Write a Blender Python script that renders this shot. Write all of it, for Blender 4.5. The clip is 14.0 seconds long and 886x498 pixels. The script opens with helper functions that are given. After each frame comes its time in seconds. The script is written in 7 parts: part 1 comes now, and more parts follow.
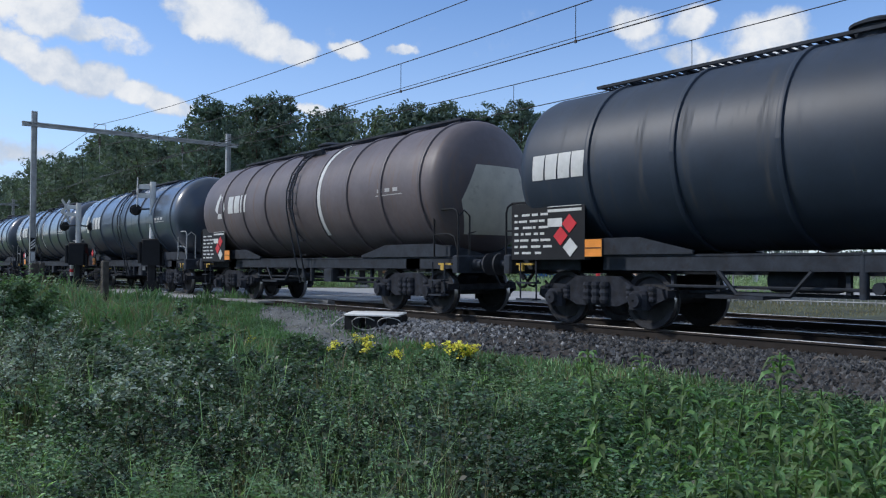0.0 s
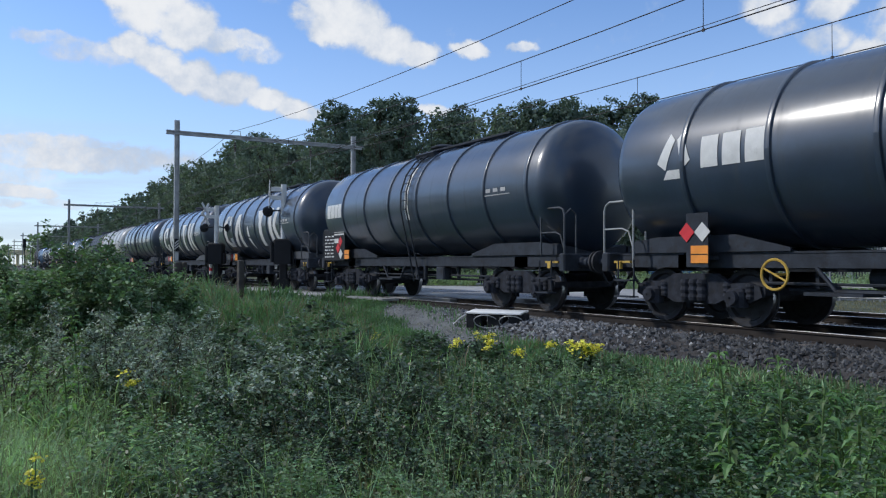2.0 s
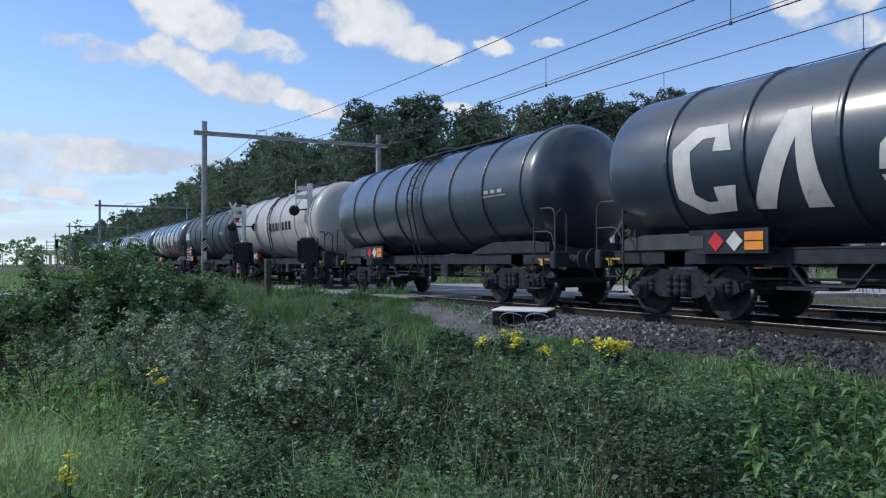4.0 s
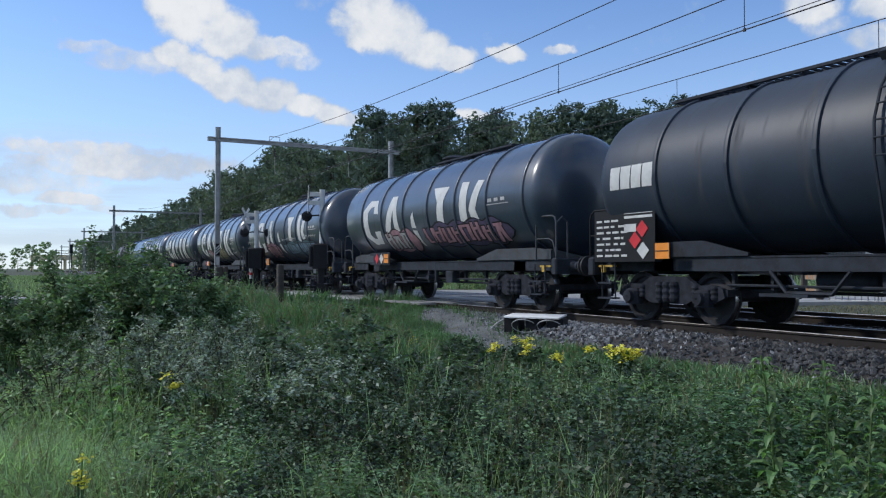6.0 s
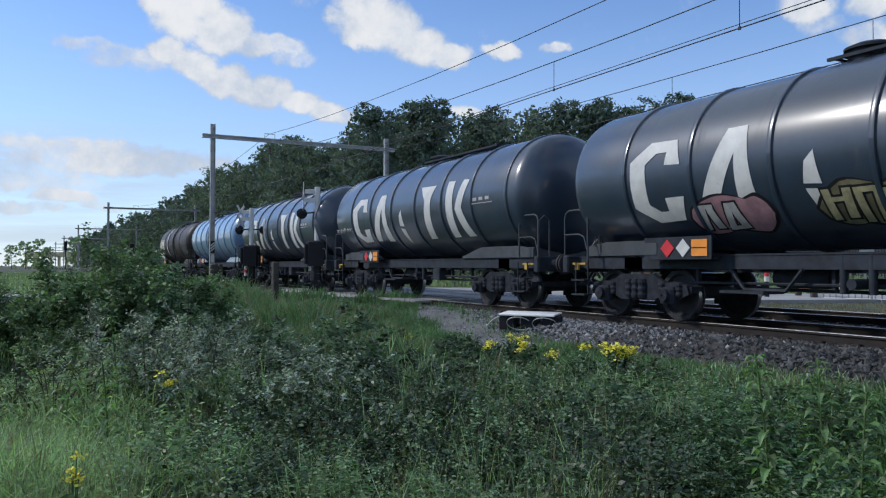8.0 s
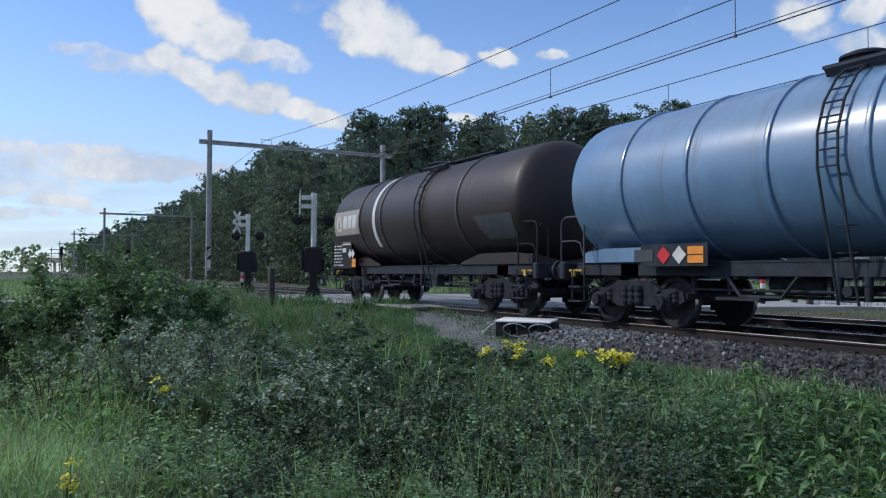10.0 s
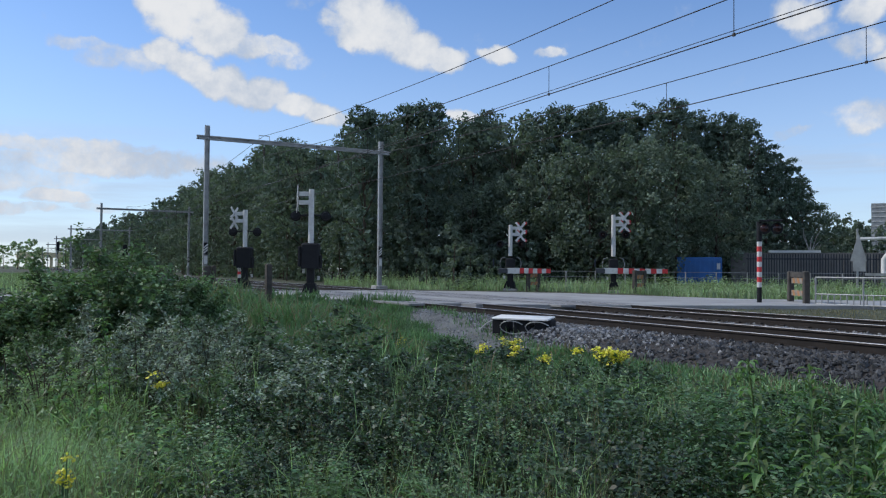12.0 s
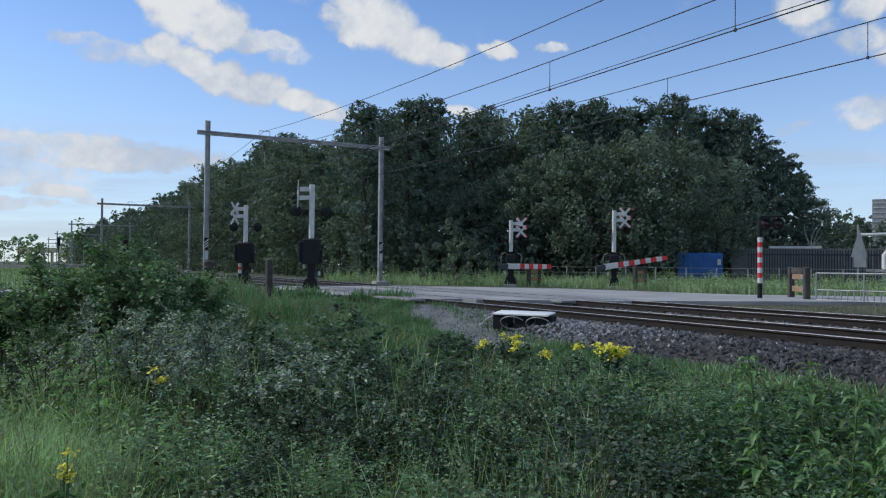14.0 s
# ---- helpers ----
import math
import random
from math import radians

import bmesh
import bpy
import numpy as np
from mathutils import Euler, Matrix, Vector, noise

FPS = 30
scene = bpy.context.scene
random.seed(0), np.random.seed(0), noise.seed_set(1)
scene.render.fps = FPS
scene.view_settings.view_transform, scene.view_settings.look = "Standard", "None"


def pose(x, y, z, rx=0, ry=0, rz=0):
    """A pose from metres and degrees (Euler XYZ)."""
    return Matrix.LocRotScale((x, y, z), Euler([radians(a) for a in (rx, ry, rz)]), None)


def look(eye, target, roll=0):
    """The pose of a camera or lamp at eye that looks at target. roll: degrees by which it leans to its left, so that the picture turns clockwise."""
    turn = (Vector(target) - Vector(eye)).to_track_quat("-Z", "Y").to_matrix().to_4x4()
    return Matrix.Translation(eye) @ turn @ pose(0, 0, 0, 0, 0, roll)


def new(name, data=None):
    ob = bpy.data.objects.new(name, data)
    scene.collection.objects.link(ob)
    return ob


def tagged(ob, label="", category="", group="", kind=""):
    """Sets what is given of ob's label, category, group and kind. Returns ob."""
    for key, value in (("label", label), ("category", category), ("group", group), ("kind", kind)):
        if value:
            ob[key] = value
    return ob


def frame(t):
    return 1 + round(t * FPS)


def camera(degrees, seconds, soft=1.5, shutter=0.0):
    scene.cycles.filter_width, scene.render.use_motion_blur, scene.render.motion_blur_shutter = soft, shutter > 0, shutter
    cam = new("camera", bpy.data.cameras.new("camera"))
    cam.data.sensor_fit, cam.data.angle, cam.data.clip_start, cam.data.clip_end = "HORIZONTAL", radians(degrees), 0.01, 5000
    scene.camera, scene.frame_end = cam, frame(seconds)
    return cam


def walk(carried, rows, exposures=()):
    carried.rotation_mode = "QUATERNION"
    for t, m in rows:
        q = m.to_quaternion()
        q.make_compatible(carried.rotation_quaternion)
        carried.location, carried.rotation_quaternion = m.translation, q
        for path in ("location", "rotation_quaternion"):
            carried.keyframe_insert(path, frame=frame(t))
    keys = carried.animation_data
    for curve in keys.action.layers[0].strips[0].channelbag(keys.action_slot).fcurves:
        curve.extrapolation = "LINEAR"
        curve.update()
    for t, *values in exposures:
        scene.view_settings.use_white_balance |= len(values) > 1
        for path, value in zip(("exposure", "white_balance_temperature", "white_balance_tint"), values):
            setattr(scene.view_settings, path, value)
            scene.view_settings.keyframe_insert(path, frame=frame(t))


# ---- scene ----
cam = camera(59.0, 14.0, soft=1.2)
EYE = (0.0, 0.0, 1.0)
PATH = [(0.0, -39.40, 1.31, -0.28), (0.5, -36.44, 1.22, -0.31), (1.0, -34.04, 1.20, -0.32), (1.5, -32.06, 1.13, -0.27),
        (2.0, -30.54, 1.15, -0.11), (2.5, -29.78, 1.05, 0.03), (3.0, -29.21, 0.84, 0.11), (5.5, -28.08, 1.43, 0.07),
        (6.0, -27.80, 1.45, -0.02), (6.5, -28.06, 1.09, -0.11), (7.0, -28.39, 0.86, 0.03), (7.5, -28.37, 1.00, 0.11),
        (8.0, -28.15, 1.27, -0.08), (10.5, -28.45, 1.76, -0.22), (11.0, -28.40, 1.67, -0.34), (11.5, -28.50, 1.38, -0.44),
        (12.0, -28.61, 1.52, -0.51), (12.5, -28.50, 1.81, -0.60), (13.0, -28.45, 1.49, -0.59), (13.5, -28.53, 1.20, -0.53),
        (14.0, -28.57, 1.19, -0.56)]
walk(cam, [(t, pose(*EYE, 90 + p, r, y)) for t, y, p, r in PATH],
     [(0.0, 0.12, 6230, 10), (3.0, 0.08, 6230, 10), (8.0, 0.06, 6230, 10), (11.0, 0.06, 6230, 10), (12.0, 0.0, 6280, 10), (13.0, -0.06, 6280, 10), (14.0, -0.06, 6280, 10)])

# ---- light ----
SUN_AZ, SUN_EL = -52.0, 38.0      # degrees from the track's direction towards the right, and above the horizon
sun_data = bpy.data.lights.new("sun", "SUN")
sun_data.energy, sun_data.angle, sun_data.color = 2.3, radians(4.0), (1.0, 0.94, 0.85)
sun = new("sun", sun_data)
_d = Vector((math.sin(radians(SUN_AZ)) * math.cos(radians(SUN_EL)), math.cos(radians(SUN_AZ)) * math.cos(radians(SUN_EL)), math.sin(radians(SUN_EL))))
sun.matrix_world = look(_d * 200, (0, 0, 0))


class Nodes:
    """Short hand for node trees."""
    def __init__(self, tree):
        self.t = tree
        self.t.nodes.clear()

    def n(self, kind):
        return self.t.nodes.new(kind)

    def put(self, socket, value):
        if isinstance(value, bpy.types.NodeSocket):
            self.t.links.new(value, socket)
        else:
            socket.default_value = value

    def math(self, op, a, b=0.0, clamp=False):
        nd = self.n("ShaderNodeMath")
        nd.operation, nd.use_clamp = op, clamp
        self.put(nd.inputs[0], a)
        self.put(nd.inputs[1], b)
        return nd.outputs[0]

    def mix(self, fac, a, b, blend="MIX"):
        nd = self.n("ShaderNodeMix")
        nd.data_type, nd.blend_type = "RGBA", blend
        self.put(nd.inputs[0], fac)
        self.put(nd.inputs[6], a)
        self.put(nd.inputs[7], b)
        return nd.outputs[2]

    def ramp(self, fac, stops):
        nd = self.n("ShaderNodeMapRange")
        nd.interpolation_type = "SMOOTHSTEP"
        self.put(nd.inputs[0], fac)
        nd.inputs[1].default_value, nd.inputs[2].default_value = stops
        return nd.outputs[0]

    def noise(self, vec, scale, detail=4, rough=0.55, out=0):
        nd = self.n("ShaderNodeTexNoise")
        if vec is not None:
            self.put(nd.inputs["Vector"], vec)
        nd.inputs["Scale"].default_value, nd.inputs["Detail"].default_value, nd.inputs["Roughness"].default_value = scale, detail, rough
        return nd.outputs[out]


def make_world():
    w = bpy.data.worlds.new("sky")
    scene.world = w
    w.use_nodes = True
    k = Nodes(w.node_tree)
    sky = k.n("ShaderNodeTexSky")
    sky.sky_type, sky.sun_disc = "NISHITA", False
    sky.sun_elevation, sky.sun_rotation = radians(SUN_EL), radians(SUN_AZ)
    sky.air_density, sky.dust_density, sky.ozone_density = 1.0, 0.2, 3.0
    co = k.n("ShaderNodeTexCoord").outputs["Generated"]
    sep = k.n("ShaderNodeSeparateXYZ")
    k.put(sep.inputs[0], co)
    x, y, z = sep.outputs
    az = k.math("MULTIPLY", k.math("ARCTAN2", x, y), 57.2958)
    el = k.math("MULTIPLY", k.math("ARCSINE", z), 57.2958)
    wob = k.noise(co, 13.0, 6, 0.6, 1)
    sw = k.n("ShaderNodeSeparateXYZ")
    k.put(sw.inputs[0], wob)
    az2 = k.math("ADD", az, k.math("MULTIPLY", k.math("SUBTRACT", sw.outputs[0], 0.5), 3.4))
    el2 = k.math("ADD", el, k.math("MULTIPLY", k.math("SUBTRACT", sw.outputs[1], 0.5), 2.8))
    # cumulus heaps: azimuth, elevation, half width, half height, weight
    heaps = CLOUDS
    total = None
    for a, e, ra, re, wt in heaps:
        da = k.math("DIVIDE", k.math("SUBTRACT", az2, a), ra)
        de = k.math("DIVIDE", k.math("SUBTRACT", el2, e), re)
        r2 = k.math("ADD", k.math("MULTIPLY", da, da), k.math("MULTIPLY", de, de))
        m = k.math("MULTIPLY", k.math("SUBTRACT", 1.45, r2, True), wt)
        total = m if total is None else k.math("MAXIMUM", total, m)
    # fair-weather clouds over the rest of the sky
    st = k.n("ShaderNodeMapping")
    k.put(st.inputs[0], co)
    st.inputs["Scale"].default_value = (1.0, 1.0, 2.2)
    far = k.ramp(k.noise(st.outputs[0], 2.6, 7, 0.6), (0.40, 0.60))
    outside = k.ramp(k.math("ABSOLUTE", k.math("SUBTRACT", az, 30.0)), (48.0, 60.0))
    high = k.ramp(el, (26.0, 36.0))
    far = k.math("MULTIPLY", far, k.math("MAXIMUM", outside, high))
    edge = k.math("ADD", k.math("MULTIPLY", k.noise(co, 20.0, 8, 0.65), 0.65), k.math("MULTIPLY", k.noise(co, 60.0, 6, 0.6), 0.35))
    body = k.math("ADD", total, k.math("MULTIPLY", k.math("SUBTRACT", edge, 0.5), 1.7))
    mask = k.math("MAXIMUM", k.ramp(body, (0.12, 0.92)), far)
    # streaks low over the horizon
    sm = k.n("ShaderNodeMapping")
    k.put(sm.inputs[0], co)
    sm.inputs["Scale"].default_value = (2.0, 2.0, 26.0)
    low = k.math("MULTIPLY", k.ramp(k.noise(sm.outputs[0], 1.7, 5, 0.5), (0.42, 0.66)),
                 k.math("MULTIPLY", k.ramp(el, (0.0, 2.0)), k.math("SUBTRACT", 1.0, k.ramp(el, (7.0, 10.5)))))
    low = k.math("MULTIPLY", low, 0.5)
    mask = k.math("MAXIMUM", mask, low)
    shade = k.ramp(k.math("ADD", k.noise(co, 14.0, 5, 0.6), k.math("MULTIPLY", body, 0.32)), (0.52, 0.98))
    core = k.mix(shade, (3.2, 3.65, 4.35, 1), (5.35, 5.35, 5.35, 1))
    haze = k.math("SUBTRACT", 1.0, k.ramp(el, (-2.0, 22.0)))
    tinted = k.mix(k.math("MULTIPLY", haze, 0.52), k.mix(1.0, sky.outputs[0], SKY_TINT, "MULTIPLY"), (4.0, 4.75, 5.95, 1))
    col = k.mix(mask, tinted, core)
    bg = k.n("ShaderNodeBackground")
    k.put(bg.inputs[0], col)
    bg.inputs[1].default_value = 0.15
    out = k.n("ShaderNodeOutputWorld")
    k.put(out.inputs[0], bg.outputs[0])


SKY_TINT = (0.82, 0.91, 1.06, 1)
CLOUDS = [(10.0, 17.1, 2.6, 2.0, 1.00), (8.5, 17.8, 1.7, 1.5, 1.00), (12.3, 16.2, 2.4, 1.6, 1.00), (14.5, 15.4, 2.0, 0.9, 0.80), (17.5, 14.9, 1.8, 0.7, 0.55),
          (9.0, 14.5, 1.7, 0.9, 0.90), (10.7, 13.8, 2.0, 1.2, 1.00), (12.8, 13.0, 2.0, 1.2, 1.00), (14.9, 12.4, 2.2, 1.2, 1.00), (17.3, 11.7, 1.9, 0.9, 1.00),
          (19.6, 11.1, 1.8, 0.8, 1.00), (21.0, 10.9, 1.2, 0.6, 0.80), (3.6, 14.6, 2.1, 0.5, 0.50), (5.5, 14.1, 2.1, 0.8, 0.55), (7.6, 13.8, 1.8, 0.8, 0.60),
          (22.3, 18.2, 2.3, 1.8, 1.00), (22.4, 16.7, 2.4, 1.1, 0.95), (25.6, 16.2, 2.4, 1.1, 0.95), (16.6, 15.5, 2.2, 0.7, 0.75), (20.7, 17.3, 1.4, 0.8, 0.80), (24.4, 17.2, 2.5, 1.9, 1.00), (26.7, 15.8, 2.4, 1.4, 1.00), (28.8, 15.2, 1.7, 0.8, 0.90),
          (19.0, 18.9, 2.0, 0.8, 0.40), (32.5, 15.5, 1.3, 0.7, 0.95), (36.2, 15.6, 1.2, 0.4, 0.70), (30.3, 11.2, 1.7, 0.5, 0.90), (53.4, 17.0, 1.7, 1.5, 0.85),
          (53.9, 15.7, 1.4, 0.9, 0.50), (57.2, 16.8, 1.8, 1.2, 0.85), (56.9, 14.5, 1.9, 1.0, 0.70), (56.8, 10.1, 2.1, 1.2, 0.70), (52.5, 9.4, 1.6, 0.4, 0.50),
          (59.7, 13.4, 2.1, 1.2, 0.80), (62.1, 15.1, 2.6, 1.7, 0.85), (64.6, 12.4, 2.2, 1.2, 0.80), (2.7, 8.0, 6.4, 0.6, 0.72), (5.8, 7.1, 8.2, 0.9, 0.80),
          (0.1, 6.0, 4.2, 1.1, 0.62), (2.3, 4.7, 2.2, 0.6, 0.85), (4.5, 4.1, 1.9, 0.4, 0.65), (0.2, 3.8, 2.3, 0.5, 0.65)]
make_world()


# ---- materials ----
def material(name, colour, rough=0.6, metal=0.0, vary=0.15, scale=3.0, fine=40.0, bump=0.1, dirt=None, dirt_amount=0.0, spec=0.5,
             island=False, translucent=0.0, gen=False, coat=0.0, random_obj=0.0, streak=False, spread=0.55):
    m = bpy.data.materials.new(name)
    m.use_nodes = True
    k = Nodes(m.node_tree)
    bsdf = k.n("ShaderNodeBsdfPrincipled")
    out = k.n("ShaderNodeOutputMaterial")
    tc = k.n("ShaderNodeTexCoord")
    geo = k.n("ShaderNodeNewGeometry")
    vec = tc.outputs["Object"]
    big = k.noise(vec, scale, 5)
    small = k.noise(vec, fine, 4)
    base = (*colour, 1)
    dark = (*[c * (1 - vary) for c in colour], 1)
    light = (*[min(1, c * (1 + vary)) for c in colour], 1)
    col = k.mix(k.ramp(big, (0.3, 0.7)), dark, light)
    col = k.mix(k.math("MULTIPLY", k.ramp(small, (0.35, 0.75)), 0.4), col, (*[c * (1 - vary) for c in colour], 1))
    if island or random_obj:
        r = geo.outputs["Random Per Island"] if island else k.n("ShaderNodeObjectInfo").outputs["Random"]
        hsv = k.n("ShaderNodeHueSaturation")
        amount = spread if island else random_obj
        k.put(hsv.inputs["Value"], k.math("ADD", k.math("MULTIPLY", r, amount), 1.0 - amount / 2))
        k.put(hsv.inputs["Hue"], k.math("ADD", k.math("MULTIPLY", r, 0.04), 0.48))
        k.put(hsv.inputs["Color"], col)
        col = hsv.outputs[0]
    if dirt:
        mp = k.n("ShaderNodeMapping")
        k.put(mp.inputs[0], vec)
        mp.inputs["Scale"].default_value = (1.0, 6.0, 0.5) if streak else (1, 1, 1)
        d = k.ramp(k.noise(mp.outputs[0], scale * 1.3, 7, 0.65), (0.62 - 0.3 * dirt_amount, 0.85 - 0.2 * dirt_amount))
        col = k.mix(k.math("MULTIPLY", d, 0.85), col, (*dirt, 1))
        k.put(bsdf.inputs["Roughness"], k.math("ADD", k.math("MULTIPLY", d, 0.3), rough, True))
    else:
        k.put(bsdf.inputs["Roughness"], k.math("ADD", k.math("MULTIPLY", k.math("SUBTRACT", big, 0.5), 0.2), rough, True))
    k.put(bsdf.inputs["Base Color"], col)
    bsdf.inputs["Metallic"].default_value = metal
    bsdf.inputs["Specular IOR Level"].default_value = spec
    bsdf.inputs["Coat Weight"].default_value = coat
    bsdf.inputs["Coat Roughness"].default_value = 0.20
    if bump:
        b = k.n("ShaderNodeBump")
        b.inputs["Strength"].default_value, b.inputs["Distance"].default_value = bump, 0.02
        k.put(b.inputs["Height"], k.math("ADD", big, small))
        k.put(bsdf.inputs["Normal"], b.outputs[0])
    if translucent:
        tr = k.n("ShaderNodeBsdfTranslucent")
        k.put(tr.inputs[0], k.mix(1.0, col, (1.3, 1.5, 0.8, 1), "MULTIPLY"))
        mx = k.n("ShaderNodeMixShader")
        mx.inputs[0].default_value = translucent
        k.put(mx.inputs[1], bsdf.outputs[0])
        k.put(mx.inputs[2], tr.outputs[0])
        k.put(out.inputs[0], mx.outputs[0])
    else:
        k.put(out.inputs[0], bsdf.outputs[0])
    return m


M = {}
M["tank_dark"] = material("tank_dark", (0.022, 0.039, 0.067), 0.42, vary=0.2, scale=0.8, fine=9, bump=0.02, dirt=(0.030, 0.042, 0.058), dirt_amount=0.25, streak=True, coat=1.0)
M["tank_grey"] = material("tank_grey", (0.022, 0.035, 0.058), 0.5, vary=0.2, scale=0.8, fine=9, bump=0.02, dirt=(0.06, 0.06, 0.06), dirt_amount=0.3, streak=True)
M["tank_brown"] = material("tank_brown", (0.120, 0.102, 0.110), 0.5, vary=0.2, scale=0.9, fine=9, bump=0.03, dirt=(0.17, 0.11, 0.08), dirt_amount=0.35, streak=True)
M["tank_rust"] = material("tank_rust", (0.026, 0.018, 0.019), 0.5, vary=0.2, scale=0.9, fine=9, bump=0.03, dirt=(0.05, 0.034, 0.030), dirt_amount=0.35, streak=True)
M["tank_white"] = material("tank_white", (0.45, 0.455, 0.445), 0.38, vary=0.08, scale=0.8, fine=9, bump=0.02, dirt=(0.40, 0.36, 0.31), dirt_amount=0.3, streak=True)
M["tank_blue"] = material("tank_blue", (0.13, 0.24, 0.40), 0.4, vary=0.15, scale=0.8, fine=9, bump=0.02, dirt=(0.12, 0.14, 0.2), dirt_amount=0.3, streak=True, coat=1.0)
M["frame_dark"] = material("frame_dark", (0.029, 0.036, 0.049), 0.7, vary=0.3, scale=4, dirt=(0.032, 0.029, 0.028), dirt_amount=0.4, spec=0.25)
M["frame_grey"] = material("frame_grey", (0.050, 0.057, 0.068), 0.6, vary=0.2, scale=3, dirt=(0.06, 0.055, 0.05), dirt_amount=0.4)
M["bogie_dark"] = material("bogie_dark", (0.031, 0.035, 0.046), 0.85, vary=0.35, scale=6, dirt=(0.034, 0.032, 0.032), dirt_amount=0.5, spec=0.15)
# lighter brown for the rust wagon's bands, caught light put into the colour
M["lit_band_brown"] = material("lit_band_brown", (0.075, 0.062, 0.062), 0.45, vary=0.2, scale=3)
M["wheel_steel"] = material("wheel_steel", (0.032, 0.034, 0.041), 0.7, metal=0.2, vary=0.3, scale=6, dirt=(0.032, 0.026, 0.022), dirt_amount=0.4)
M["tread_steel"] = material("tread_steel", (0.45, 0.44, 0.43), 0.3, metal=1.0, vary=0.1)
M["white_paint"] = material("white_paint", (0.63, 0.635, 0.62), 0.5, vary=0.1, scale=4, dirt=(0.35, 0.34, 0.32), dirt_amount=0.15)
M["dirty_board"] = material("dirty_board", (0.27, 0.24, 0.20), 0.7, vary=0.2, scale=5, dirt=(0.12, 0.10, 0.08), dirt_amount=0.4)
M["shed_grey"] = material("shed_grey", (0.15, 0.145, 0.14), 0.7, vary=0.15, scale=1.5, dirt=(0.09, 0.08, 0.07), dirt_amount=0.3)
M["tan_paint"] = material("tan_paint", (0.36, 0.325, 0.275), 0.55, vary=0.15, scale=3, dirt=(0.2, 0.16, 0.12), dirt_amount=0.25)
M["cream_paint"] = material("cream_paint", (0.56, 0.53, 0.44), 0.5, vary=0.1, scale=3, dirt=(0.3, 0.26, 0.2), dirt_amount=0.2)
M["orange_plate"] = material("orange_plate", (0.85, 0.30, 0.04), 0.45, vary=0.1)
M["faded_orange"] = material("faded_orange", (0.42, 0.20, 0.08), 0.7, vary=0.2, scale=5, dirt=(0.2, 0.15, 0.1), dirt_amount=0.4)
M["red_plate"] = material("red_plate", (0.62, 0.03, 0.04), 0.45, vary=0.1)
M["blue_paint"] = material("blue_paint", (0.05, 0.12, 0.42), 0.5, vary=0.1)
M["black_paint"] = material("black_paint", (0.014, 0.015, 0.018), 0.6, vary=0.2, spec=0.25)
M["yellow_paint"] = material("yellow_paint", (0.52, 0.34, 0.06), 0.5, vary=0.2, dirt=(0.2, 0.13, 0.05), dirt_amount=0.3)
M["pink_spray"] = material("pink_spray", (0.36, 0.20, 0.23), 0.65, vary=0.25, scale=5)
M["purple_spray"] = material("purple_spray", (0.075, 0.062, 0.12), 0.65, vary=0.35, scale=6)
M["olive_spray"] = material("olive_spray", (0.17, 0.155, 0.085), 0.65, vary=0.35, scale=6)
M["pale_spray"] = material("pale_spray", (0.46, 0.455, 0.45), 0.6, vary=0.2, scale=6)
M["teal_spray"] = material("teal_spray", (0.065, 0.12, 0.14), 0.65, vary=0.35, scale=6)
M["blue_spray"] = material("blue_spray", (0.16, 0.24, 0.30), 0.65, vary=0.35, scale=6)
M["red_spray"] = material("red_spray", (0.40, 0.25, 0.26), 0.65, vary=0.3, scale=6)
M["straw_spray"] = material("straw_spray", (0.36, 0.33, 0.19), 0.65, vary=0.3, scale=6)
M["rail_steel"] = material("rail_steel", (0.030, 0.024, 0.021), 0.7, metal=0.4, vary=0.3, scale=5)
M["rail_top"] = material("rail_top", (0.42, 0.41, 0.41), 0.34, metal=1.0, vary=0.1)
M["sleeper"] = material("sleeper", (0.13, 0.115, 0.10), 0.9, vary=0.25, scale=5, random_obj=0.3)
M["ballast"] = material("ballast", (0.055, 0.050, 0.048), 0.95, vary=0.45, scale=9, fine=60, bump=0.8)
M["old_stone"] = material("old_stone", (0.078, 0.079, 0.081), 0.9, vary=0.25, scale=8, island=True, spread=1.3)
# leaf colour brightened so that the right-hand weeds look lit
M["weed_leaf"] = material("weed_leaf", (0.155, 0.260, 0.095), 0.5, vary=0.3, scale=1.5, island=True, spread=0.9, translucent=0.35, bump=0)
M["stone"] = material("stone", (0.235, 0.24, 0.245), 0.9, vary=0.2, scale=8, island=True, spread=1.3)
M["asphalt"] = material("asphalt", (0.36, 0.36, 0.355), 0.8, vary=0.18, scale=0.6, fine=60, bump=0.3, dirt=(0.30, 0.29, 0.27), dirt_amount=0.4)
M["deck_panel"] = material("deck_panel", (0.26, 0.26, 0.26), 0.8, vary=0.2, scale=1.2, fine=60, bump=0.3, dirt=(0.09, 0.085, 0.08), dirt_amount=0.3, random_obj=0.25)
M["sand"] = material("sand", (0.130, 0.138, 0.138), 0.95, vary=0.25, scale=1.5, fine=70, bump=0.5, dirt=(0.13, 0.14, 0.07), dirt_amount=0.35)
M["soil"] = material("soil", (0.07, 0.08, 0.045), 0.95, vary=0.4, scale=0.7, fine=14, bump=0.6, dirt=(0.09, 0.075, 0.045), dirt_amount=0.25)
M["galvanised"] = material("galvanised", (0.36, 0.37, 0.37), 0.5, metal=0.5, vary=0.2, scale=2, dirt=(0.2, 0.2, 0.19), dirt_amount=0.3)
M["wire"] = material("wire", (0.035, 0.033, 0.034), 0.6, metal=0.6, vary=0.1, bump=0)
# viaduct concrete with the sunlight's yellow put into its base colour
M["sun_toned_concrete"] = material("sun_toned_concrete", (0.62, 0.55, 0.36), 0.9, vary=0.1, scale=0.2)
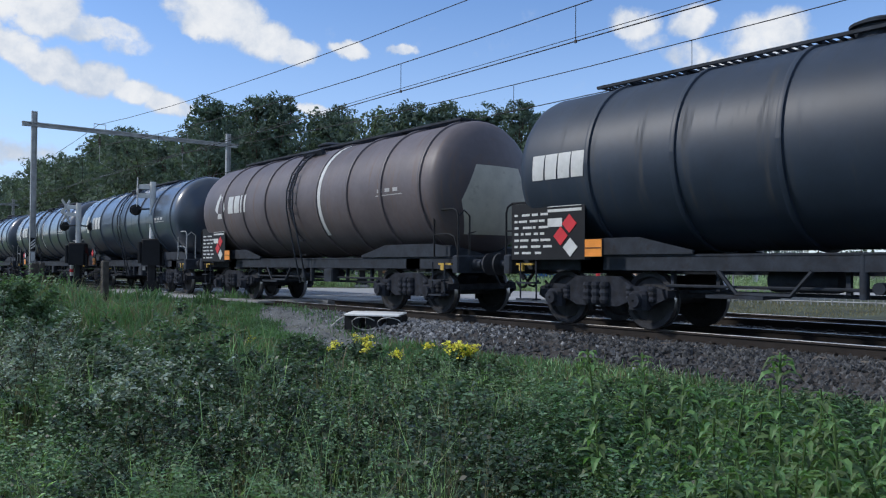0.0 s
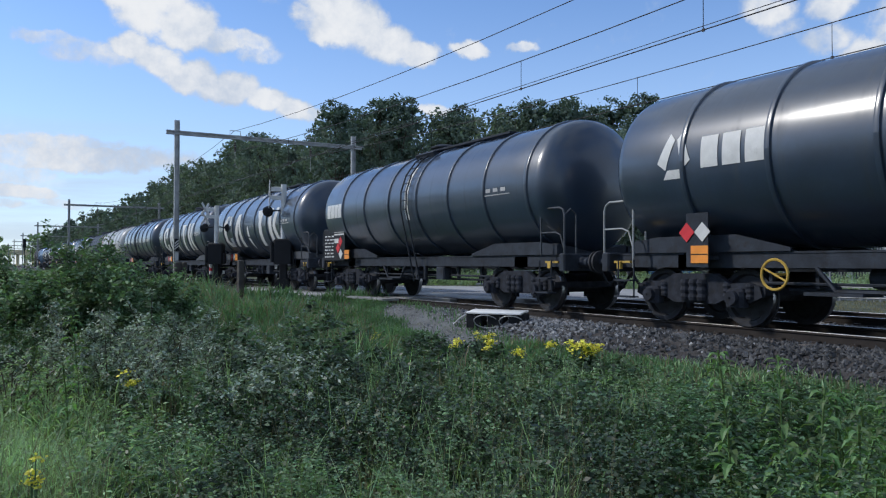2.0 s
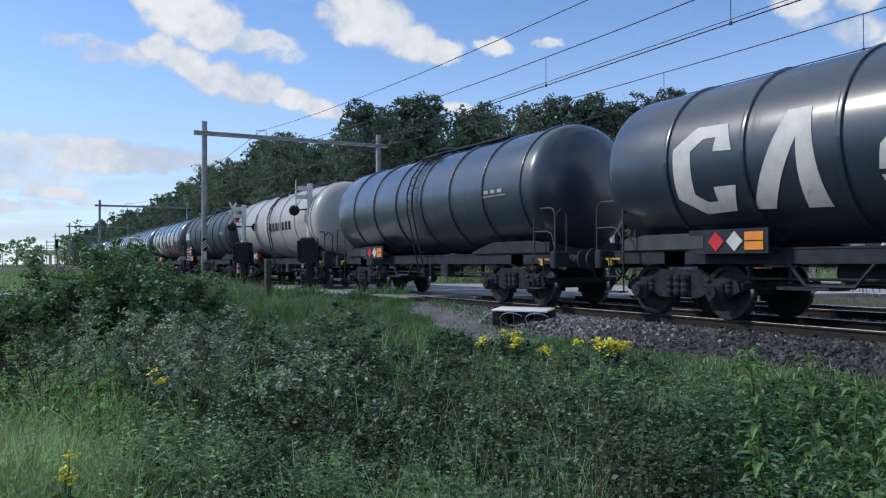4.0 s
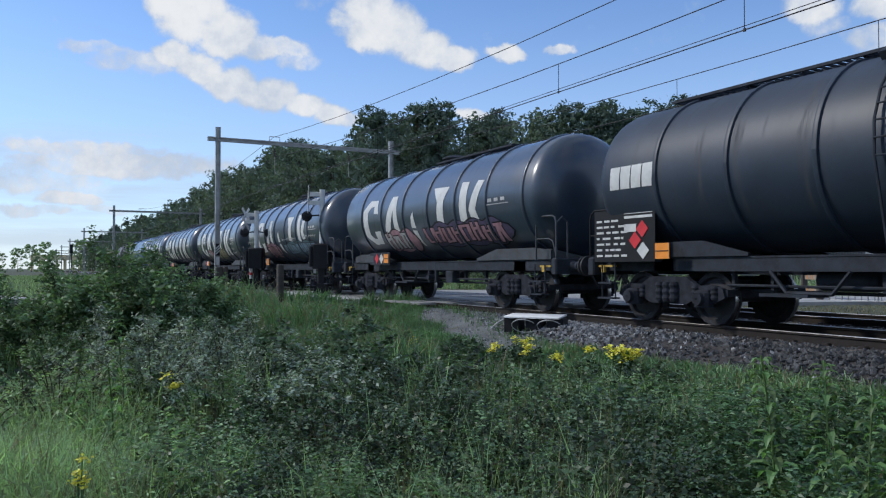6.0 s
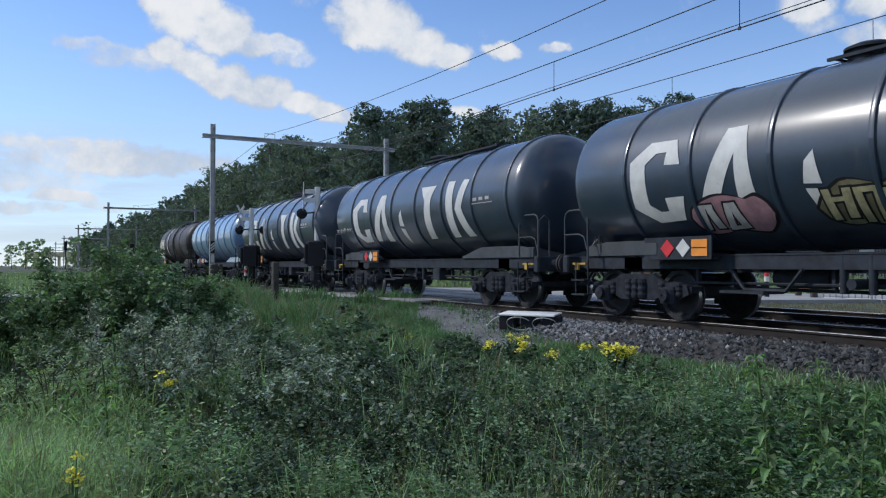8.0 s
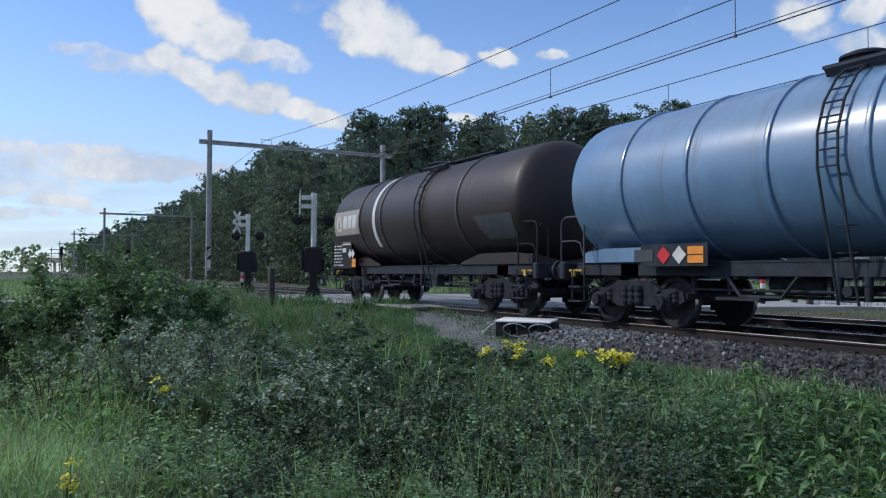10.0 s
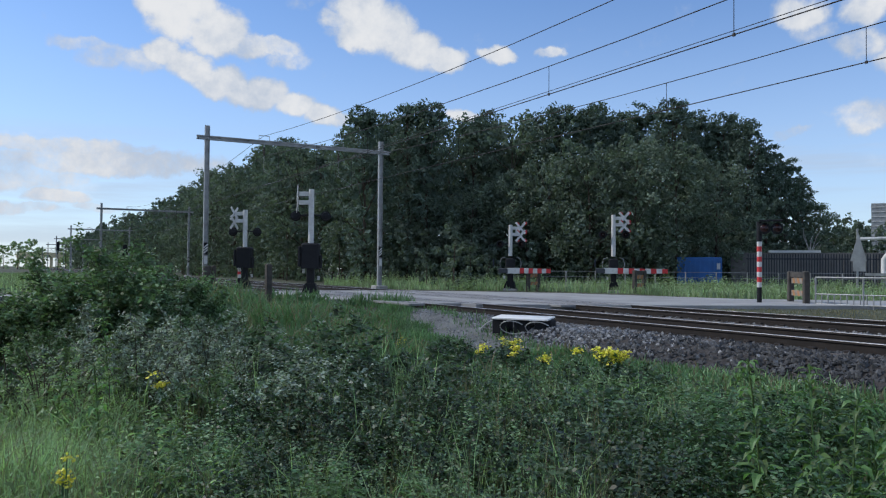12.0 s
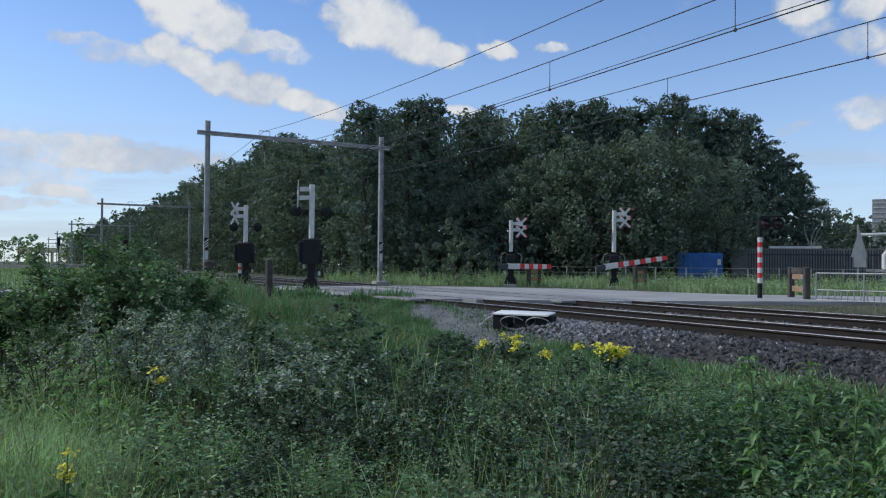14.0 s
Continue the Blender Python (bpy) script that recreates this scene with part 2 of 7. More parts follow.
M["concrete"] = material("concrete", (0.36, 0.355, 0.34), 0.9, vary=0.2, scale=3, bump=0.3, dirt=(0.2, 0.2, 0.17), dirt_amount=0.3)
M["old_wood"] = material("old_wood", (0.075, 0.068, 0.060), 0.9, vary=0.35, scale=5, bump=0.5)
M["white_plastic"] = material("white_plastic", (0.82, 0.83, 0.82), 0.5, vary=0.05)
M["red_stripe"] = material("red_stripe", (0.60, 0.04, 0.045), 0.5, vary=0.1)
M["bark"] = material("bark", (0.085, 0.065, 0.05), 0.95, vary=0.35, scale=4, bump=0.8)
M["pine"] = material("pine", (0.112, 0.158, 0.128), 0.8, vary=0.25, scale=0.5, island=True, spread=0.55, translucent=0.18, bump=0, spec=0.25)
M["oak"] = material("oak", (0.135, 0.176, 0.138), 0.8, vary=0.3, scale=0.4, island=True, spread=0.55, translucent=0.25, bump=0, spec=0.25)
M["bramble"] = material("bramble", (0.074, 0.122, 0.064), 0.5, vary=0.45, scale=0.7, island=True, spread=1.5, translucent=0.14, bump=0)
M["grass"] = material("grass", (0.118, 0.212, 0.110), 0.65, vary=0.3, scale=0.8, island=True, translucent=0.35, bump=0)
# lighter grass colour that stands in for sunlight on the left verge
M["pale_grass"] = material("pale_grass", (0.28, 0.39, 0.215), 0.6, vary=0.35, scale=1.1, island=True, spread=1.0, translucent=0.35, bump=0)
# leaf colour raised to put the left side's sunlight into the shrubs
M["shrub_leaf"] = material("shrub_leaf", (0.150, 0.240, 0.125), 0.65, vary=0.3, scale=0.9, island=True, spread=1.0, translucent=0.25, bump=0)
M["nettle"] = material("nettle", (0.078, 0.145, 0.074), 0.5, vary=0.3, scale=1.5, island=True, spread=1.3, translucent=0.25, bump=0)
M["silver_leaf"] = material("silver_leaf", (0.275, 0.345, 0.285), 0.6, vary=0.3, scale=1.5, island=True, spread=1.3, translucent=0.2, bump=0)
M["straw"] = material("straw", (0.20, 0.185, 0.11), 0.8, vary=0.3, scale=2, island=True, translucent=0.2, bump=0)
M["meadow"] = material("meadow", (0.27, 0.36, 0.205), 0.7, vary=0.35, scale=0.25, island=True, spread=0.7, translucent=0.3, bump=0)
M["dead_leaf"] = material("dead_leaf", (0.22, 0.125, 0.055), 0.8, vary=0.3, scale=3, island=True, spread=0.9, translucent=0.2, bump=0)
M["yellow_petal"] = material("yellow_petal", (0.80, 0.72, 0.10), 0.6, vary=0.2, scale=4, island=True, translucent=0.2, bump=0)
M["container_blue"] = material("container_blue", (0.03, 0.14, 0.42), 0.5, vary=0.12, scale=1)
M["lamp_glass"] = material("lamp_glass", (0.03, 0.010, 0.010), 0.2, vary=0.1, bump=0)


# ---- mesh helpers ----
class Shape:
    """Collects vertices and faces of one mesh."""
    def __init__(self):
        self.v, self.f = [], []

    def add(self, verts, faces):
        o = len(self.v)
        self.v += [tuple(p) for p in verts]
        self.f += [tuple(i + o for i in f) for f in faces]
        return self

    def box(self, c, s, m=None, bev=0.0):
        """A box of size s round c, with its upright and top edges cut by bev."""
        x, y, z = (a / 2 for a in s)
        b = min(bev, x * 0.45, y * 0.45, z * 0.45)
        if b <= 0:
            pts = [(-x, -y, -z), (x, -y, -z), (x, y, -z), (-x, y, -z), (-x, -y, z), (x, -y, z), (x, y, z), (-x, y, z)]
            fs = [(3, 2, 1, 0), (4, 5, 6, 7), (0, 1, 5, 4), (1, 2, 6, 5), (2, 3, 7, 6), (3, 0, 4, 7)]
        else:
            ring = [(-x + b, -y), (x - b, -y), (x, -y + b), (x, y - b), (x - b, y), (-x + b, y), (-x, y - b), (-x, -y + b)]
            top = [(a * (x - b) / x, d * (y - b) / y) for a, d in ring]
            pts = [(*p, -z) for p in ring] + [(*p, z - b) for p in ring] + [(*p, z) for p in top]
            fs = [tuple(range(7, -1, -1)), tuple(range(16, 24))]
            for k in (0, 8):
                fs += [(k + i, k + (i + 1) % 8, k + 8 + (i + 1) % 8, k + 8 + i) for i in range(8)]
        if m is None:
            return self.add([(p[0] + c[0], p[1] + c[1], p[2] + c[2]) for p in pts], fs)
        return self.add([m @ Vector(p) + Vector(c) for p in pts], fs)

    def tube(self, p0, p1, r, n=8, r1=None):
        p0, p1 = Vector(p0), Vector(p1)
        d = (p1 - p0).normalized()
        a = d.orthogonal().normalized()
        b = d.cross(a)
        r1 = r if r1 is None else r1
        pts = []
        for p, q in ((p0, r), (p1, r1)):
            pts += [p + (a * math.cos(i * math.tau / n) + b * math.sin(i * math.tau / n)) * q for i in range(n)]
        fs = [(i, (i + 1) % n, n + (i + 1) % n, n + i) for i in range(n)]
        return self.add(pts, fs + [tuple(range(n - 1, -1, -1)), tuple(range(n, 2 * n))])

    def path(self, pts, r, n=6):
        """One bent tube through the points."""
        pts = [Vector(p) for p in pts]
        ring, side = [], None
        for i, p in enumerate(pts):
            d = (pts[min(i + 1, len(pts) - 1)] - pts[max(i - 1, 0)]).normalized()
            side = d.orthogonal().normalized() if side is None else (side - d * side.dot(d)).normalized()
            up = d.cross(side)
            ring += [p + (side * math.cos(k * math.tau / n) + up * math.sin(k * math.tau / n)) * r for k in range(n)]
        m = len(pts)
        fs = [(j * n + k, j * n + (k + 1) % n, (j + 1) * n + (k + 1) % n, (j + 1) * n + k) for j in range(m - 1) for k in range(n)]
        return self.add(ring, fs + [tuple(range(n - 1, -1, -1)), tuple(range((m - 1) * n, m * n))])

    def lathe(self, prof, n=32, axis="y", c=(0, 0, 0), full=True):
        """Turns (radius, along) pairs round an axis."""
        pts = []
        for r, t in prof:
            for i in range(n):
                a = i * math.tau / n
                u, w = r * math.cos(a), r * math.sin(a)
                p = {"y": (u, t, w), "x": (t, u, w), "z": (u, w, t)}[axis]
                pts.append((p[0] + c[0], p[1] + c[1], p[2] + c[2]))
        fs = []
        for k in range(len(prof) - 1):
            fs += [(k * n + i, k * n + (i + 1) % n, (k + 1) * n + (i + 1) % n, (k + 1) * n + i) for i in range(n)]
        return self.add(pts, fs)

    def prism(self, poly, y0, y1, axis="y"):
        """A flat outline pushed along an axis: outline in (x, z) for y, (y, z) for x, (x, y) for z."""
        n = len(poly)
        pts = []
        for t in (y0, y1):
            for a, b in poly:
                pts.append({"y": (a, t, b), "x": (t, a, b), "z": (a, b, t)}[axis])
        fs = [(i, (i + 1) % n, n + (i + 1) % n, n + i) for i in range(n)]
        return self.add(pts, fs + [tuple(range(n - 1, -1, -1)), tuple(range(n, 2 * n))])


def mesh_of(name, shape, mat, smooth=40, weld=False):
    me = bpy.data.meshes.new(name)
    me.from_pydata(shape.v, [], shape.f)
    bm = bmesh.new()
    bm.from_mesh(me)
    if len(bm.faces) < 20000:
        if weld:
            bmesh.ops.remove_doubles(bm, verts=bm.verts, dist=0.0005)
        bmesh.ops.recalc_face_normals(bm, faces=bm.faces)
    bm.to_mesh(me)
    bm.free()
    if smooth:
        me.shade_smooth()
        me.set_sharp_from_angle(angle=radians(smooth))
    me.materials.append(mat)
    return me


def part(name, shape, mat, parent=None, label="", at=None, smooth=40):
    """Links a shape (or a finished mesh) as one object, under parent if there is one."""
    me = shape if isinstance(shape, bpy.types.Mesh) else mesh_of(name, shape, mat, smooth)
    ob = new(name, me)
    ob.parent = parent
    if at is not None:
        ob.matrix_basis = at
    if label:
        ob["label"] = label
    return ob


def thing(name, label, category, at=None, group="", kind=""):
    ob = new(name)
    ob.empty_display_size = 0.2
    if at is not None:
        ob.matrix_basis = at
    return tagged(ob, label, category, group, kind)


def quads_mesh(name, V, mat, tris=False):
    """A mesh of loose quads (or triangles) from an array of corners, fast."""
    V = np.asarray(V, dtype=np.float32).reshape(-1, 3)
    c = 3 if tris else 4
    n = len(V) // c
    me = bpy.data.meshes.new(name)
    me.vertices.add(len(V))
    me.vertices.foreach_set("co", V.ravel())
    me.loops.add(n * c)
    me.loops.foreach_set("vertex_index", np.arange(n * c, dtype=np.int32))
    me.polygons.add(n)
    me.polygons.foreach_set("loop_start", np.arange(0, n * c, c, dtype=np.int32))
    me.update(calc_edges=True)
    me.materials.append(mat)
    return me


def leaf_quads(rng, P, size, aspect=0.5, up=0.4, spread=1.0, fold=0.25):
    """Diamond leaves at points P: corners as an array (n, 4, 3)."""
    n = len(P)
    d = rng.normal(size=(n, 3)) * spread
    d[:, 2] = d[:, 2] * 0.6 + up * 0.3
    d /= np.linalg.norm(d, axis=1)[:, None]
    s = rng.normal(size=(n, 3))
    s[:, 2] *= 0.5
    s -= (s * d).sum(1)[:, None] * d
    s /= np.linalg.norm(s, axis=1)[:, None]
    L = size * rng.uniform(0.6, 1.35, n)[:, None]
    nrm = np.cross(d, s)
    a = P
    b = P + d * L * 0.5 + s * L * aspect * 0.5 + nrm * L * fold * 0.3
    c = P + d * L
    e = P + d * L * 0.5 - s * L * aspect * 0.5 + nrm * L * fold * 0.3
    return np.stack([a, b, c, e], 1)


def unit(v):
    return v / np.maximum(np.linalg.norm(v, axis=-1, keepdims=True), 1e-6)


def sprays(rng, P, D, L, n, leaf, aspect=0.6, droop=0.4, whorl=False, rough=0.35, taper=0.45):
    """Leafy shoots: n leaves along each shoot from P towards D, in two ranks or round the stem, faces to the sky."""
    P, D = np.asarray(P, float), unit(np.asarray(D, float))
    m = len(P)
    L = np.broadcast_to(np.asarray(L, float), (m,))
    leaf = np.broadcast_to(np.asarray(leaf, float), (m,))
    up = np.array([0.0, 0.0, 1.0])
    u = np.clip((np.arange(n)[None] + rng.uniform(0.2, 0.9, (m, n))) / n, 0.06, 1.0)
    c = P[:, None] + D[:, None] * (L[:, None] * u)[..., None]
    c[..., 2] -= droop * L[:, None] * u * u * 0.6
    side = np.cross(D, up + 0.001)
    side = unit(side + rng.normal(0, 0.05, (m, 3)))
    other = np.cross(side, D)
    ang = (np.arange(n)[None] * (2.4 if whorl else math.pi)) + rng.normal(0, 0.35, (m, n)) + (rng.uniform(0, math.tau, (m, 1)) if whorl else 0)
    d = side[:, None] * np.cos(ang)[..., None] + (other[:, None] * np.sin(ang)[..., None] if whorl else 0) + D[:, None] * 0.45 + rng.normal(0, 0.22, (m, n, 3))
    d[..., 2] = d[..., 2] * 0.6 - 0.08
    d = unit(d)
    nrm = unit(up + rng.normal(0, rough, (m, n, 3)))
    w = unit(np.cross(d, nrm))
    nrm = np.cross(w, d)
    ll = (leaf[:, None] * (1 - taper * u) * rng.uniform(0.75, 1.3, (m, n)))[..., None]
    mid = c + d * ll * 0.45 + nrm * ll * 0.10
    tip = c + d * ll - nrm * ll * 0.12
    ww = w * ll * aspect * 0.5
    return np.stack([c, mid + ww, tip, mid - ww], 2).reshape(-1, 4, 3)


def shell_quads(rng, C, G, size, aspect=0.6, loose=0.55):
    """Leaf cards at C that face outward along G, unevenly."""
    n = len(C)
    nrm = unit(G + rng.normal(0, loose, (n, 3)))
    d = unit(np.cross(nrm, rng.normal(size=(n, 3))))
    w = np.cross(nrm, d)
    L = (size * rng.uniform(0.6, 1.4, n))[:, None]
    return np.stack([C - d * L * 0.5, C + w * L * aspect * 0.5, C + d * L * 0.5, C - w * L * aspect * 0.5], 1)


def blade_tris(rng, P, height, width=0.012, lean=0.35):
    """Grass blades at points P: a bent blade of two triangles and a tip each (n*3 triangles)."""
    n = len(P)
    h = height * rng.uniform(0.55, 1.25, n)
    a = rng.uniform(0, math.tau, n)
    side = np.stack([np.cos(a), np.sin(a), np.zeros(n)], 1) * width * 0.5
    b = rng.uniform(0, math.tau, n)
    ln = rng.uniform(0.1, 1.0, n) * lean
    off = np.stack([np.cos(b) * ln * h, np.sin(b) * ln * h, np.zeros(n)], 1)
    mid = P + off * 0.35 + np.stack([np.zeros(n), np.zeros(n), h * 0.6], 1)
    tip = P + off + np.stack([np.zeros(n), np.zeros(n), h * (1 - 0.3 * ln)], 1)
    t1 = np.stack([P - side, P + side, mid + side * 0.8], 1)
    t2 = np.stack([P - side, mid + side * 0.8, mid - side * 0.8], 1)
    t3 = np.stack([mid - side * 0.8, mid + side * 0.8, tip], 1)
    return np.concatenate([t1, t2, t3])


def smooth01(x):
    x = np.clip(x, 0, 1)
    return x * x * (3 - 2 * x)


X1, X2 = 11.55, 15.50      # centre lines of the two tracks, which run along Y


def ground_z(x, y):
    """Height of the ground: a shallow ditch before the camera, level verge beyond the road."""
    x, y = np.asarray(x, float), np.asarray(y, float)
    low = -0.85 + 0.30 * smooth01((x - 4.0) / 5.0)
    low = low + 0.10 * np.sin(x * 0.9 + 1.0) * np.sin(y * 0.5) * smooth01((9.0 - x) / 3.0)
    road_edge = 27.5 - 0.72 * (x - 5.0)
    k = smooth01((y - (road_edge - 9.0)) / 8.0)
    k = np.maximum(k, smooth01((x - 17.5) / 1.0))
    z = low * (1 - k) + (-0.13) * k
    bed = smooth01((x - 8.6) / 0.9)
    bed = np.where(x > 17.2, 1 - smooth01((x - 17.4) / 0.8), bed)
    z = z * (1 - bed) + (-0.42) * bed
    return z


BED = ([8.9, 9.35, 9.85, 10.5, 13.5, 16.6, 17.3, 17.9, 18.3], [-0.62, -0.42, -0.215, -0.19, -0.20, -0.19, -0.21, -0.40, -0.62])
PATH_Y = [12.2, 14.0, 16.8, 20.8, 24.2]
PATH_L, PATH_R = [7.6, 7.5, 8.3, 9.9, 10.9], [8.75, 9.1, 9.8, 10.9, 11.7]


def top_z(x, y):
    """Height of the soil or the ballast, whichever is higher."""
    x = np.asarray(x, float)
    return np.maximum(ground_z(x, y), np.where((x > 8.9) & (x < 18.3), np.interp(x, *BED), -9))


# ---- ground, road and tracks ----
def axis_steps(*spans):
    out = []
    for a, b, n in spans:
        out += list(np.linspace(a, b, n, endpoint=False))
    return np.array(out + [spans[-1][1]])


def build_ground():
    xs = axis_steps((-2500, -300, 8), (-300, -40, 14), (-40, -8, 16), (-8, 22, 76), (22, 60, 20), (60, 300, 14), (300, 2500, 8))
    ys = axis_steps((-600, -40, 10), (-40, -4, 14), (-4, 40, 110), (40, 120, 24), (120, 400, 14), (400, 2600, 10))
    gx, gy = np.meshgrid(xs, ys)
    gz = ground_z(gx, gy)
    V = np.stack([gx, gy, gz], -1).reshape(-1, 3)
    w = len(xs)
    s = Shape()
    s.v = [tuple(p) for p in V.tolist()]
    s.f = [(j * w + i, j * w + i + 1, (j + 1) * w + i + 1, (j + 1) * w + i) for j in range(len(ys) - 1) for i in range(w - 1)]
    return tagged(part("ground", s, M["soil"]), "dark soil with moss under the wild verge", "ground", kind="structure")


def build_ballast():
    s = Shape()
    prof = [(8.9, -0.62), (9.35, -0.42), (9.85, -0.215), (10.5, -0.19), (13.5, -0.20), (16.6, -0.19), (17.3, -0.21), (17.9, -0.40), (18.3, -0.62)]
    ys = axis_steps((-60, 0, 12), (0, 36, 48), (36, 420, 40))
    rng = np.random.default_rng(3)
    n = len(prof)
    for y in ys:
        s.v += [(x + rng.uniform(-0.06, 0.06), float(y), z + rng.uniform(-0.015, 0.015)) for x, z in prof]
    s.f = [(j * n + i, j * n + i + 1, (j + 1) * n + i + 1, (j + 1) * n + i) for j in range(len(ys) - 1) for i in range(n - 1)]
    return tagged(part("ballast_bed", s, M["ballast"]), "grey-brown ballast bed under two tracks", "track bed", kind="structure")


ROAD = [(-60, 52), (-10, 33.5), (5.1, 27.2), (7.8, 26.2), (11, 23.0), (12.1, 20.1), (16.5, 17.8), (18.3, 17.2), (24.1, 15.1), (34, 11.6), (70, -2),
        (70, 2.5), (34, 15.4), (28.3, 18.2), (24.5, 21), (23.2, 25), (22, 29), (19.2, 32), (16, 34.5), (11, 35), (8, 31.2), (5.5, 30.4), (-10, 36.5), (-60, 56)]


def build_road():
    s = Shape().prism(ROAD, -0.30, -0.016, "z")
    road = tagged(part("road", s, M["asphalt"], smooth=0), "worn pale grey asphalt road over the level crossing", "road", kind="structure")
    # deck panels between and beside the rails
    rng = np.random.default_rng(4)
    for cx in (X1, X2):
        for off, wid in ((-1.15, 0.55), (0.0, 1.22), (1.15, 0.55)):
            for i in range(8):
                y = 20.6 + i * 1.75 if cx == X1 else 18.6 + i * 1.95
                q = Shape().box((0, 0, 0), (wid, 1.70 if cx == X1 else 1.90, 0.06), bev=0.01)
                part("panel", q, M["deck_panel"], road, at=pose(cx + off, y + 0.9, -0.038 + rng.uniform(-0.003, 0.004)))
    path = Shape()
    for v in np.linspace(12.2, 24.2, 40):
        a, b = np.interp(v, PATH_Y, PATH_L), np.interp(v, PATH_Y, PATH_R)
        for k in range(7):
            x = a + (b - a) * k / 6
            path.v.append((float(x), float(v), float(top_z(x, v)) + 0.035))
    path.f = [(j * 7 + i, j * 7 + i + 1, j * 7 + 8 + i, j * 7 + 7 + i) for j in range(39) for i in range(6)]
    tagged(part("gravel_path", path, M["sand"]), "trodden pale gravel path beside the track", "path", kind="structure")


def build_tracks():
    prof = [(-0.065, -0.172), (0.065, -0.172), (0.065, -0.16), (0.012, -0.145), (0.012, -0.045), (0.036, -0.035), (0.036, -0.006), (-0.036, -0.006),
            (-0.036, -0.035), (-0.012, -0.045), (-0.012, -0.145), (-0.065, -0.16)]
    rail = mesh_of("rail", Shape().prism(prof, -60, 420), M["rail_steel"], 0)
    head = mesh_of("rail_head", Shape().prism([(-0.034, -0.0055), (0.034, -0.0055), (0.030, 0.0), (-0.030, 0.0)], -60, 420), M["rail_top"], 0)
    one = mesh_of("sleeper", Shape().box((0, 0, -0.24), (2.5, 0.26, 0.16), bev=0.03), M["sleeper"])
    clip = mesh_of("clip", Shape().box((0, 0, -0.145), (0.10, 0.12, 0.05), bev=0.015), M["rail_steel"])
    for cx in (X1, X2):
        tr = thing("railway_track", "rusty steel rails on concrete sleepers, polished on top", "track", pose(cx, 0, 0), "two running tracks", "structure")
        for dx in (-0.7525, 0.7525):
            r = part("rail", rail, None, tr, at=pose(dx, 0, 0))
            part("rail_head", head, None, r, "polished running surface")
        far = Shape()
        for i in range(-60, 600):
            y = i * 0.6
            if -3 < y < 20:
                sl = part("sleeper", one, None, tr, at=pose(0, y, 0))
                for dx in (-0.87, -0.635, 0.635, 0.87):
                    part("rail_clip", clip, None, sl, at=pose(dx, 0, 0))
            elif y < 17 or y > 36:
                far.box((0, y, -0.24), (2.5, 0.26, 0.16))
        part("far_sleepers", far, M["sleeper"], tr, smooth=0)["kind"] = "stuff"


def build_stones():
    rng = np.random.default_rng(5)
    n = 15000
    y = 2.5 + 24 * rng.random(n) ** 1.25
    x = 8.75 + 2.0 * rng.random(n) ** 0.9
    extra = 9000
    y = np.concatenate([y, rng.uniform(2.5, 22, extra)])
    x = np.concatenate([x, rng.uniform(10.9, 16.9, extra)])
    py = rng.uniform(12.4, 23.8, 2600)
    px = np.interp(py, PATH_Y, PATH_L) + rng.random(2600) * (np.interp(py, PATH_Y, PATH_R) - np.interp(py, PATH_Y, PATH_L))
    keep = ~((y > 12.2) & (x < np.interp(y, PATH_Y, PATH_R) - 0.1)) & ~((y > 19.6 + (12 - x) * 0.9) & (x > 10.4)) & ~((y > 22.5))
    x, y = np.concatenate([x[keep], px]), np.concatenate([y[keep], py])
    z = np.interp(x, [8.75, 8.9, 9.35, 9.85, 10.5, 13.5, 16.6], [-0.60, -0.60, -0.42, -0.215, -0.19, -0.20, -0.19])
    z[-2600:] = top_z(px, py) + 0.02
    base = np.array([(1, 0, 0), (-1, 0, 0), (0, 1, 0), (0, -1, 0), (0, 0, 1), (0, 0, -1)], float)
    tri = np.array([(0, 2, 4), (2, 1, 4), (1, 3, 4), (3, 0, 4), (2, 0, 5), (1, 2, 5), (3, 1, 5), (0, 3, 5)])
    n = len(x)
    P = base[None] * rng.uniform(0.55, 1.3, (n, 6, 1)) + rng.normal(0, 0.18, (n, 6, 3))
    size = rng.uniform(0.024, 0.055, n)
    size[-2600:] *= rng.uniform(0.2, 0.75, 2600)
    P *= size[:, None, None]
    a = rng.uniform(0, math.tau, n)
    ca, sa = np.cos(a), np.sin(a)
    Q = P.copy()
    Q[..., 0] = P[..., 0] * ca[:, None] - P[..., 2] * sa[:, None]
    Q[..., 2] = P[..., 0] * sa[:, None] + P[..., 2] * ca[:, None]
    Q += np.stack([x, y, z + 0.012], 1)[:, None]
    old = y + 0.5 * (x - 10) + rng.normal(0, 1.3, n) < 10.8
    old[-2600:] = False
    for sel, nm, mat, lb in ((~old, "ballast_stones", "stone", "loose pale grey crushed stones on the track shoulder"), (old, "old_ballast_stones", "old_stone", "dark weathered brown crushed stones by the rails")):
        m = int(sel.sum())
        me = bpy.data.meshes.new(nm)
        me.from_pydata(Q[sel].reshape(-1, 3).tolist(), [], (tri[None] + np.arange(m)[:, None, None] * 6).reshape(-1, 3).tolist())
        me.materials.append(M[mat])
        tagged(new(nm, me), lb, "ballast", kind="stuff")


build_ground()
build_ballast()
build_road()
build_tracks()
build_stones()


# ---- the goods train ----
R_TANK, Z_TANK, SPEED = 1.47, 2.74, 21.1
HALF = 6.45


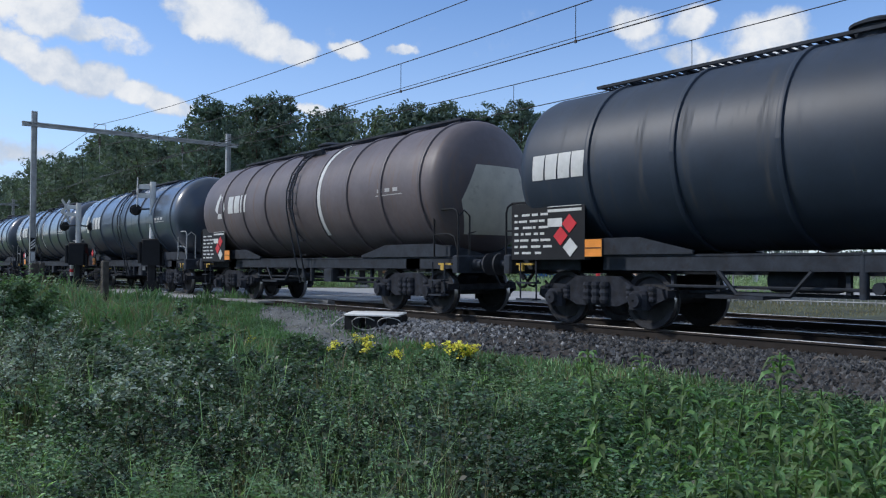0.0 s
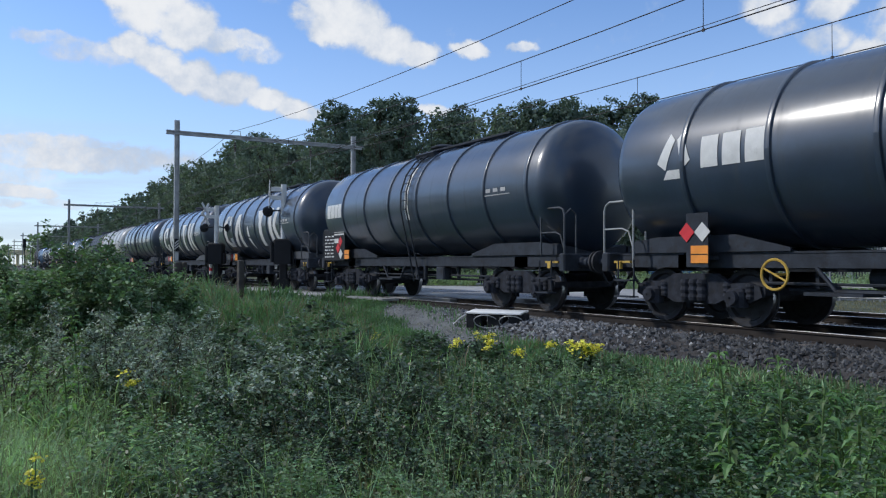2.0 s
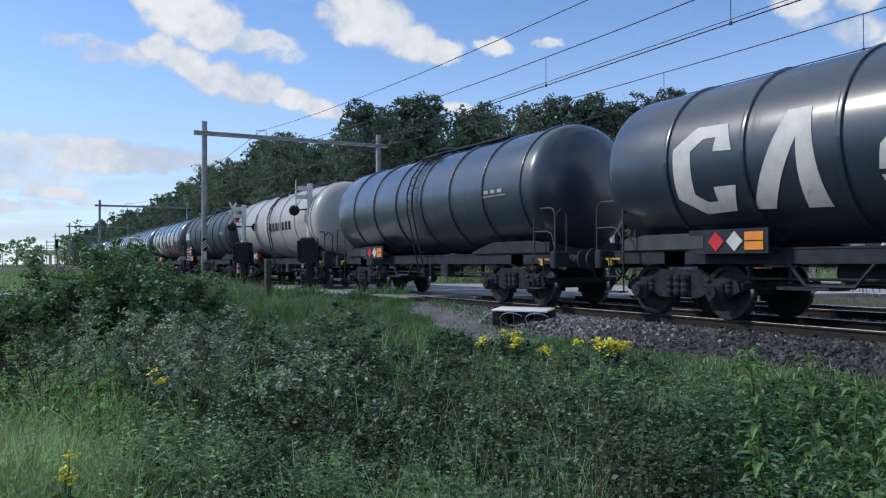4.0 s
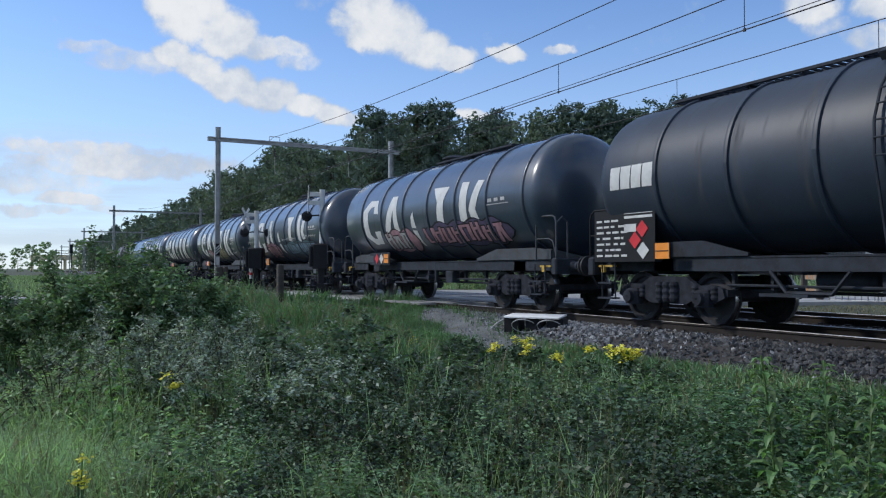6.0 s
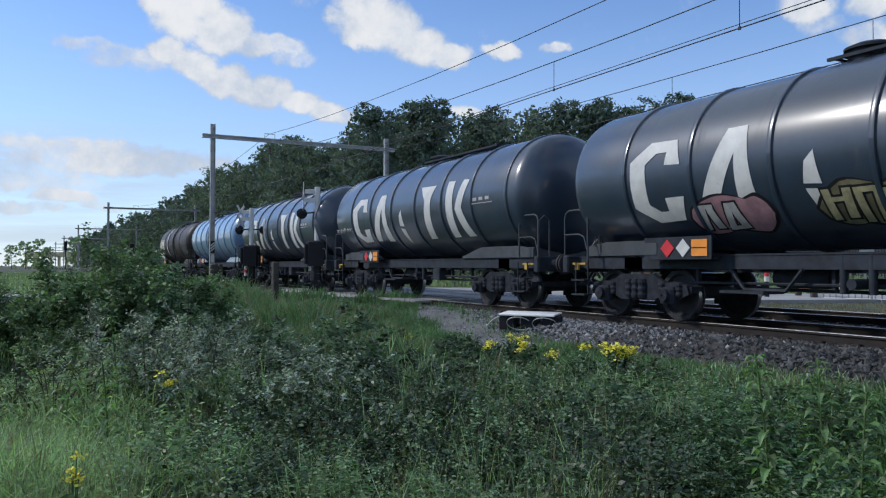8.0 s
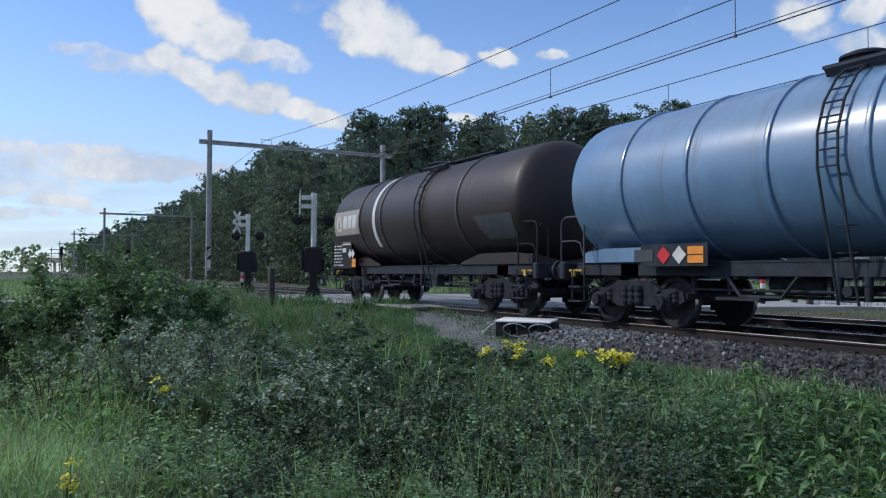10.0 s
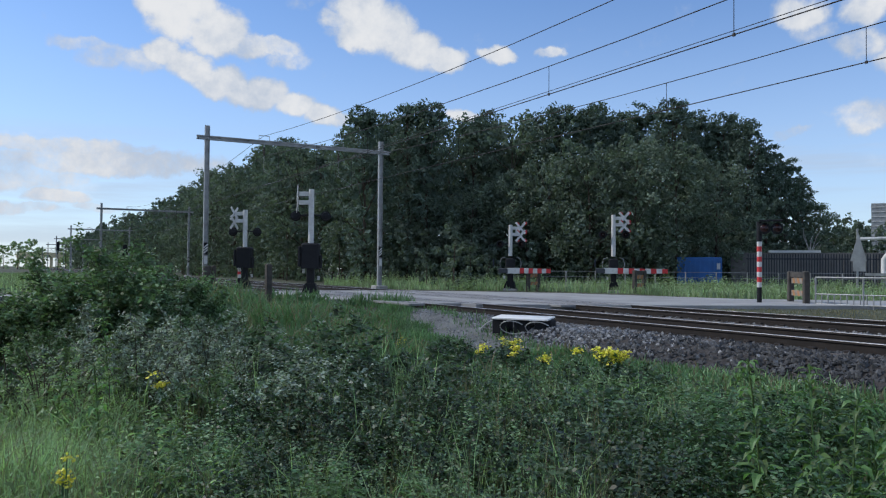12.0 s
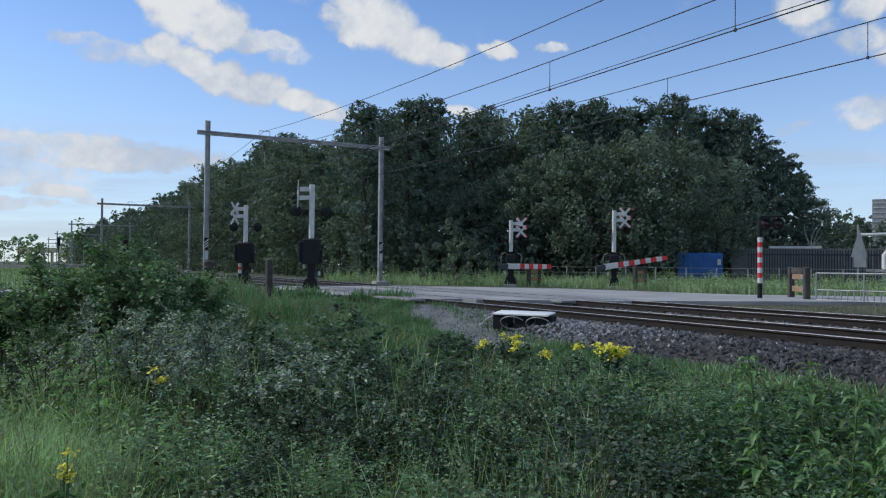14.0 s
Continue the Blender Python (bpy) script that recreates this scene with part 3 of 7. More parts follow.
def tank_shape():
    prof = []
    for i in range(9):
        a = i / 8 * math.pi / 2
        prof.append((max(0.004, R_TANK * math.sin(a)), -HALF + 0.62 * (1 - math.cos(a)) - 0.0))
    for i in range(1, 12):
        prof.append((R_TANK, -HALF + 0.62 + (2 * HALF - 1.24) * i / 12))
    for i in range(9):
        a = (8 - i) / 8 * math.pi / 2
        prof.append((max(0.004, R_TANK * math.sin(a)), HALF - 0.62 * (1 - math.cos(a))))
    return Shape().lathe(prof, 64, "y", (0, 0, Z_TANK))


def on_tank(y, deg, lift=0.010):
    a = radians(deg)
    return (-(R_TANK + lift) * math.cos(a), y, Z_TANK + (R_TANK + lift) * math.sin(a))


def decal(quads, lift=0.010):
    """Thin paint fields on the near flank; corners as (along, degrees above the tank's waist)."""
    s = Shape()
    for q in quads:
        n = 8
        pts = []
        for j in range(n + 1):
            v = j / n
            for i in range(3):
                u = i / 2
                y = (q[0][0] * (1 - u) + q[1][0] * u) * (1 - v) + (q[3][0] * (1 - u) + q[2][0] * u) * v
                t = (q[0][1] * (1 - u) + q[1][1] * u) * (1 - v) + (q[3][1] * (1 - u) + q[2][1] * u) * v
                pts.append(on_tank(y, t, lift))
        s.add(pts, [(j * 3 + i, j * 3 + i + 1, j * 3 + 4 + i, j * 3 + 3 + i) for j in range(n) for i in range(2)])
    return s


def rect(y0, y1, t0, t1):
    return [(y0, t0), (y1, t0), (y1, t1), (y0, t1)]


def wavy(y0, y1, t, rt, seed, n=26):
    """A sprayed field with bulging upper and lower edges, as side-by-side quads."""
    rng = random.Random(seed)
    f, a, b = rng.uniform(0.9, 1.2), rng.uniform(0, 6), rng.uniform(0, 6)

    def edge(u):
        end = min(1.0, 6 * min(u, 1 - u)) ** 0.5
        k = 3.1 * (y0 - y1) * u * f
        return t + rt * end * (0.72 + 0.28 * abs(math.sin(k + a))), t - rt * end * (0.74 + 0.26 * abs(math.sin(k * 0.8 + b)))
    rows = [(y0 + (y1 - y0) * i / n, *edge(i / n)) for i in range(n + 1)]
    return [[(p[0], p[2]), (q[0], q[2]), (q[0], q[1]), (p[0], p[1])] for p, q in zip(rows, rows[1:])]


def ring_mesh(name, mat, r0=0.045, w=0.05, a0=0, a1=360, lift=0.0):
    s = Shape()
    n = max(6, int((a1 - a0) / 7.5))
    prof = [(lift, -w), (r0 * 0.8 + lift, -w * 0.8), (r0 + lift, 0), (r0 * 0.8 + lift, w * 0.8), (lift, w)]
    for i in range(n + 1):
        a = a0 + (a1 - a0) * i / n
        for d, y in prof:
            s.v.append(on_tank(y, a, d))
    k = len(prof)
    s.f = [(i * k + j, i * k + j + 1, (i + 1) * k + j + 1, (i + 1) * k + j) for i in range(n) for j in range(k - 1)]
    return mesh_of(name, s, mat, 60)


def wheelset_mesh():
    s = Shape()
    for sx in (-1, 1):
        c = sx * 0.75
        prof = [(0.08, -0.09), (0.13, -0.09), (0.15, -0.03), (0.36, -0.01), (0.39, -0.066), (0.475, -0.066), (0.47, 0.05), (0.50, 0.058), (0.50, 0.075), (0.39, 0.07), (0.36, 0.03), (0.15, 0.03), (0.09, 0.09)]
        s.lathe([(r, c - sx * t) for r, t in prof], 20, "x")
    s.tube((-1.1, 0, 0), (1.1, 0, 0), 0.08, 12)
    return s


def tread_shape(sx):
    return Shape().lathe([(0.4765, sx * 0.816), (0.478, sx * 0.80), (0.474, sx * 0.71), (0.470, sx * 0.705)], 24, "x")


def bogie_shape():
    s = Shape()
    for sx in (-1, 1):
        x = sx * 1.0
        out = [(-1.35, 0.50), (-1.30, 0.66), (-1.05, 0.72), (-0.72, 0.70), (-0.45, 0.86), (0.45, 0.86), (0.72, 0.70), (1.05, 0.72), (1.30, 0.66), (1.35, 0.50),
               (1.12, 0.40), (0.68, 0.46), (0.45, 0.36), (-0.45, 0.36), (-0.68, 0.46), (-1.12, 0.40)]
        s.prism(out, x - 0.05, x + 0.05, "x")
        for sy in (-0.9, 0.9):
            s.box((x + sx * 0.07, sy, 0.475), (0.22, 0.34, 0.30), bev=0.05)
            s.lathe([(0.02, sx * 0.12), (0.11, sx * 0.115), (0.12, sx * 0.06), (0.12, 0)], 14, "x", (x + sx * 0.14, sy, 0.475))
            for dy in (-0.22, 0.22):
                s.lathe([(0.075, 0.46), (0.085, 0.5), (0.07, 0.54), (0.085, 0.58), (0.07, 0.62), (0.085, 0.66), (0.07, 0.70)], 10, "z", (x + sx * 0.03, sy + dy, 0))
        for dy in (-0.18, 0, 0.18):
            s.lathe([(0.08, 0.40), (0.10, 0.46), (0.08, 0.52), (0.10, 0.58), (0.08, 0.64), (0.10, 0.70), (0.08, 0.76)], 10, "z", (x + sx * 0.06, dy, 0))
    s.box((0, 0, 0.66), (2.0, 0.5, 0.28), bev=0.04)
    for sy in (-1.32, 1.32):
        s.box((0, sy, 0.58), (2.0, 0.10, 0.12))
    for sx in (-0.75, 0.75):
        for sy in (-0.36, 0.36):
            s.box((sx, sy, 0.44), (0.10, 0.12, 0.36), bev=0.02)
    return s


def underframe_shape():
    s = Shape()
    for sx in (-0.95, 0.95):
        s.box((sx, 0, 1.08), (0.10, 13.0, 0.24))
        s.box((sx * 0.94, 0, 1.20), (0.24, 13.0, 0.03))
    s.box((0, 0, 1.05), (0.5, 12.8, 0.30))
    for sy in (-1, 1):
        s.box((0, sy * 6.50, 1.06), (2.60, 0.20, 0.36), bev=0.03)
        s.box((0, sy * 4.7, 1.08), (2.0, 0.5, 0.24))
    for i in range(9):
        s.box((0, -3.6 + i * 0.9, 1.05), (1.9, 0.10, 0.2))
    return s


def saddle_shape():
    """Sloping gusset that carries one end of the tank."""
    s = Shape()
    for sx in (-1, 1):
        x = sx * 1.02
        s.prism([(-1.9, 1.22), (1.45, 1.22), (1.45, 1.42), (0.8, 1.50), (-0.9, 1.50), (-1.9, 1.27)], x - 0.03, x + 0.03, "x")
    s.prism([(-0.98, 1.20), (0.98, 1.20), (0.98, 1.46), (0.75, 1.42), (0, 1.28), (-0.75, 1.42), (-0.98, 1.46)], 1.0, 1.4)
    s.prism([(-0.98, 1.20), (0.98, 1.20), (0.98, 1.46), (0.75, 1.42), (0, 1.28), (-0.75, 1.42), (-0.98, 1.46)], -0.6, -0.3)
    return s


def brake_gear_shape():
    s = Shape()
    s.lathe([(0.02, -0.55), (0.15, -0.5), (0.17, -0.42), (0.17, 0.42), (0.15, 0.5), (0.02, 0.55)], 14, "y", (-0.55, 1.2, 0.82))
    s.lathe([(0.02, -0.3), (0.12, -0.28), (0.12, 0.28), (0.02, 0.3)], 12, "y", (-0.35, -0.4, 0.80))
    s.path([(-0.85, -3.3, 0.72), (-0.85, 3.3, 0.72)], 0.025)
    s.path([(-0.7, -3.4, 0.62), (-0.4, 3.4, 0.62)], 0.03)
    for y in (-2.8, -1.7, 0.5, 2.4, 3.2):
        s.box((-0.8, y, 0.82), (0.08, 0.06, 0.34))
    s.box((-0.9, -1.1, 0.78), (0.26, 0.42, 0.34), bev=0.03)
    s.path([(-1.0, 2.3, 0.96), (-1.0, 2.0, 0.62), (-1.0, 1.2, 0.62), (-1.0, 0.9, 0.96)], 0.035)
    s.box((-0.85, 2.0, 0.58), (0.5, 0.9, 0.05))
    for y in (-0.2, 0.25):
        s.tube((-0.95, y, 0.6), (-0.95, y, 1.2), 0.06, 10)
    s.tube((-0.2, 0.0, 0.75), (-1.15, 0.0, 0.75), 0.08, 10)
    return s


def buffer_shape():
    return Shape().lathe([(0.02, 0.0), (0.14, 0.0), (0.14, 0.05), (0.10, 0.07), (0.10, 0.32), (0.075, 0.34), (0.075, 0.50)], 16, "y")


def buffer_head_shape():
    return Shape().lathe([(0.07, 0.50), (0.22, 0.52), (0.225, 0.56), (0.12, 0.585), (0.01, 0.59)], 20, "y")


def walkway_shape(y0, y1):
    s = Shape()
    z = Z_TANK + R_TANK + 0.06
    c, n = (y0 + y1) / 2, y1 - y0
    for x in (-0.36, 0.0, 0.36):
        s.box((x, c, z), (0.06, n, 0.05))
    for i in range(int(n / 0.15) + 1):
        s.box((0, y0 + i * 0.15, z), (0.74, 0.03, 0.04))
    for i in range(int(n / 1.1) + 1):
        s.box((0, y0 + 0.1 + i * 1.1, z - 0.07), (0.6, 0.05, 0.16))
    return s


def manway_shape():
    z = Z_TANK + R_TANK
    return Shape().lathe([(0.34, z - 0.1), (0.34, z + 0.14), (0.40, z + 0.15), (0.40, z + 0.19), (0.25, z + 0.25), (0.02, z + 0.27)], 22, "z", (0.0, 0.4, 0))


def ladder_shape():
    s = Shape()
    for y in (-0.16, 0.16):
        s.path([(-1.12, y, 0.55)] + [(on_tank(y, a, 0.10)) for a in (-8, 10, 28, 46, 64, 80)], 0.022)
    for i in range(11):
        a = -8 + i * 8.8
        p, q = on_tank(-0.16, a, 0.10), on_tank(0.16, a, 0.10)
        s.tube(p, q, 0.014, 6)
    hood = [on_tank(y, a, d) for y in (-0.5, 0.5) for a, d in ((56, 0.02), (56, 0.16), (60, 0.16), (60, 0.02))]
    s.add(hood, [(0, 1, 2, 3), (4, 7, 6, 5), (0, 4, 5, 1), (1, 5, 6, 2), (2, 6, 7, 3), (3, 7, 4, 0)])
    for z in (0.6, 0.95, 1.3, 1.7):
        s.tube((-1.13, -0.16, z), (-1.13, 0.16, z), 0.012, 6)
    return s


def handrail_shape():
    s = Shape()
    s.path([(-1.26, 0, 0.95), (-1.26, 0, 2.05), (-1.26, 0.05, 2.15), (-1.26, 0.16, 2.19), (-1.26, 0.62, 2.19), (-1.26, 0.73, 2.13), (-1.26, 0.77, 2.02), (-1.26, 0.77, 1.2)], 0.021, 8)
    s.path([(-1.26, 0.02, 1.35), (-1.26, 0.12, 1.62), (-1.26, 0.28, 1.68), (-1.26, 0.77, 1.68)], 0.017, 6)
    s.path([(-1.26, 0, 2.02), (-1.10, 0, 2.16), (-0.95, 0, 2.05), (-0.95, 0, 1.2)], 0.018, 6)
    return s


def step_shape():
    s = Shape()
    for y in (-0.2, 0.2):
        s.tube((-1.28, y, 0.40), (-1.28, y, 1.1), 0.018, 6)
    for z in (0.42, 0.72):
        s.box((-1.28, 0, z), (0.22, 0.42, 0.03))
    return s


def plate_shape(w, h, d=0.012):
    return Shape().box((0, 0, 0), (d, w, h), bev=0.004)


def diamond_shape(r):
    return Shape().prism([(-r, 0), (0, -r), (r, 0), (0, r)], -0.006, 0.006, "x")


# plain fields of the large painted marks: along the tank, degrees above its waist
def big_marks():
    ring = [[(4.25, 8), (3.85, 5), (3.85, -24), (4.25, -26)], [(4.25, 8), (3.85, 5), (3.58, 12), (3.75, 21)], [(3.75, 21), (3.58, 12), (3.32, 12), (3.10, 20)], [(3.10, 20), (3.32, 12), (3.36, 3), (2.98, 2)],
            [(4.25, -26), (3.85, -24), (3.62, -30), (3.75, -39)], [(3.75, -39), (3.62, -30), (3.42, -30), (3.12, -38)], [(3.12, -38), (3.42, -30), (3.42, -20), (2.97, -20)]]
    wedge = [[(2.77, -38), (2.38, -38.5), (1.80, 4), (1.98, 21)], [(1.42, -40), (1.82, -39.5), (1.80, 4), (1.58, 21)], [(1.98, 21), (1.80, 4), (1.80, 4), (1.58, 21)]]
    stroke = [[(0.52, -7), (0.36, -1), (0.28, -21), (0.58, -20)], [(0.57, -23), (0.28, -24), (0.26, -46), (0.42, -40)]]
    bar = [[(-0.90, 21.5), (-1.82, 20.5), (-1.60, 5), (-1.22, 5)], [(-1.22, 5), (-1.60, 5), (-1.46, -40), (-1.08, -40)]]
    cross = [[(-2.52, 22.5), (-2.91, 21.6), (-2.82, -40), (-2.46, -40)], [(-3.36, 21.5), (-3.68, 20.5), (-3.34, -8), (-2.99, -8)], [(-2.99, -8), (-3.34, -8), (-3.64, -40), (-3.26, -40)]]
    return {"mark_ring": ring, "mark_wedge": wedge, "mark_stroke": stroke, "mark_bar": bar, "mark_cross": cross}


SHARED = {}


def shared(name, fn, mat, smooth=40, weld=False):
    if name not in SHARED:
        SHARED[name] = mesh_of(name, fn(), mat, smooth, weld)
    return SHARED[name]


def mark_parts(w, key, name, quads, mat, label, lift=0.010):
    """Each painted block as a part of its own."""
    for i, q in enumerate(quads):
        part(name, shared("%s_%d" % (key, i), lambda: decal([q], lift), M[mat]), None, w, label)


def kind_has_wheel(spec):
    return spec["mark"] == "trio" and spec["paint"] == "tank_dark"


def build_wagon(y0, spec):
    """One four-axle tank wagon; its own space has the rail's top at z = 0, the trailing end at +y."""
    colour = spec["paint"]
    w = thing("tank_wagon", spec["label"], "tank wagon", pose(X1, y0, 0), "wagons of the goods train")
    part("tank", shared("tank_" + colour, tank_shape, M[colour]), None, w)
    ring = SHARED.get("ring_" + colour) or SHARED.setdefault("ring_" + colour, ring_mesh("ring", M[spec.get("ring", colour)]))
    n = spec.get("rings", 7)
    for y in spec.get("ring_at", [4.42 - 9.93 * i / (n - 1) for i in range(n)]):
        part("band", ring, None, w, at=pose(0, y, 0))
    part("underframe", shared("underframe", underframe_shape, M["frame_dark"], 0), None, w)
    sad = shared("saddle_" + spec.get("saddle", "frame_grey" if spec["mark"] == "big" else "frame_dark"), saddle_shape, M[spec.get("saddle", "frame_grey" if spec["mark"] == "big" else "frame_dark")], 0)
    part("saddle", sad, None, w, "grey gusset plate", at=pose(0, -4.6, 0, 0, 0, 180))
    part("saddle", sad, None, w, "grey gusset plate", at=pose(0, 4.6, 0))
    part("brake_gear", shared("brake_gear", brake_gear_shape, M["frame_dark"]), None, w)
    span = (-5.6, 5.1) if spec.get("long_walk") else (-3.4, 0.9)
    part("walkway", shared("walkway%s" % (span,), lambda: walkway_shape(*span), M["frame_dark"], 0), None, w)
    part("manway", shared("manway", manway_shape, M["frame_dark"]), None, w)
    if spec.get("ladder", 0.0) is not None and spec["mark"] != "big":
        part("ladder", shared("ladder", ladder_shape, M["frame_dark"]), None, w, at=pose(0, spec.get("ladder", 0.0), 0))
    rail_mat = spec.get("handrail", "galvanised" if spec["mark"] == "trio" else "frame_grey")
    for sy in (-1, 1):
        hr = shared("handrail_" + rail_mat, handrail_shape, M[rail_mat])
        part("handrail", hr, None, w, at=pose(0, 5.78 if sy > 0 else -6.55, 0))
        part("footstep", shared("footstep", step_shape, M["frame_dark"]), None, w, at=pose(0, sy * 5.95, 0))
        for sx in (-0.875, 0.875):
            b = part("buffer", shared("buffer", buffer_shape, M["frame_dark"]), None, w, at=pose(sx, sy * 6.56, 1.06, 0, 0, 0 if sy > 0 else 180))
            part("buffer_head", shared("buffer_head", buffer_head_shape, M["wheel_steel"]), None, b)
        part("coupling", shared("coupling", lambda: Shape().box((0, 0.15, 1.02), (0.14, 0.6, 0.16), bev=0.03).tube((0, 0.4, 1.0), (0, 0.62, 0.75), 0.03), M["bogie_dark"]), None, w,
             at=pose(0, sy * 6.55, 0, 0, 0, 0 if sy > 0 else 180))
        for sx in (-0.4, 0.45):
            part("brake_hose", shared("brake_hose", lambda: Shape().path([(0, 0, 0.95), (0, 0.16, 0.8), (0, 0.3, 0.62), (0, 0.42, 0.6), (0, 0.55, 0.72)], 0.028), M["black_paint"]),
                 None, w, at=pose(sx, sy * 6.6, 0, 0, 0, 0 if sy > 0 else 180))
        bg = part("bogie", shared("bogie", bogie_shape, M["bogie_dark"], 30), None, w, at=pose(0, sy * 4.55, 0))
        for k in (-0.9, 0.9):
            ws = part("wheelset", shared("wheelset", wheelset_mesh, M["wheel_steel"]), None, bg, at=pose(0, k, 0.475))
            for sx in (-1, 1):
                part("tread", shared("tread%d" % sx, lambda: tread_shape(sx), M["tread_steel"]), None, ws, "polished running surface")
            WHEELS[k].append(ws)
        ll = part("lifting_lug", shared("lug_" + str(sy), lambda: Shape().box((-1.0, 0, 1.06), (0.12, 0.42, 0.04)).box((-1.04, 0.08, 0.99), (0.05, 0.10, 0.12)), M["yellow_paint"]), None, w,
                  "chipped yellow handle", at=pose(-0.18, sy * 6.1, 0.0))
    # plates near the trailing end
    py, pz = spec.get("plate", 2.69), spec.get("plate_z", 1.33)
    if spec.get("bars", True):
        panel = part("data_panel", shared("data_panel", lambda: plate_shape(1.76, 1.02), M["black_paint"]), None, w, "black panel with white lettering bars", at=pose(-1.30, 5.48, 1.65))
        part("panel_bracket", shared("panel_bracket", lambda: Shape().box((0, 0, 0), (0.34, 1.5, 0.06)), M["frame_dark"]), None, w, at=pose(-1.12, 5.48, 1.16))
        rng = random.Random(spec["seed"])
        for r in range(7):
            y = 0.80
            while y > 0.05:
                wd = rng.uniform(0.06, 0.24)
                part("text_bar", shared("text_bar", lambda: plate_shape(1.0, 0.042, 0.004), M["white_paint"]), None, panel, at=pose(-0.009, y - wd / 2, 0.30 - r * 0.115) @ Matrix.Diagonal((1, wd, 1, 1)))
                y -= wd + rng.uniform(0.03, 0.12)
        for r in range(2):
            part("number_bar", shared("number_bar", lambda: plate_shape(0.78, 0.05, 0.004), M["white_paint"]), None, panel, at=pose(-0.009, -0.42, 0.44 - r * 0.09))
        part("white_label", shared("white_label", lambda: plate_shape(0.34, 0.15, 0.004), M["white_paint"]), None, panel, at=pose(-0.009, -0.20, 0.14))
        marks = spec.get("diamonds", ((-0.54, 0.11, "red"), (-0.34, -0.10, "red"), (-0.56, -0.30, "white")))
        for dy, dz, tone in marks:
            part("hazard_diamond", shared("diamond_" + tone, lambda: diamond_shape(0.165), M["red_plate" if tone == "red" else "white_paint"]), None, panel, tone + " hazard diamond", at=pose(-0.012, dy, dz))
    elif spec["mark"] == "trio":
        py, pz = 4.20, 1.18
        part("plate_holder", shared("plate_holder_stack", lambda: Shape().box((0, 0, 0), (0.03, 0.46, 0.90)).box((0.14, 0, -0.30), (0.28, 0.4, 0.05)), M["frame_dark"]), None, w, "dark holder plate", at=pose(-1.29, py + 0.06, 1.42))
        part("hazard_diamond", shared("diamond_red", lambda: diamond_shape(0.165), M["red_plate"]), None, w, "red hazard diamond", at=pose(-1.315, py + 0.27, 1.55))
        part("hazard_diamond", shared("diamond_white", lambda: diamond_shape(0.165), M["white_paint"]), None, w, "white hazard diamond", at=pose(-1.315, py - 0.06, 1.55))
    else:
        part("plate_holder", shared("plate_holder", lambda: Shape().box((0, 0, 0), (0.03, 1.62, 0.40)).box((0.14, 0, -0.18), (0.28, 1.4, 0.05)), M["frame_dark"]), None, w, "dark holder plate", at=pose(-1.29, py + 0.55, pz))
        part("label_plate", shared("label_plate", lambda: plate_shape(0.50, 0.22, 0.006), M["frame_grey"]), None, w, "grey label plate", at=pose(-1.312, py + 1.28, pz))
        part("hazard_diamond", shared("diamond_red", lambda: diamond_shape(0.165), M["red_plate"]), None, w, "red hazard diamond", at=pose(-1.315, py + 0.76, spec.get("diamond_z", pz)))
        part("hazard_diamond", shared("diamond_white", lambda: diamond_shape(0.165), M["white_paint"]), None, w, "white hazard diamond", at=pose(-1.315, py + 0.38, spec.get("diamond_z", pz)))
    part("hazard_plate", shared("hazard_plate", lambda: plate_shape(0.36, 0.29), M["orange_plate"]), None, w, "orange hazard plate", at=pose(-1.316, py, pz))
    part("plate_divider", shared("plate_divider", lambda: plate_shape(0.34, 0.016, 0.005), M["black_paint"]), None, w, "", at=pose(-1.326, py, pz))
    if kind_has_wheel(spec):
        part("brake_wheel", shared("brake_wheel", lambda: Shape().path([(0, 0.23 * math.cos(a), 0.23 * math.sin(a)) for a in np.linspace(0, math.tau, 19)], 0.022, 6).tube((0, -0.2, -0.1), (0, 0.2, 0.1), 0.016, 6).tube((0, 0, 0), (0.25, 0, 0), 0.02, 6), M["yellow_paint"]),
             None, w, "yellow hand brake wheel", at=pose(-1.22, 2.85, 0.86))
    # painted marks on the flank
    e = HALF
    kind = spec["mark"]
    if kind == "big":
        for nm, quads in BIG.items():
            part(nm, shared(nm, lambda: decal(quads), M["white_paint"], 40, True), None, w, "large off-white painted mark")
    elif kind == "block":      # small slanted row of blocks
        q = [[(e - 0.78 - i * 0.30, -8), (e - 1.04 - i * 0.30, -8), (e - 1.08 - i * 0.30, 9), (e - 0.80 - i * 0.30, 9)] for i in range(4)]
        mark_parts(w, "blocks", "mark_block", q, "white_paint", "small white slanted block")
    elif kind == "trio":       # three short strokes round a point, and three blocks
        a = [[(e - 1.48, 0), (e - 1.66, -5), (e - 1.84, 15), (e - 1.72, 20)], [(e - 2.20, 0), (e - 2.03, -5), (e - 1.89, 15), (e - 1.99, 20)],
             [(e - 1.60, -11), (e - 2.08, -11), (e - 2.00, -5), (e - 1.70, -5)]]
        mark_parts(w, "trio", "mark_stroke", a, "white_paint", "white stroke of a three-armed mark")
        b = [rect(e - 2.42 - i * 0.43, e - 2.76 - i * 0.43, -6, 14) for i in range(3)]
        mark_parts(w, "trio_block", "mark_block", b, "white_paint", "white block")
    elif kind == "panel":
        part("mark_field", shared("mark_field", lambda: decal([rect(5.82, 3.54, -17, 16)]), M["tan_paint"]), None, w, "dirty tan painted field")
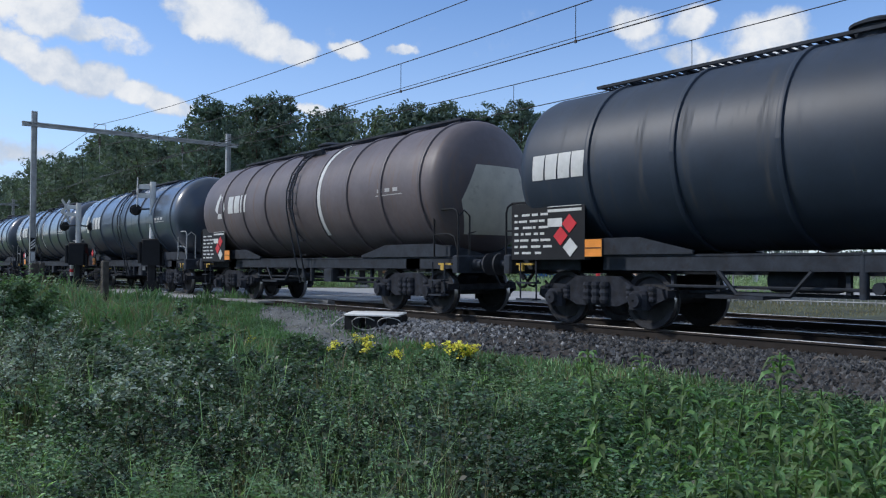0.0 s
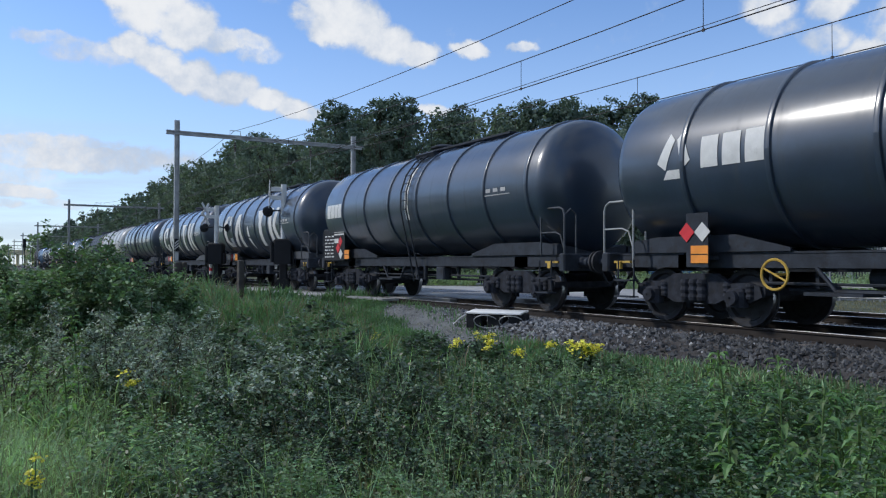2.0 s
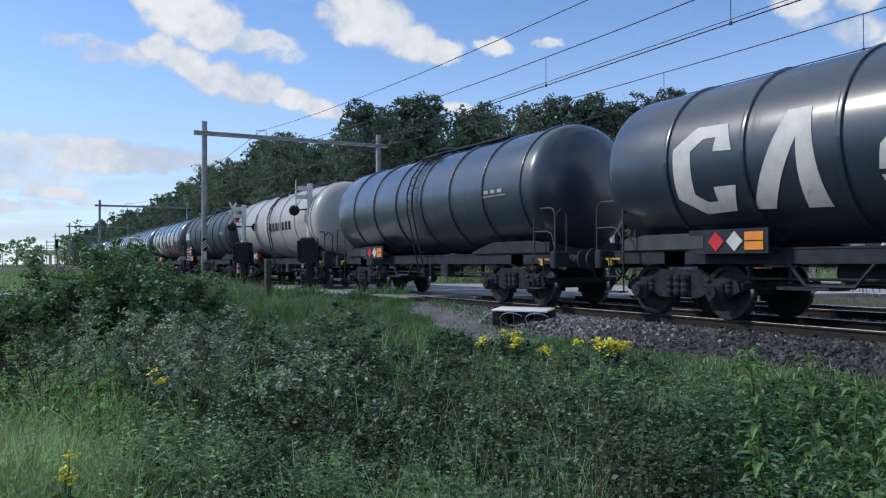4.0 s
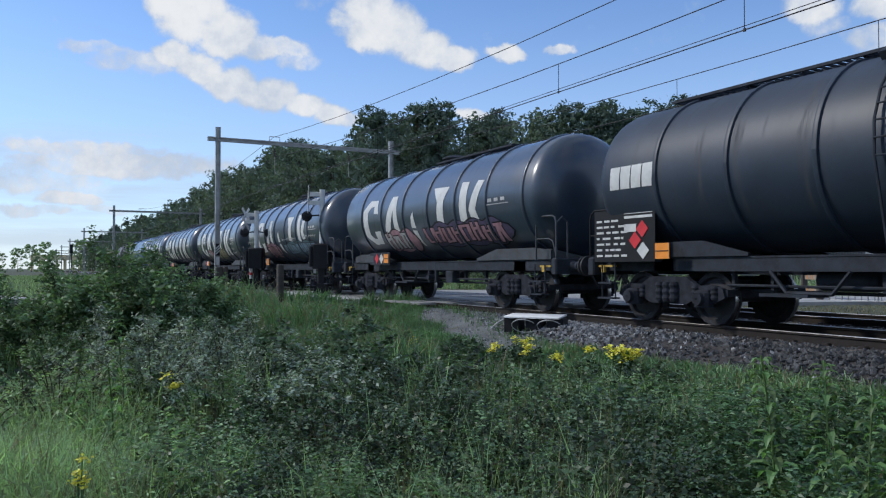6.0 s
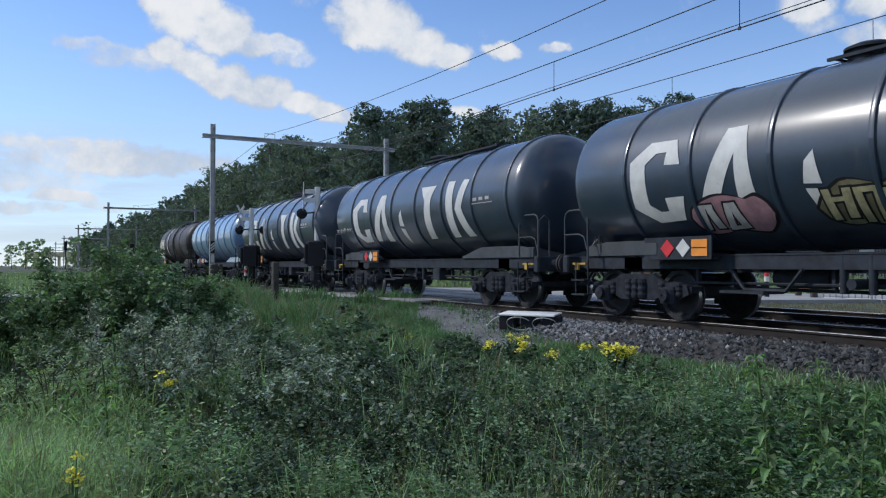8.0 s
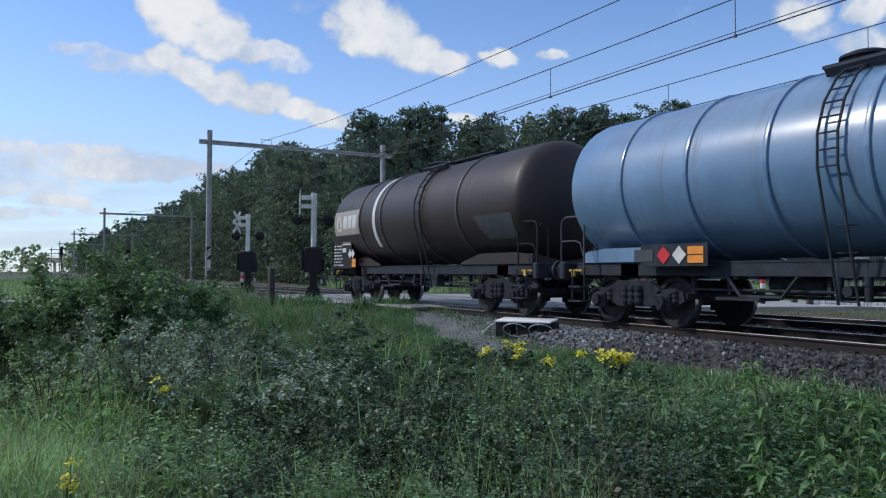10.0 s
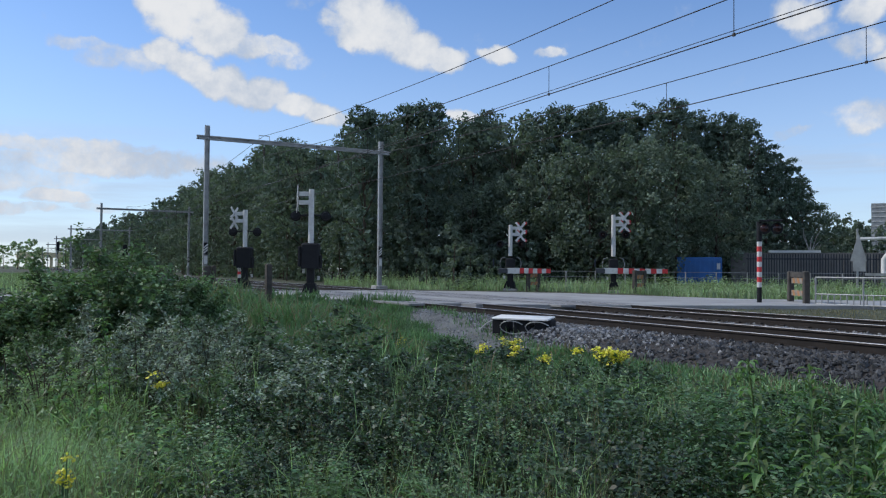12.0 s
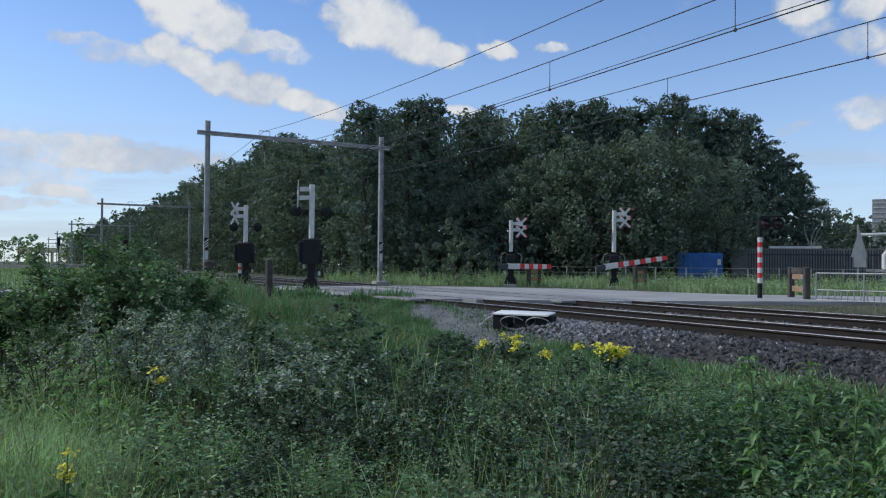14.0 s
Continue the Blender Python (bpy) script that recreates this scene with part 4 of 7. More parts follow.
        a = [[(5.62, -5), (5.50, -8), (5.38, 8), (5.47, 10)], [(5.10, -5), (5.22, -8), (5.34, 8), (5.25, 10)], rect(5.54, 5.18, -11, -7.5)]
        a += [[(4.98 - i * 0.42, -8), (4.64 - i * 0.42, -8), (4.60 - i * 0.42, 9), (4.94 - i * 0.42, 9)] for i in range(3)]
        mark_parts(w, "panel_block", "mark_block", a, "white_paint", "white stroke or block", 0.016)
        part("grey_field", shared("grey_field", lambda: decal([[(-4.4, -38), (-5.7, -38), (-5.75, -12), (-4.0, -12)]]), M["frame_grey"]), None, w, "worn grey field low on the flank")
    elif kind == "sign":
        part("mark_band", shared("mark_band_red", lambda: decal([rect(e - 0.4, e - 1.95, 9, 16)]), M["red_plate"]), None, w, "red half of a name band")
        part("mark_band", shared("mark_band_blue", lambda: decal([rect(e - 0.4, e - 1.95, 2, 9)]), M["blue_paint"]), None, w, "blue half of a name band")
        mark_parts(w, "band_block", "mark_block", [rect(e - 0.5 - i * 0.28, e - 0.72 - i * 0.28, 5, 13) for i in range(5)], "white_paint", "white block", 0.016)
        part("instruction_field", shared("instr", lambda: decal([rect(e - 1.0, e - 1.6, -28, -15)]), M["black_paint"]), None, w, "small black instruction field")
        for i in range(3):
            part("instruction_bar", shared("instr_bar%d" % i, lambda: decal([rect(e - 1.08, e - 1.52, -25 + i * 4, -23.4 + i * 4)], 0.016), M["white_paint"]), None, w)
    if spec.get("stripe"):
        y, a0, a1, wd = spec["stripe"]
        key = "stripe%s" % (spec["stripe"],)
        part("stripe", shared(key, lambda: decal([rect(y, y - wd, a0, (a0 + a1) / 2), rect(y, y - wd, (a0 + a1) / 2, a1)]), M["white_paint"]), None, w, "white painted ring stripe")
    # small writing towards the leading end
    key = "small_writing"
    if kind != "panel":
        mark_parts(w, key, "writing_bar", [rect(-4.75 + i * 0.30, -4.57 + i * 0.30, -3.0, 0.2) for i in range(3)] + [rect(-4.9, -3.9, -6.0, -5.2)], "pale_spray", "small white lettering bar")
    # sprayed pieces: a wavy field with a dark rim and a row of plain leaning bars
    for i, (y0, y1, t, rt, mat, bars) in enumerate(spec.get("spray", ())):
        sd = spec["seed"] * 100 + i * 20
        rim = part("spray_rim", mesh_of("spray_rim", decal(wavy(y0 + 0.06, y1 - 0.06, t, rt * 1.10, sd), 0.013), M["black_paint"], 30, True), None, w, "dark rim of a graffiti piece")
        part("spray_field", mesh_of("spray_field", decal(wavy(y0, y1, t, rt, sd), 0.016), M[mat], 30, True), None, rim, "sprayed graffiti field")
        rr = random.Random(sd + 7)
        y = y0 - 0.16
        while y > y1 + 0.5:
            wd, hh = rr.uniform(0.38, 0.55), rt * rr.uniform(0.55, 0.72)
            lean, lv = rr.uniform(-0.12, 0.12), rr.choice((-0.98, 0.7, 0.7, -0.98, 0.2))
            tt = t + rr.uniform(-0.12, 0.12) * rt
            for key, grow_by, lift in (("black_paint", 0.035, 0.019), (bars, 0.0, 0.022)):
                g = grow_by
                q = [[(y + g, tt - hh - g * 40), (y - wd * 0.3 - g, tt - hh - g * 40), (y - wd * 0.3 - g - lean, tt + hh + g * 40), (y + g - lean, tt + hh + g * 40)],
                     [(y - wd * 0.6 + g, tt - hh * 0.9 - g * 40), (y - wd * 0.95 - g, tt - hh * 0.9 - g * 40), (y - wd * 0.9 - g + lean, tt + hh + g * 40), (y - wd * 0.58 + g + lean, tt + hh + g * 40)],
                     [(y, tt + hh * lv - g * 40), (y - wd * 0.8, tt + hh * (lv + 0.05) - g * 40), (y - wd * 0.8, tt + hh * (lv + 0.32) + g * 40), (y, tt + hh * (lv + 0.3) + g * 40)]]
                for m, qq in enumerate(q):
                    part("spray_bar", mesh_of("spray_bar", decal([qq], lift + 0.001 * m), M[key], 30), None, rim)
            y -= wd + 0.06
    # thin sprayed scrawls
    for i, (y0, y1, t, ht) in enumerate(spec.get("scrawl", ())):
        rr = random.Random(spec["seed"] * 31 + i)
        y = y0
        while y > y1:
            wd = rr.uniform(0.05, 0.16)
            a, b = t + rr.uniform(-0.3, 0.3) * ht, ht * rr.uniform(0.5, 1.0)
            ln = rr.uniform(-0.12, 0.12)
            part("scrawl_bar", mesh_of("scrawl_bar", decal([[(y, a - b), (y - 0.035, a - b), (y - 0.035 + ln, a + b), (y + ln, a + b)],
                                                            [(y, a), (y - wd, a + b * 0.2), (y - wd, a + b * 0.2 + 1.2), (y, a + 1.2)]], 0.013), M["pale_spray"], 30), None, w, "thin pale sprayed scrawl")
            y -= wd + rr.uniform(0.01, 0.10)
    for i in range(spec.get("black_blocks", 0)):
        part("spray_block", shared("black_block%d" % i, lambda: decal([[(0.1 - i * 0.46, -13), (-0.22 - i * 0.46, -13), (-0.24 - i * 0.46, 1), (0.06 - i * 0.46, 1)]]), M["black_paint"]), None, w, "black sprayed block")
    if spec.get("end_field"):
        s = Shape()
        ring_pts = [(-0.95, -0.35), (-0.62, 0.42), (0.62, 0.42), (0.95, -0.35), (0.75, -1.05), (-0.75, -1.05)]

        def bulge(x, z):
            r = min(1.0, math.hypot(x, z) / R_TANK)
            return (x, -HALF + 0.62 * (1 - math.sqrt(max(0.0, 1 - r * r))) - 0.012, Z_TANK + z)
        rows = [[bulge(x * k / 8, z * k / 8 - 0.2 * (1 - k / 8)) for i in range(6) for x, z in [((ring_pts[i][0] * (1 - u) + ring_pts[(i + 1) % 6][0] * u), (ring_pts[i][1] * (1 - u) + ring_pts[(i + 1) % 6][1] * u)) for u in (0, 0.25, 0.5, 0.75)]] for k in range(9)]
        n = len(rows[0])
        s.v = [p for r in rows for p in r]
        s.f = [(k * n + i, k * n + (i + 1) % n, (k + 1) * n + (i + 1) % n, (k + 1) * n + i) for k in range(8) for i in range(n)]
        part("end_field", s, M["cream_paint"], w, "six-sided cream field on the end")
    return w


WHEELS = {-0.9: [], 0.9: []}
BIG = big_marks()
DARK, GREY = "tank_dark", "tank_grey"
BIGLABEL = "dark blue-grey tank wagon with large off-white painted marks"
SPRAYLABEL = "dark tank wagon with large white marks and graffiti"
SPECS = [
    dict(trail=10.4, ladder=None, long_walk=True, paint=GREY, mark="block", rings=7, label="matt dark grey tank wagon with small white blocks", plate=4.41, handrail="black_paint"),
    dict(trail=24.9, long_walk=True, paint="tank_brown", mark="trio", rings=8, stripe=(-1.2, -40, 88, 0.26), end_field=True, handrail="black_paint", plate=4.41, label="rusty grey-brown tank wagon with a white stripe"),
    dict(trail=39.3, paint=DARK, mark="trio", rings=7, bars=False, label="glossy black tank wagon with white strokes near its end"),
    dict(trail=53.3, ladder=0.25, paint=DARK, mark="trio", rings=7, stripe=(-0.5, -35, 22, 0.2), bars=False, label="glossy black tank wagon with a short white stripe"),
    dict(trail=67.6, paint=DARK, mark="block", rings=7, stripe=(0.1, -20, 40, 0.2), plate=4.41, label="glossy dark tank wagon with small white blocks"),
    dict(trail=82.1, paint=DARK, mark="big", rings=7, bars=False, label=BIGLABEL),
    dict(trail=96.5, paint=DARK, mark="big", rings=7, bars=False, label=BIGLABEL),
    dict(trail=111.0, paint=DARK, mark="none", rings=7, bars=False, label="plain dark blue-grey tank wagon"),
    dict(trail=125.4, long_walk=True, paint="tank_white", mark="sign", rings=6, bars=False, label="off-white tank wagon with a red and blue name band", saddle="frame_dark",
         black_blocks=7, stripe=(0.8, -18, 12, 0.22), handrail="black_paint"),
    dict(trail=139.3, long_walk=True, paint=GREY, mark="block", rings=7, stripe=(-0.2, -42, 88, 0.24), plate=4.41, label="dark grey tank wagon with a white ring stripe", handrail="black_paint"),
    dict(trail=153.6, paint=DARK, mark="big", rings=7, bars=False, label=SPRAYLABEL, spray=[(HALF - 3.6, HALF - 6.0, -37, 17, "pink_spray", "pale_spray"), (HALF - 6.5, HALF - 11.3, -33, 16, "purple_spray", "pink_spray")]),
    dict(trail=167.9, paint=DARK, mark="big", rings=7, bars=False, label=SPRAYLABEL, spray=[(HALF - 3.5, HALF - 5.6, -37, 17, "pink_spray", "red_spray"), (HALF - 6.4, HALF - 11.2, -35, 14, "teal_spray", "blue_spray")],
         scrawl=[(HALF - 6.5, HALF - 8.6, -17, 3.0), (HALF - 9.2, HALF - 11.2, -16, 3.0), (HALF - 0.3, HALF - 2.1, -16, 4.0)]),
    dict(trail=182.2, paint=DARK, mark="big", rings=7, bars=False, label=SPRAYLABEL, spray=[(HALF - 3.5, HALF - 5.2, -37, 15, "pink_spray", "pale_spray"), (HALF - 6.0, HALF - 8.9, -36, 16, "olive_spray", "straw_spray")],
         scrawl=[(HALF - 9.4, HALF - 11.0, -24, 3.5), (HALF - 9.6, HALF - 11.4, -34, 3.5), (HALF - 10.2, HALF - 11.2, -12, 4.0)]),
    dict(trail=196.3, paint=DARK, mark="big", rings=7, bars=False, label=BIGLABEL, scrawl=[(HALF - 0.5, HALF - 2.0, -18, 3.5)]),
    dict(trail=210.4, paint=DARK, mark="big", rings=7, bars=False, label=BIGLABEL),
    dict(trail=224.4, paint="tank_blue", mark="none", rings=7, bars=False, label="faded blue tank wagon with darker bands", saddle="tank_blue"),
    # bands in the brown lightened for the light they catch
    dict(trail=238.4, paint="tank_rust", mark="panel", rings=6, stripe=(2.4, -38, 80, 0.22), plate=4.36, ring_at=(3.49, 1.75, -0.99, -3.18), ring="lit_band_brown", diamonds=((-0.75, 0.0, "white"), (-1.02, 0.0, "white")), label="dark brown tank wagon with a cream field and white stripe", handrail="black_paint", saddle="tank_rust", ladder=-1.0),
]
WAGONS = []
for i, spec in enumerate(SPECS):
    spec["seed"] = i + 1
    WAGONS.append((build_wagon(spec["trail"] - 6.3, spec), spec["trail"] - 6.3))


# ---- overhead line ----
def portal_things():
    """Masts, beams and wires of the overhead line; one span is 57 m."""
    mast = Shape()
    for sx in (-0.11, 0.11):
        mast.box((sx, 0, 4.15), (0.02, 0.19, 8.5))
    mast.box((0, 0, 4.15), (0.22, 0.015, 8.5))
    mast_me = mesh_of("mast", mast, M["galvanised"], 0)
    beam = Shape()
    for z in (7.68, 7.84):
        for y in (-0.08, 0.08):
            beam.box((0, y, z), (10.9, 0.05, 0.05))
    for i in range(28):
        x = -5.2 + i * 0.385
        for y in (-0.08, 0.08):
            beam.tube((x, y, 7.68 if i % 2 else 7.84), (x + 0.385, y, 7.84 if i % 2 else 7.68), 0.016, 5)
    beam.box((0, 0, 7.76), (10.9, 0.05, 0.12))
    beam_me = mesh_of("beam", beam, M["galvanised"], 0)
    foot = mesh_of("footing", Shape().box((0, 0, -0.15), (0.75, 0.75, 0.42), bev=0.04), M["concrete"])
    hanger = Shape()
    hanger.path([(-0.28, 0, 7.86), (-0.28, 0, 8.12), (0.28, 0, 8.12), (0.28, 0, 7.86)], 0.02)
    hanger.tube((0, 0, 7.6), (0, 0, 6.95), 0.03)
    hanger.path([(0.0, 0, 7.0), (0.0, 0, 6.2), (0.9, 0, 5.75), (0.0, 0.0, 5.46)], 0.010)
    hang_me = mesh_of("wire_support", hanger, M["galvanised"])
    ins = mesh_of("insulator", Shape().lathe([(0.03, 7.05), (0.09, 7.1), (0.04, 7.16), (0.09, 7.22), (0.04, 7.28), (0.09, 7.34), (0.04, 7.4), (0.05, 7.5)], 12, "z"), M["old_wood"])
    stripe = mesh_of("warning_stripes", Shape().add([], []).prism([(-0.10, 1.72), (0.10, 1.90), (0.10, 1.98), (-0.10, 1.80)], -0.125, -0.121).prism([(-0.10, 1.86), (0.10, 2.04), (0.10, 2.12), (-0.10, 1.94)], -0.125, -0.121)
                     .prism([(-0.10, 2.0), (0.10, 2.18), (0.10, 2.26), (-0.10, 2.08)], -0.125, -0.121), M["white_paint"], 0)
    black = mesh_of("warning_plate", Shape().box((0, -0.116, 1.99), (0.22, 0.006, 0.62)), M["black_paint"], 0)
    plate = mesh_of("number_plate", Shape().box((0, -0.118, 1.40), (0.17, 0.008, 0.42)), M["white_paint"], 0)
    for i in range(-1, 7):
        y = 41.5 + 57.2 * i
        p = thing("overhead_line_portal", "galvanised steel portal with two masts over the tracks", "line portal", pose(0, y, 0), "overhead line portals")
        for x in (8.6, 18.45):
            m = part("mast", mast_me, None, p, at=pose(x, 0, 0))
            part("footing", foot, None, m, "concrete footing")
            part("warning_plate", black, None, m, "black plate with white slanted stripes")
            part("warning_stripe", stripe, None, m)
            part("number_plate", plate, None, m, "small white plate")
        part("beam", beam_me, None, p, at=pose(13.52, 0, 0))
        for x in (X1 + 0.05, X2 + 0.35):
            part("wire_support", hang_me, None, p, at=pose(x, 0, 0))
            part("insulator", ins, None, p, "brown ribbed insulator", at=pose(x, 0, 0))

    def strand(pts, r, name, label):
        s = Shape().path(pts, r, 5)
        tagged(part(name, s, M["wire"]), label, "overhead wire", "overhead wires")

    def sag(x, z_hi, z_lo, r, name, label, drop=True, con=5.38):
        pts = []
        for i in range(-1, 6):
            y0 = 41.5 + 57.2 * i
            for k in range(12):
                u = k / 12
                pts.append((x, y0 + 57.2 * u, z_lo + (z_hi - z_lo) * (2 * u - 1) ** 2))
        strand(pts, r, name, label)
        if drop:
            for i in range(-1, 4):
                y0 = 41.5 + 57.2 * i
                for k in range(10):
                    u = (k + 0.5) / 10
                    z = z_lo + (z_hi - z_lo) * (2 * u - 1) ** 2
                    d = Shape().tube((x, y0 + 57.2 * u, con), (x, y0 + 57.2 * u, z), 0.008, 5)
                    d.box((x, y0 + 57.2 * u, con), (0.03, 0.05, 0.06))
                    tagged(part("wire_dropper", d, M["wire"]), "thin dropper between carrying and contact wire", "wire dropper", "wire droppers")
    for x, lo, con in ((X1, 6.07, 5.385), (X2, 6.14, 5.41)):
        sag(x, 7.0, lo, 0.012, "messenger_wire", "dark sagging carrying wire over the track", True, con)
        strand([(x, -60, con), (x, 360, con)], 0.013, "contact_wire", "dark straight contact wire over the track")
    strand([(X1, -60, 5.46), (X1, 360, 5.46)], 0.008, "auxiliary_wire", "thin dark wire close above the contact wire")
    sag(X1, 8.1, 7.03, 0.012, "feeder_wire", "dark sagging feeder wire above the track", False)


portal_things()


# ---- level crossing ----
def build_signal(x, y, turn, top, label, sign=True, bracket=0.0, lights=True, red=True, hoops=False):
    s = thing("crossing_signal", label, "crossing signal", pose(x, y, -0.12, 0, 0, turn), "crossing signals")
    part("plinth", Shape().box((0, 0, 0.06), (0.75, 0.6, 0.14), bev=0.02), M["concrete"], s)
    part("base_post", Shape().box((0, 0, 0.75), (0.30, 0.26, 1.3), bev=0.03).prism([(-0.34, 0.12), (0.34, 0.12), (0.19, 0.55), (-0.19, 0.55)], -0.24, 0.24), M["black_paint"], s)
    if hoops:
        part("drive_box", Shape().box((0, 0, 1.42), (0.50, 0.42, 0.72), bev=0.06), M["black_paint"], s, "black machine housing")
        for k in (-1, 1):
            part("guard_hoop", Shape().path([(k * 0.25, 0.1, 1.12), (k * 0.52, 0.1, 1.2), (k * 0.58, 0.1, 1.5), (k * 0.50, 0.1, 1.78), (k * 0.30, 0.1, 1.84)], 0.022), M["galvanised"], s, "bent grey guard hoop")
        part("side_plate", Shape().box((-0.95, 0.1, 1.55), (0.09, 0.03, 0.42)), M["frame_dark"], s, "small dark plate")
    else:
        part("drive_box", Shape().box((0, 0, 1.62), (0.72, 0.55, 1.0), bev=0.06), M["black_paint"], s, "black machine housing")
        part("side_arm", Shape().box((0.42, 0.1, 1.6), (0.12, 0.3, 0.8), bev=0.04), M["black_paint"], s, "dark arm bracket")
        part("side_arm", Shape().box((-0.41, 0.1, 1.4), (0.10, 0.24, 0.5), bev=0.04), M["black_paint"], s, "dark arm bracket")
    part("mast_tube", Shape().tube((0, 0, 1.9), (0, 0, top), 0.11, 14), M["white_paint"], s, "white tube")
    if sign:
        for z in (top - 0.18, top - 0.52):
            part("bracket", Shape().box((0.26, 0, z), (0.46, 0.08, 0.17), bev=0.01), M["white_paint"], s)
        h = new("cross_board")
        h.parent = s
        h.matrix_basis = pose(0.55, -0.06, 0, 0, 0, bracket)
        for sgn in (-1, 1):
            for dz in (0.12, -0.30):
                m = Matrix.Rotation(radians(50 * sgn), 3, "Y")
                part("cross_arm", Shape().box((0, -0.014 * sgn, top - 0.30 + dz), (0.80, 0.02, 0.12), m, 0.004), M["white_paint"], h)
                for e in (-1, 1) if red else ():
                    c = m @ Vector((e * 0.32, 0, 0))
                    part("red_tip", Shape().box((c.x + 0.06, 0.02 - 0.014 * sgn, top - 0.30 + dz + c.z), (0.17, 0.006, 0.125), m, 0.002), M["red_stripe"], h, "red edge")
    if lights:
        for dx in (-0.55, 0.62):
            part("lamp_arm", Shape().tube((0, 0, top - 1.0), (dx, 0, top - 1.05), 0.03, 8), M["black_paint"], s)
            hd = part("lamp_head", Shape().lathe([(0.01, 0.12), (0.14, 0.1), (0.16, 0.0), (0.21, -0.01), (0.21, -0.03), (0.12, -0.04)], 20, "y", (dx, -0.1, top - 1.05)).lathe([(0.12, -0.04), (0.13, -0.24), (0.14, -0.24), (0.13, -0.04)], 16, "y", (dx, -0.1, top - 1.05)), M["black_paint"], s, "black lamp with round shield")
            part("lamp_lens", Shape().lathe([(0.005, -0.07), (0.07, -0.06), (0.115, -0.045)], 16, "y", (dx, -0.1, top - 1.05)), M["lamp_glass"], hd, "dark red lens")
    for k, z in enumerate((0.45, 0.72)):
        part("side_plate", Shape().box((-0.30 + k * 0.6, -0.16, z + 0.3), (0.10, 0.02, 0.16)), M["white_paint"], s, "small white reflector")
    return s


def build_barrier(x, y, turn, length, z, label):
    arm = thing("barrier_arm", label, "barrier", pose(x, y, z, 0, 0, turn), "crossing barriers")
    part("counterweight", Shape().box((-0.35, 0, 0), (0.5, 0.12, 0.26), bev=0.03), M["frame_grey"], arm)
    part("stripe_section", Shape().box((0.18, 0, 0), (0.72, 0.08, 0.30), bev=0.01), M["white_paint"], arm, "white section")
    n = int((length - 0.54) / 0.27) // 2 * 2 + 1
    for i in range(n):
        part("stripe_section", Shape().box((0.54 + (i + 0.5) * (length - 0.54) / n, 0.0, 0), ((length - 0.54) / n, 0.07, 0.28 - 0.06 * i / n), bev=0.01), M["red_stripe" if i % 2 == 0 else "white_paint"], arm, "red section" if i % 2 == 0 else "white section")
    return arm


build_signal(10.2, 29.6, 155, 4.25, "white tube crossing signal on a black housing, seen from behind", bracket=94, red=False)
build_signal(9.6, 37.4, 150, 3.90, "white tube crossing signal with white cross boards", bracket=65, red=False)
build_signal(23.65, 35.7, -41, 3.60, "white tube crossing signal with red-edged cross boards", hoops=True)
build_signal(27.7, 32.0, -41, 4.10, "white tube crossing signal with red-edged cross boards", hoops=True)
ARMS = [(build_barrier(27.15, 31.85, -41, 3.05, 1.02, "red and white striped barrier arm, lowered"), 27.15, 31.85, 1.02),
        (build_barrier(23.45, 35.45, -41, 2.2, 0.98, "red and white striped barrier arm, lowered"), 23.45, 35.45, 0.98)]


def striped_pole(x, y, top, label, lamp):
    p = thing("striped_pole", label, "striped pole", pose(x, y, -0.12, 0, 0, -50), "striped poles")
    part("foot", Shape().box((0, 0, 0.03), (0.5, 0.3, 0.08), bev=0.02), M["black_paint"], p)
    part("black_section", Shape().tube((0, 0, 0), (0, 0, 0.62), 0.08, 14), M["black_paint"], p)
    n = 9
    for i in range(n):
        z = 0.62 + i * 0.174
        part("stripe_section", Shape().tube((0, 0, z), (0, 0, z + 0.174), 0.08, 14), M["white_paint" if i % 2 == 0 else "red_stripe"], p, "white section" if i % 2 == 0 else "red section")
    if lamp:
        part("upper_post", Shape().tube((0, 0, 2.18), (0, 0, top), 0.09, 14), M["black_paint"], p)
        for dx in (0.16, 0.56):
            h = part("lamp_head", Shape().lathe([(0.01, 0.14), (0.16, 0.12), (0.20, 0.0), (0.19, -0.02), (0.14, -0.03)], 20, "y", (dx, -0.12, 2.62)).box((dx, -0.2, 2.86), (0.3, 0.26, 0.03)), M["black_paint"], p, "black lamp with a hood")
            part("lamp_lens", Shape().lathe([(0.005, -0.08), (0.1, -0.06), (0.13, -0.035)], 16, "y", (dx, -0.12, 2.62)), M["lamp_glass"], h, "dark red lens")
        part("lamp_bar", Shape().tube((0, 0, 2.9), (0.75, 0, 2.9), 0.03, 8), M["black_paint"], p)
    return p


striped_pole(22.28, 18.3, 2.85, "red and white striped pole with a pair of dark warning lamps", True)
striped_pole(9.85, 39.4, 2.3, "red and white striped pole beside the crossing", False)
for bx, by, h in ((7.05, 24.5, 1.28), (7.3, 35.1, 1.22), (8.35, 39.5, 1.25), (8.6, 39.5, 1.25)):
    tagged(part("bollard", Shape().box((0, 0, h / 2 - 0.05), (0.19, 0.19, h + 0.1), bev=0.03), M["old_wood"], at=pose(bx, by, -0.14, 0, 0, 12)), "weathered grey wooden post on the verge", "bollard", "wooden bollards")

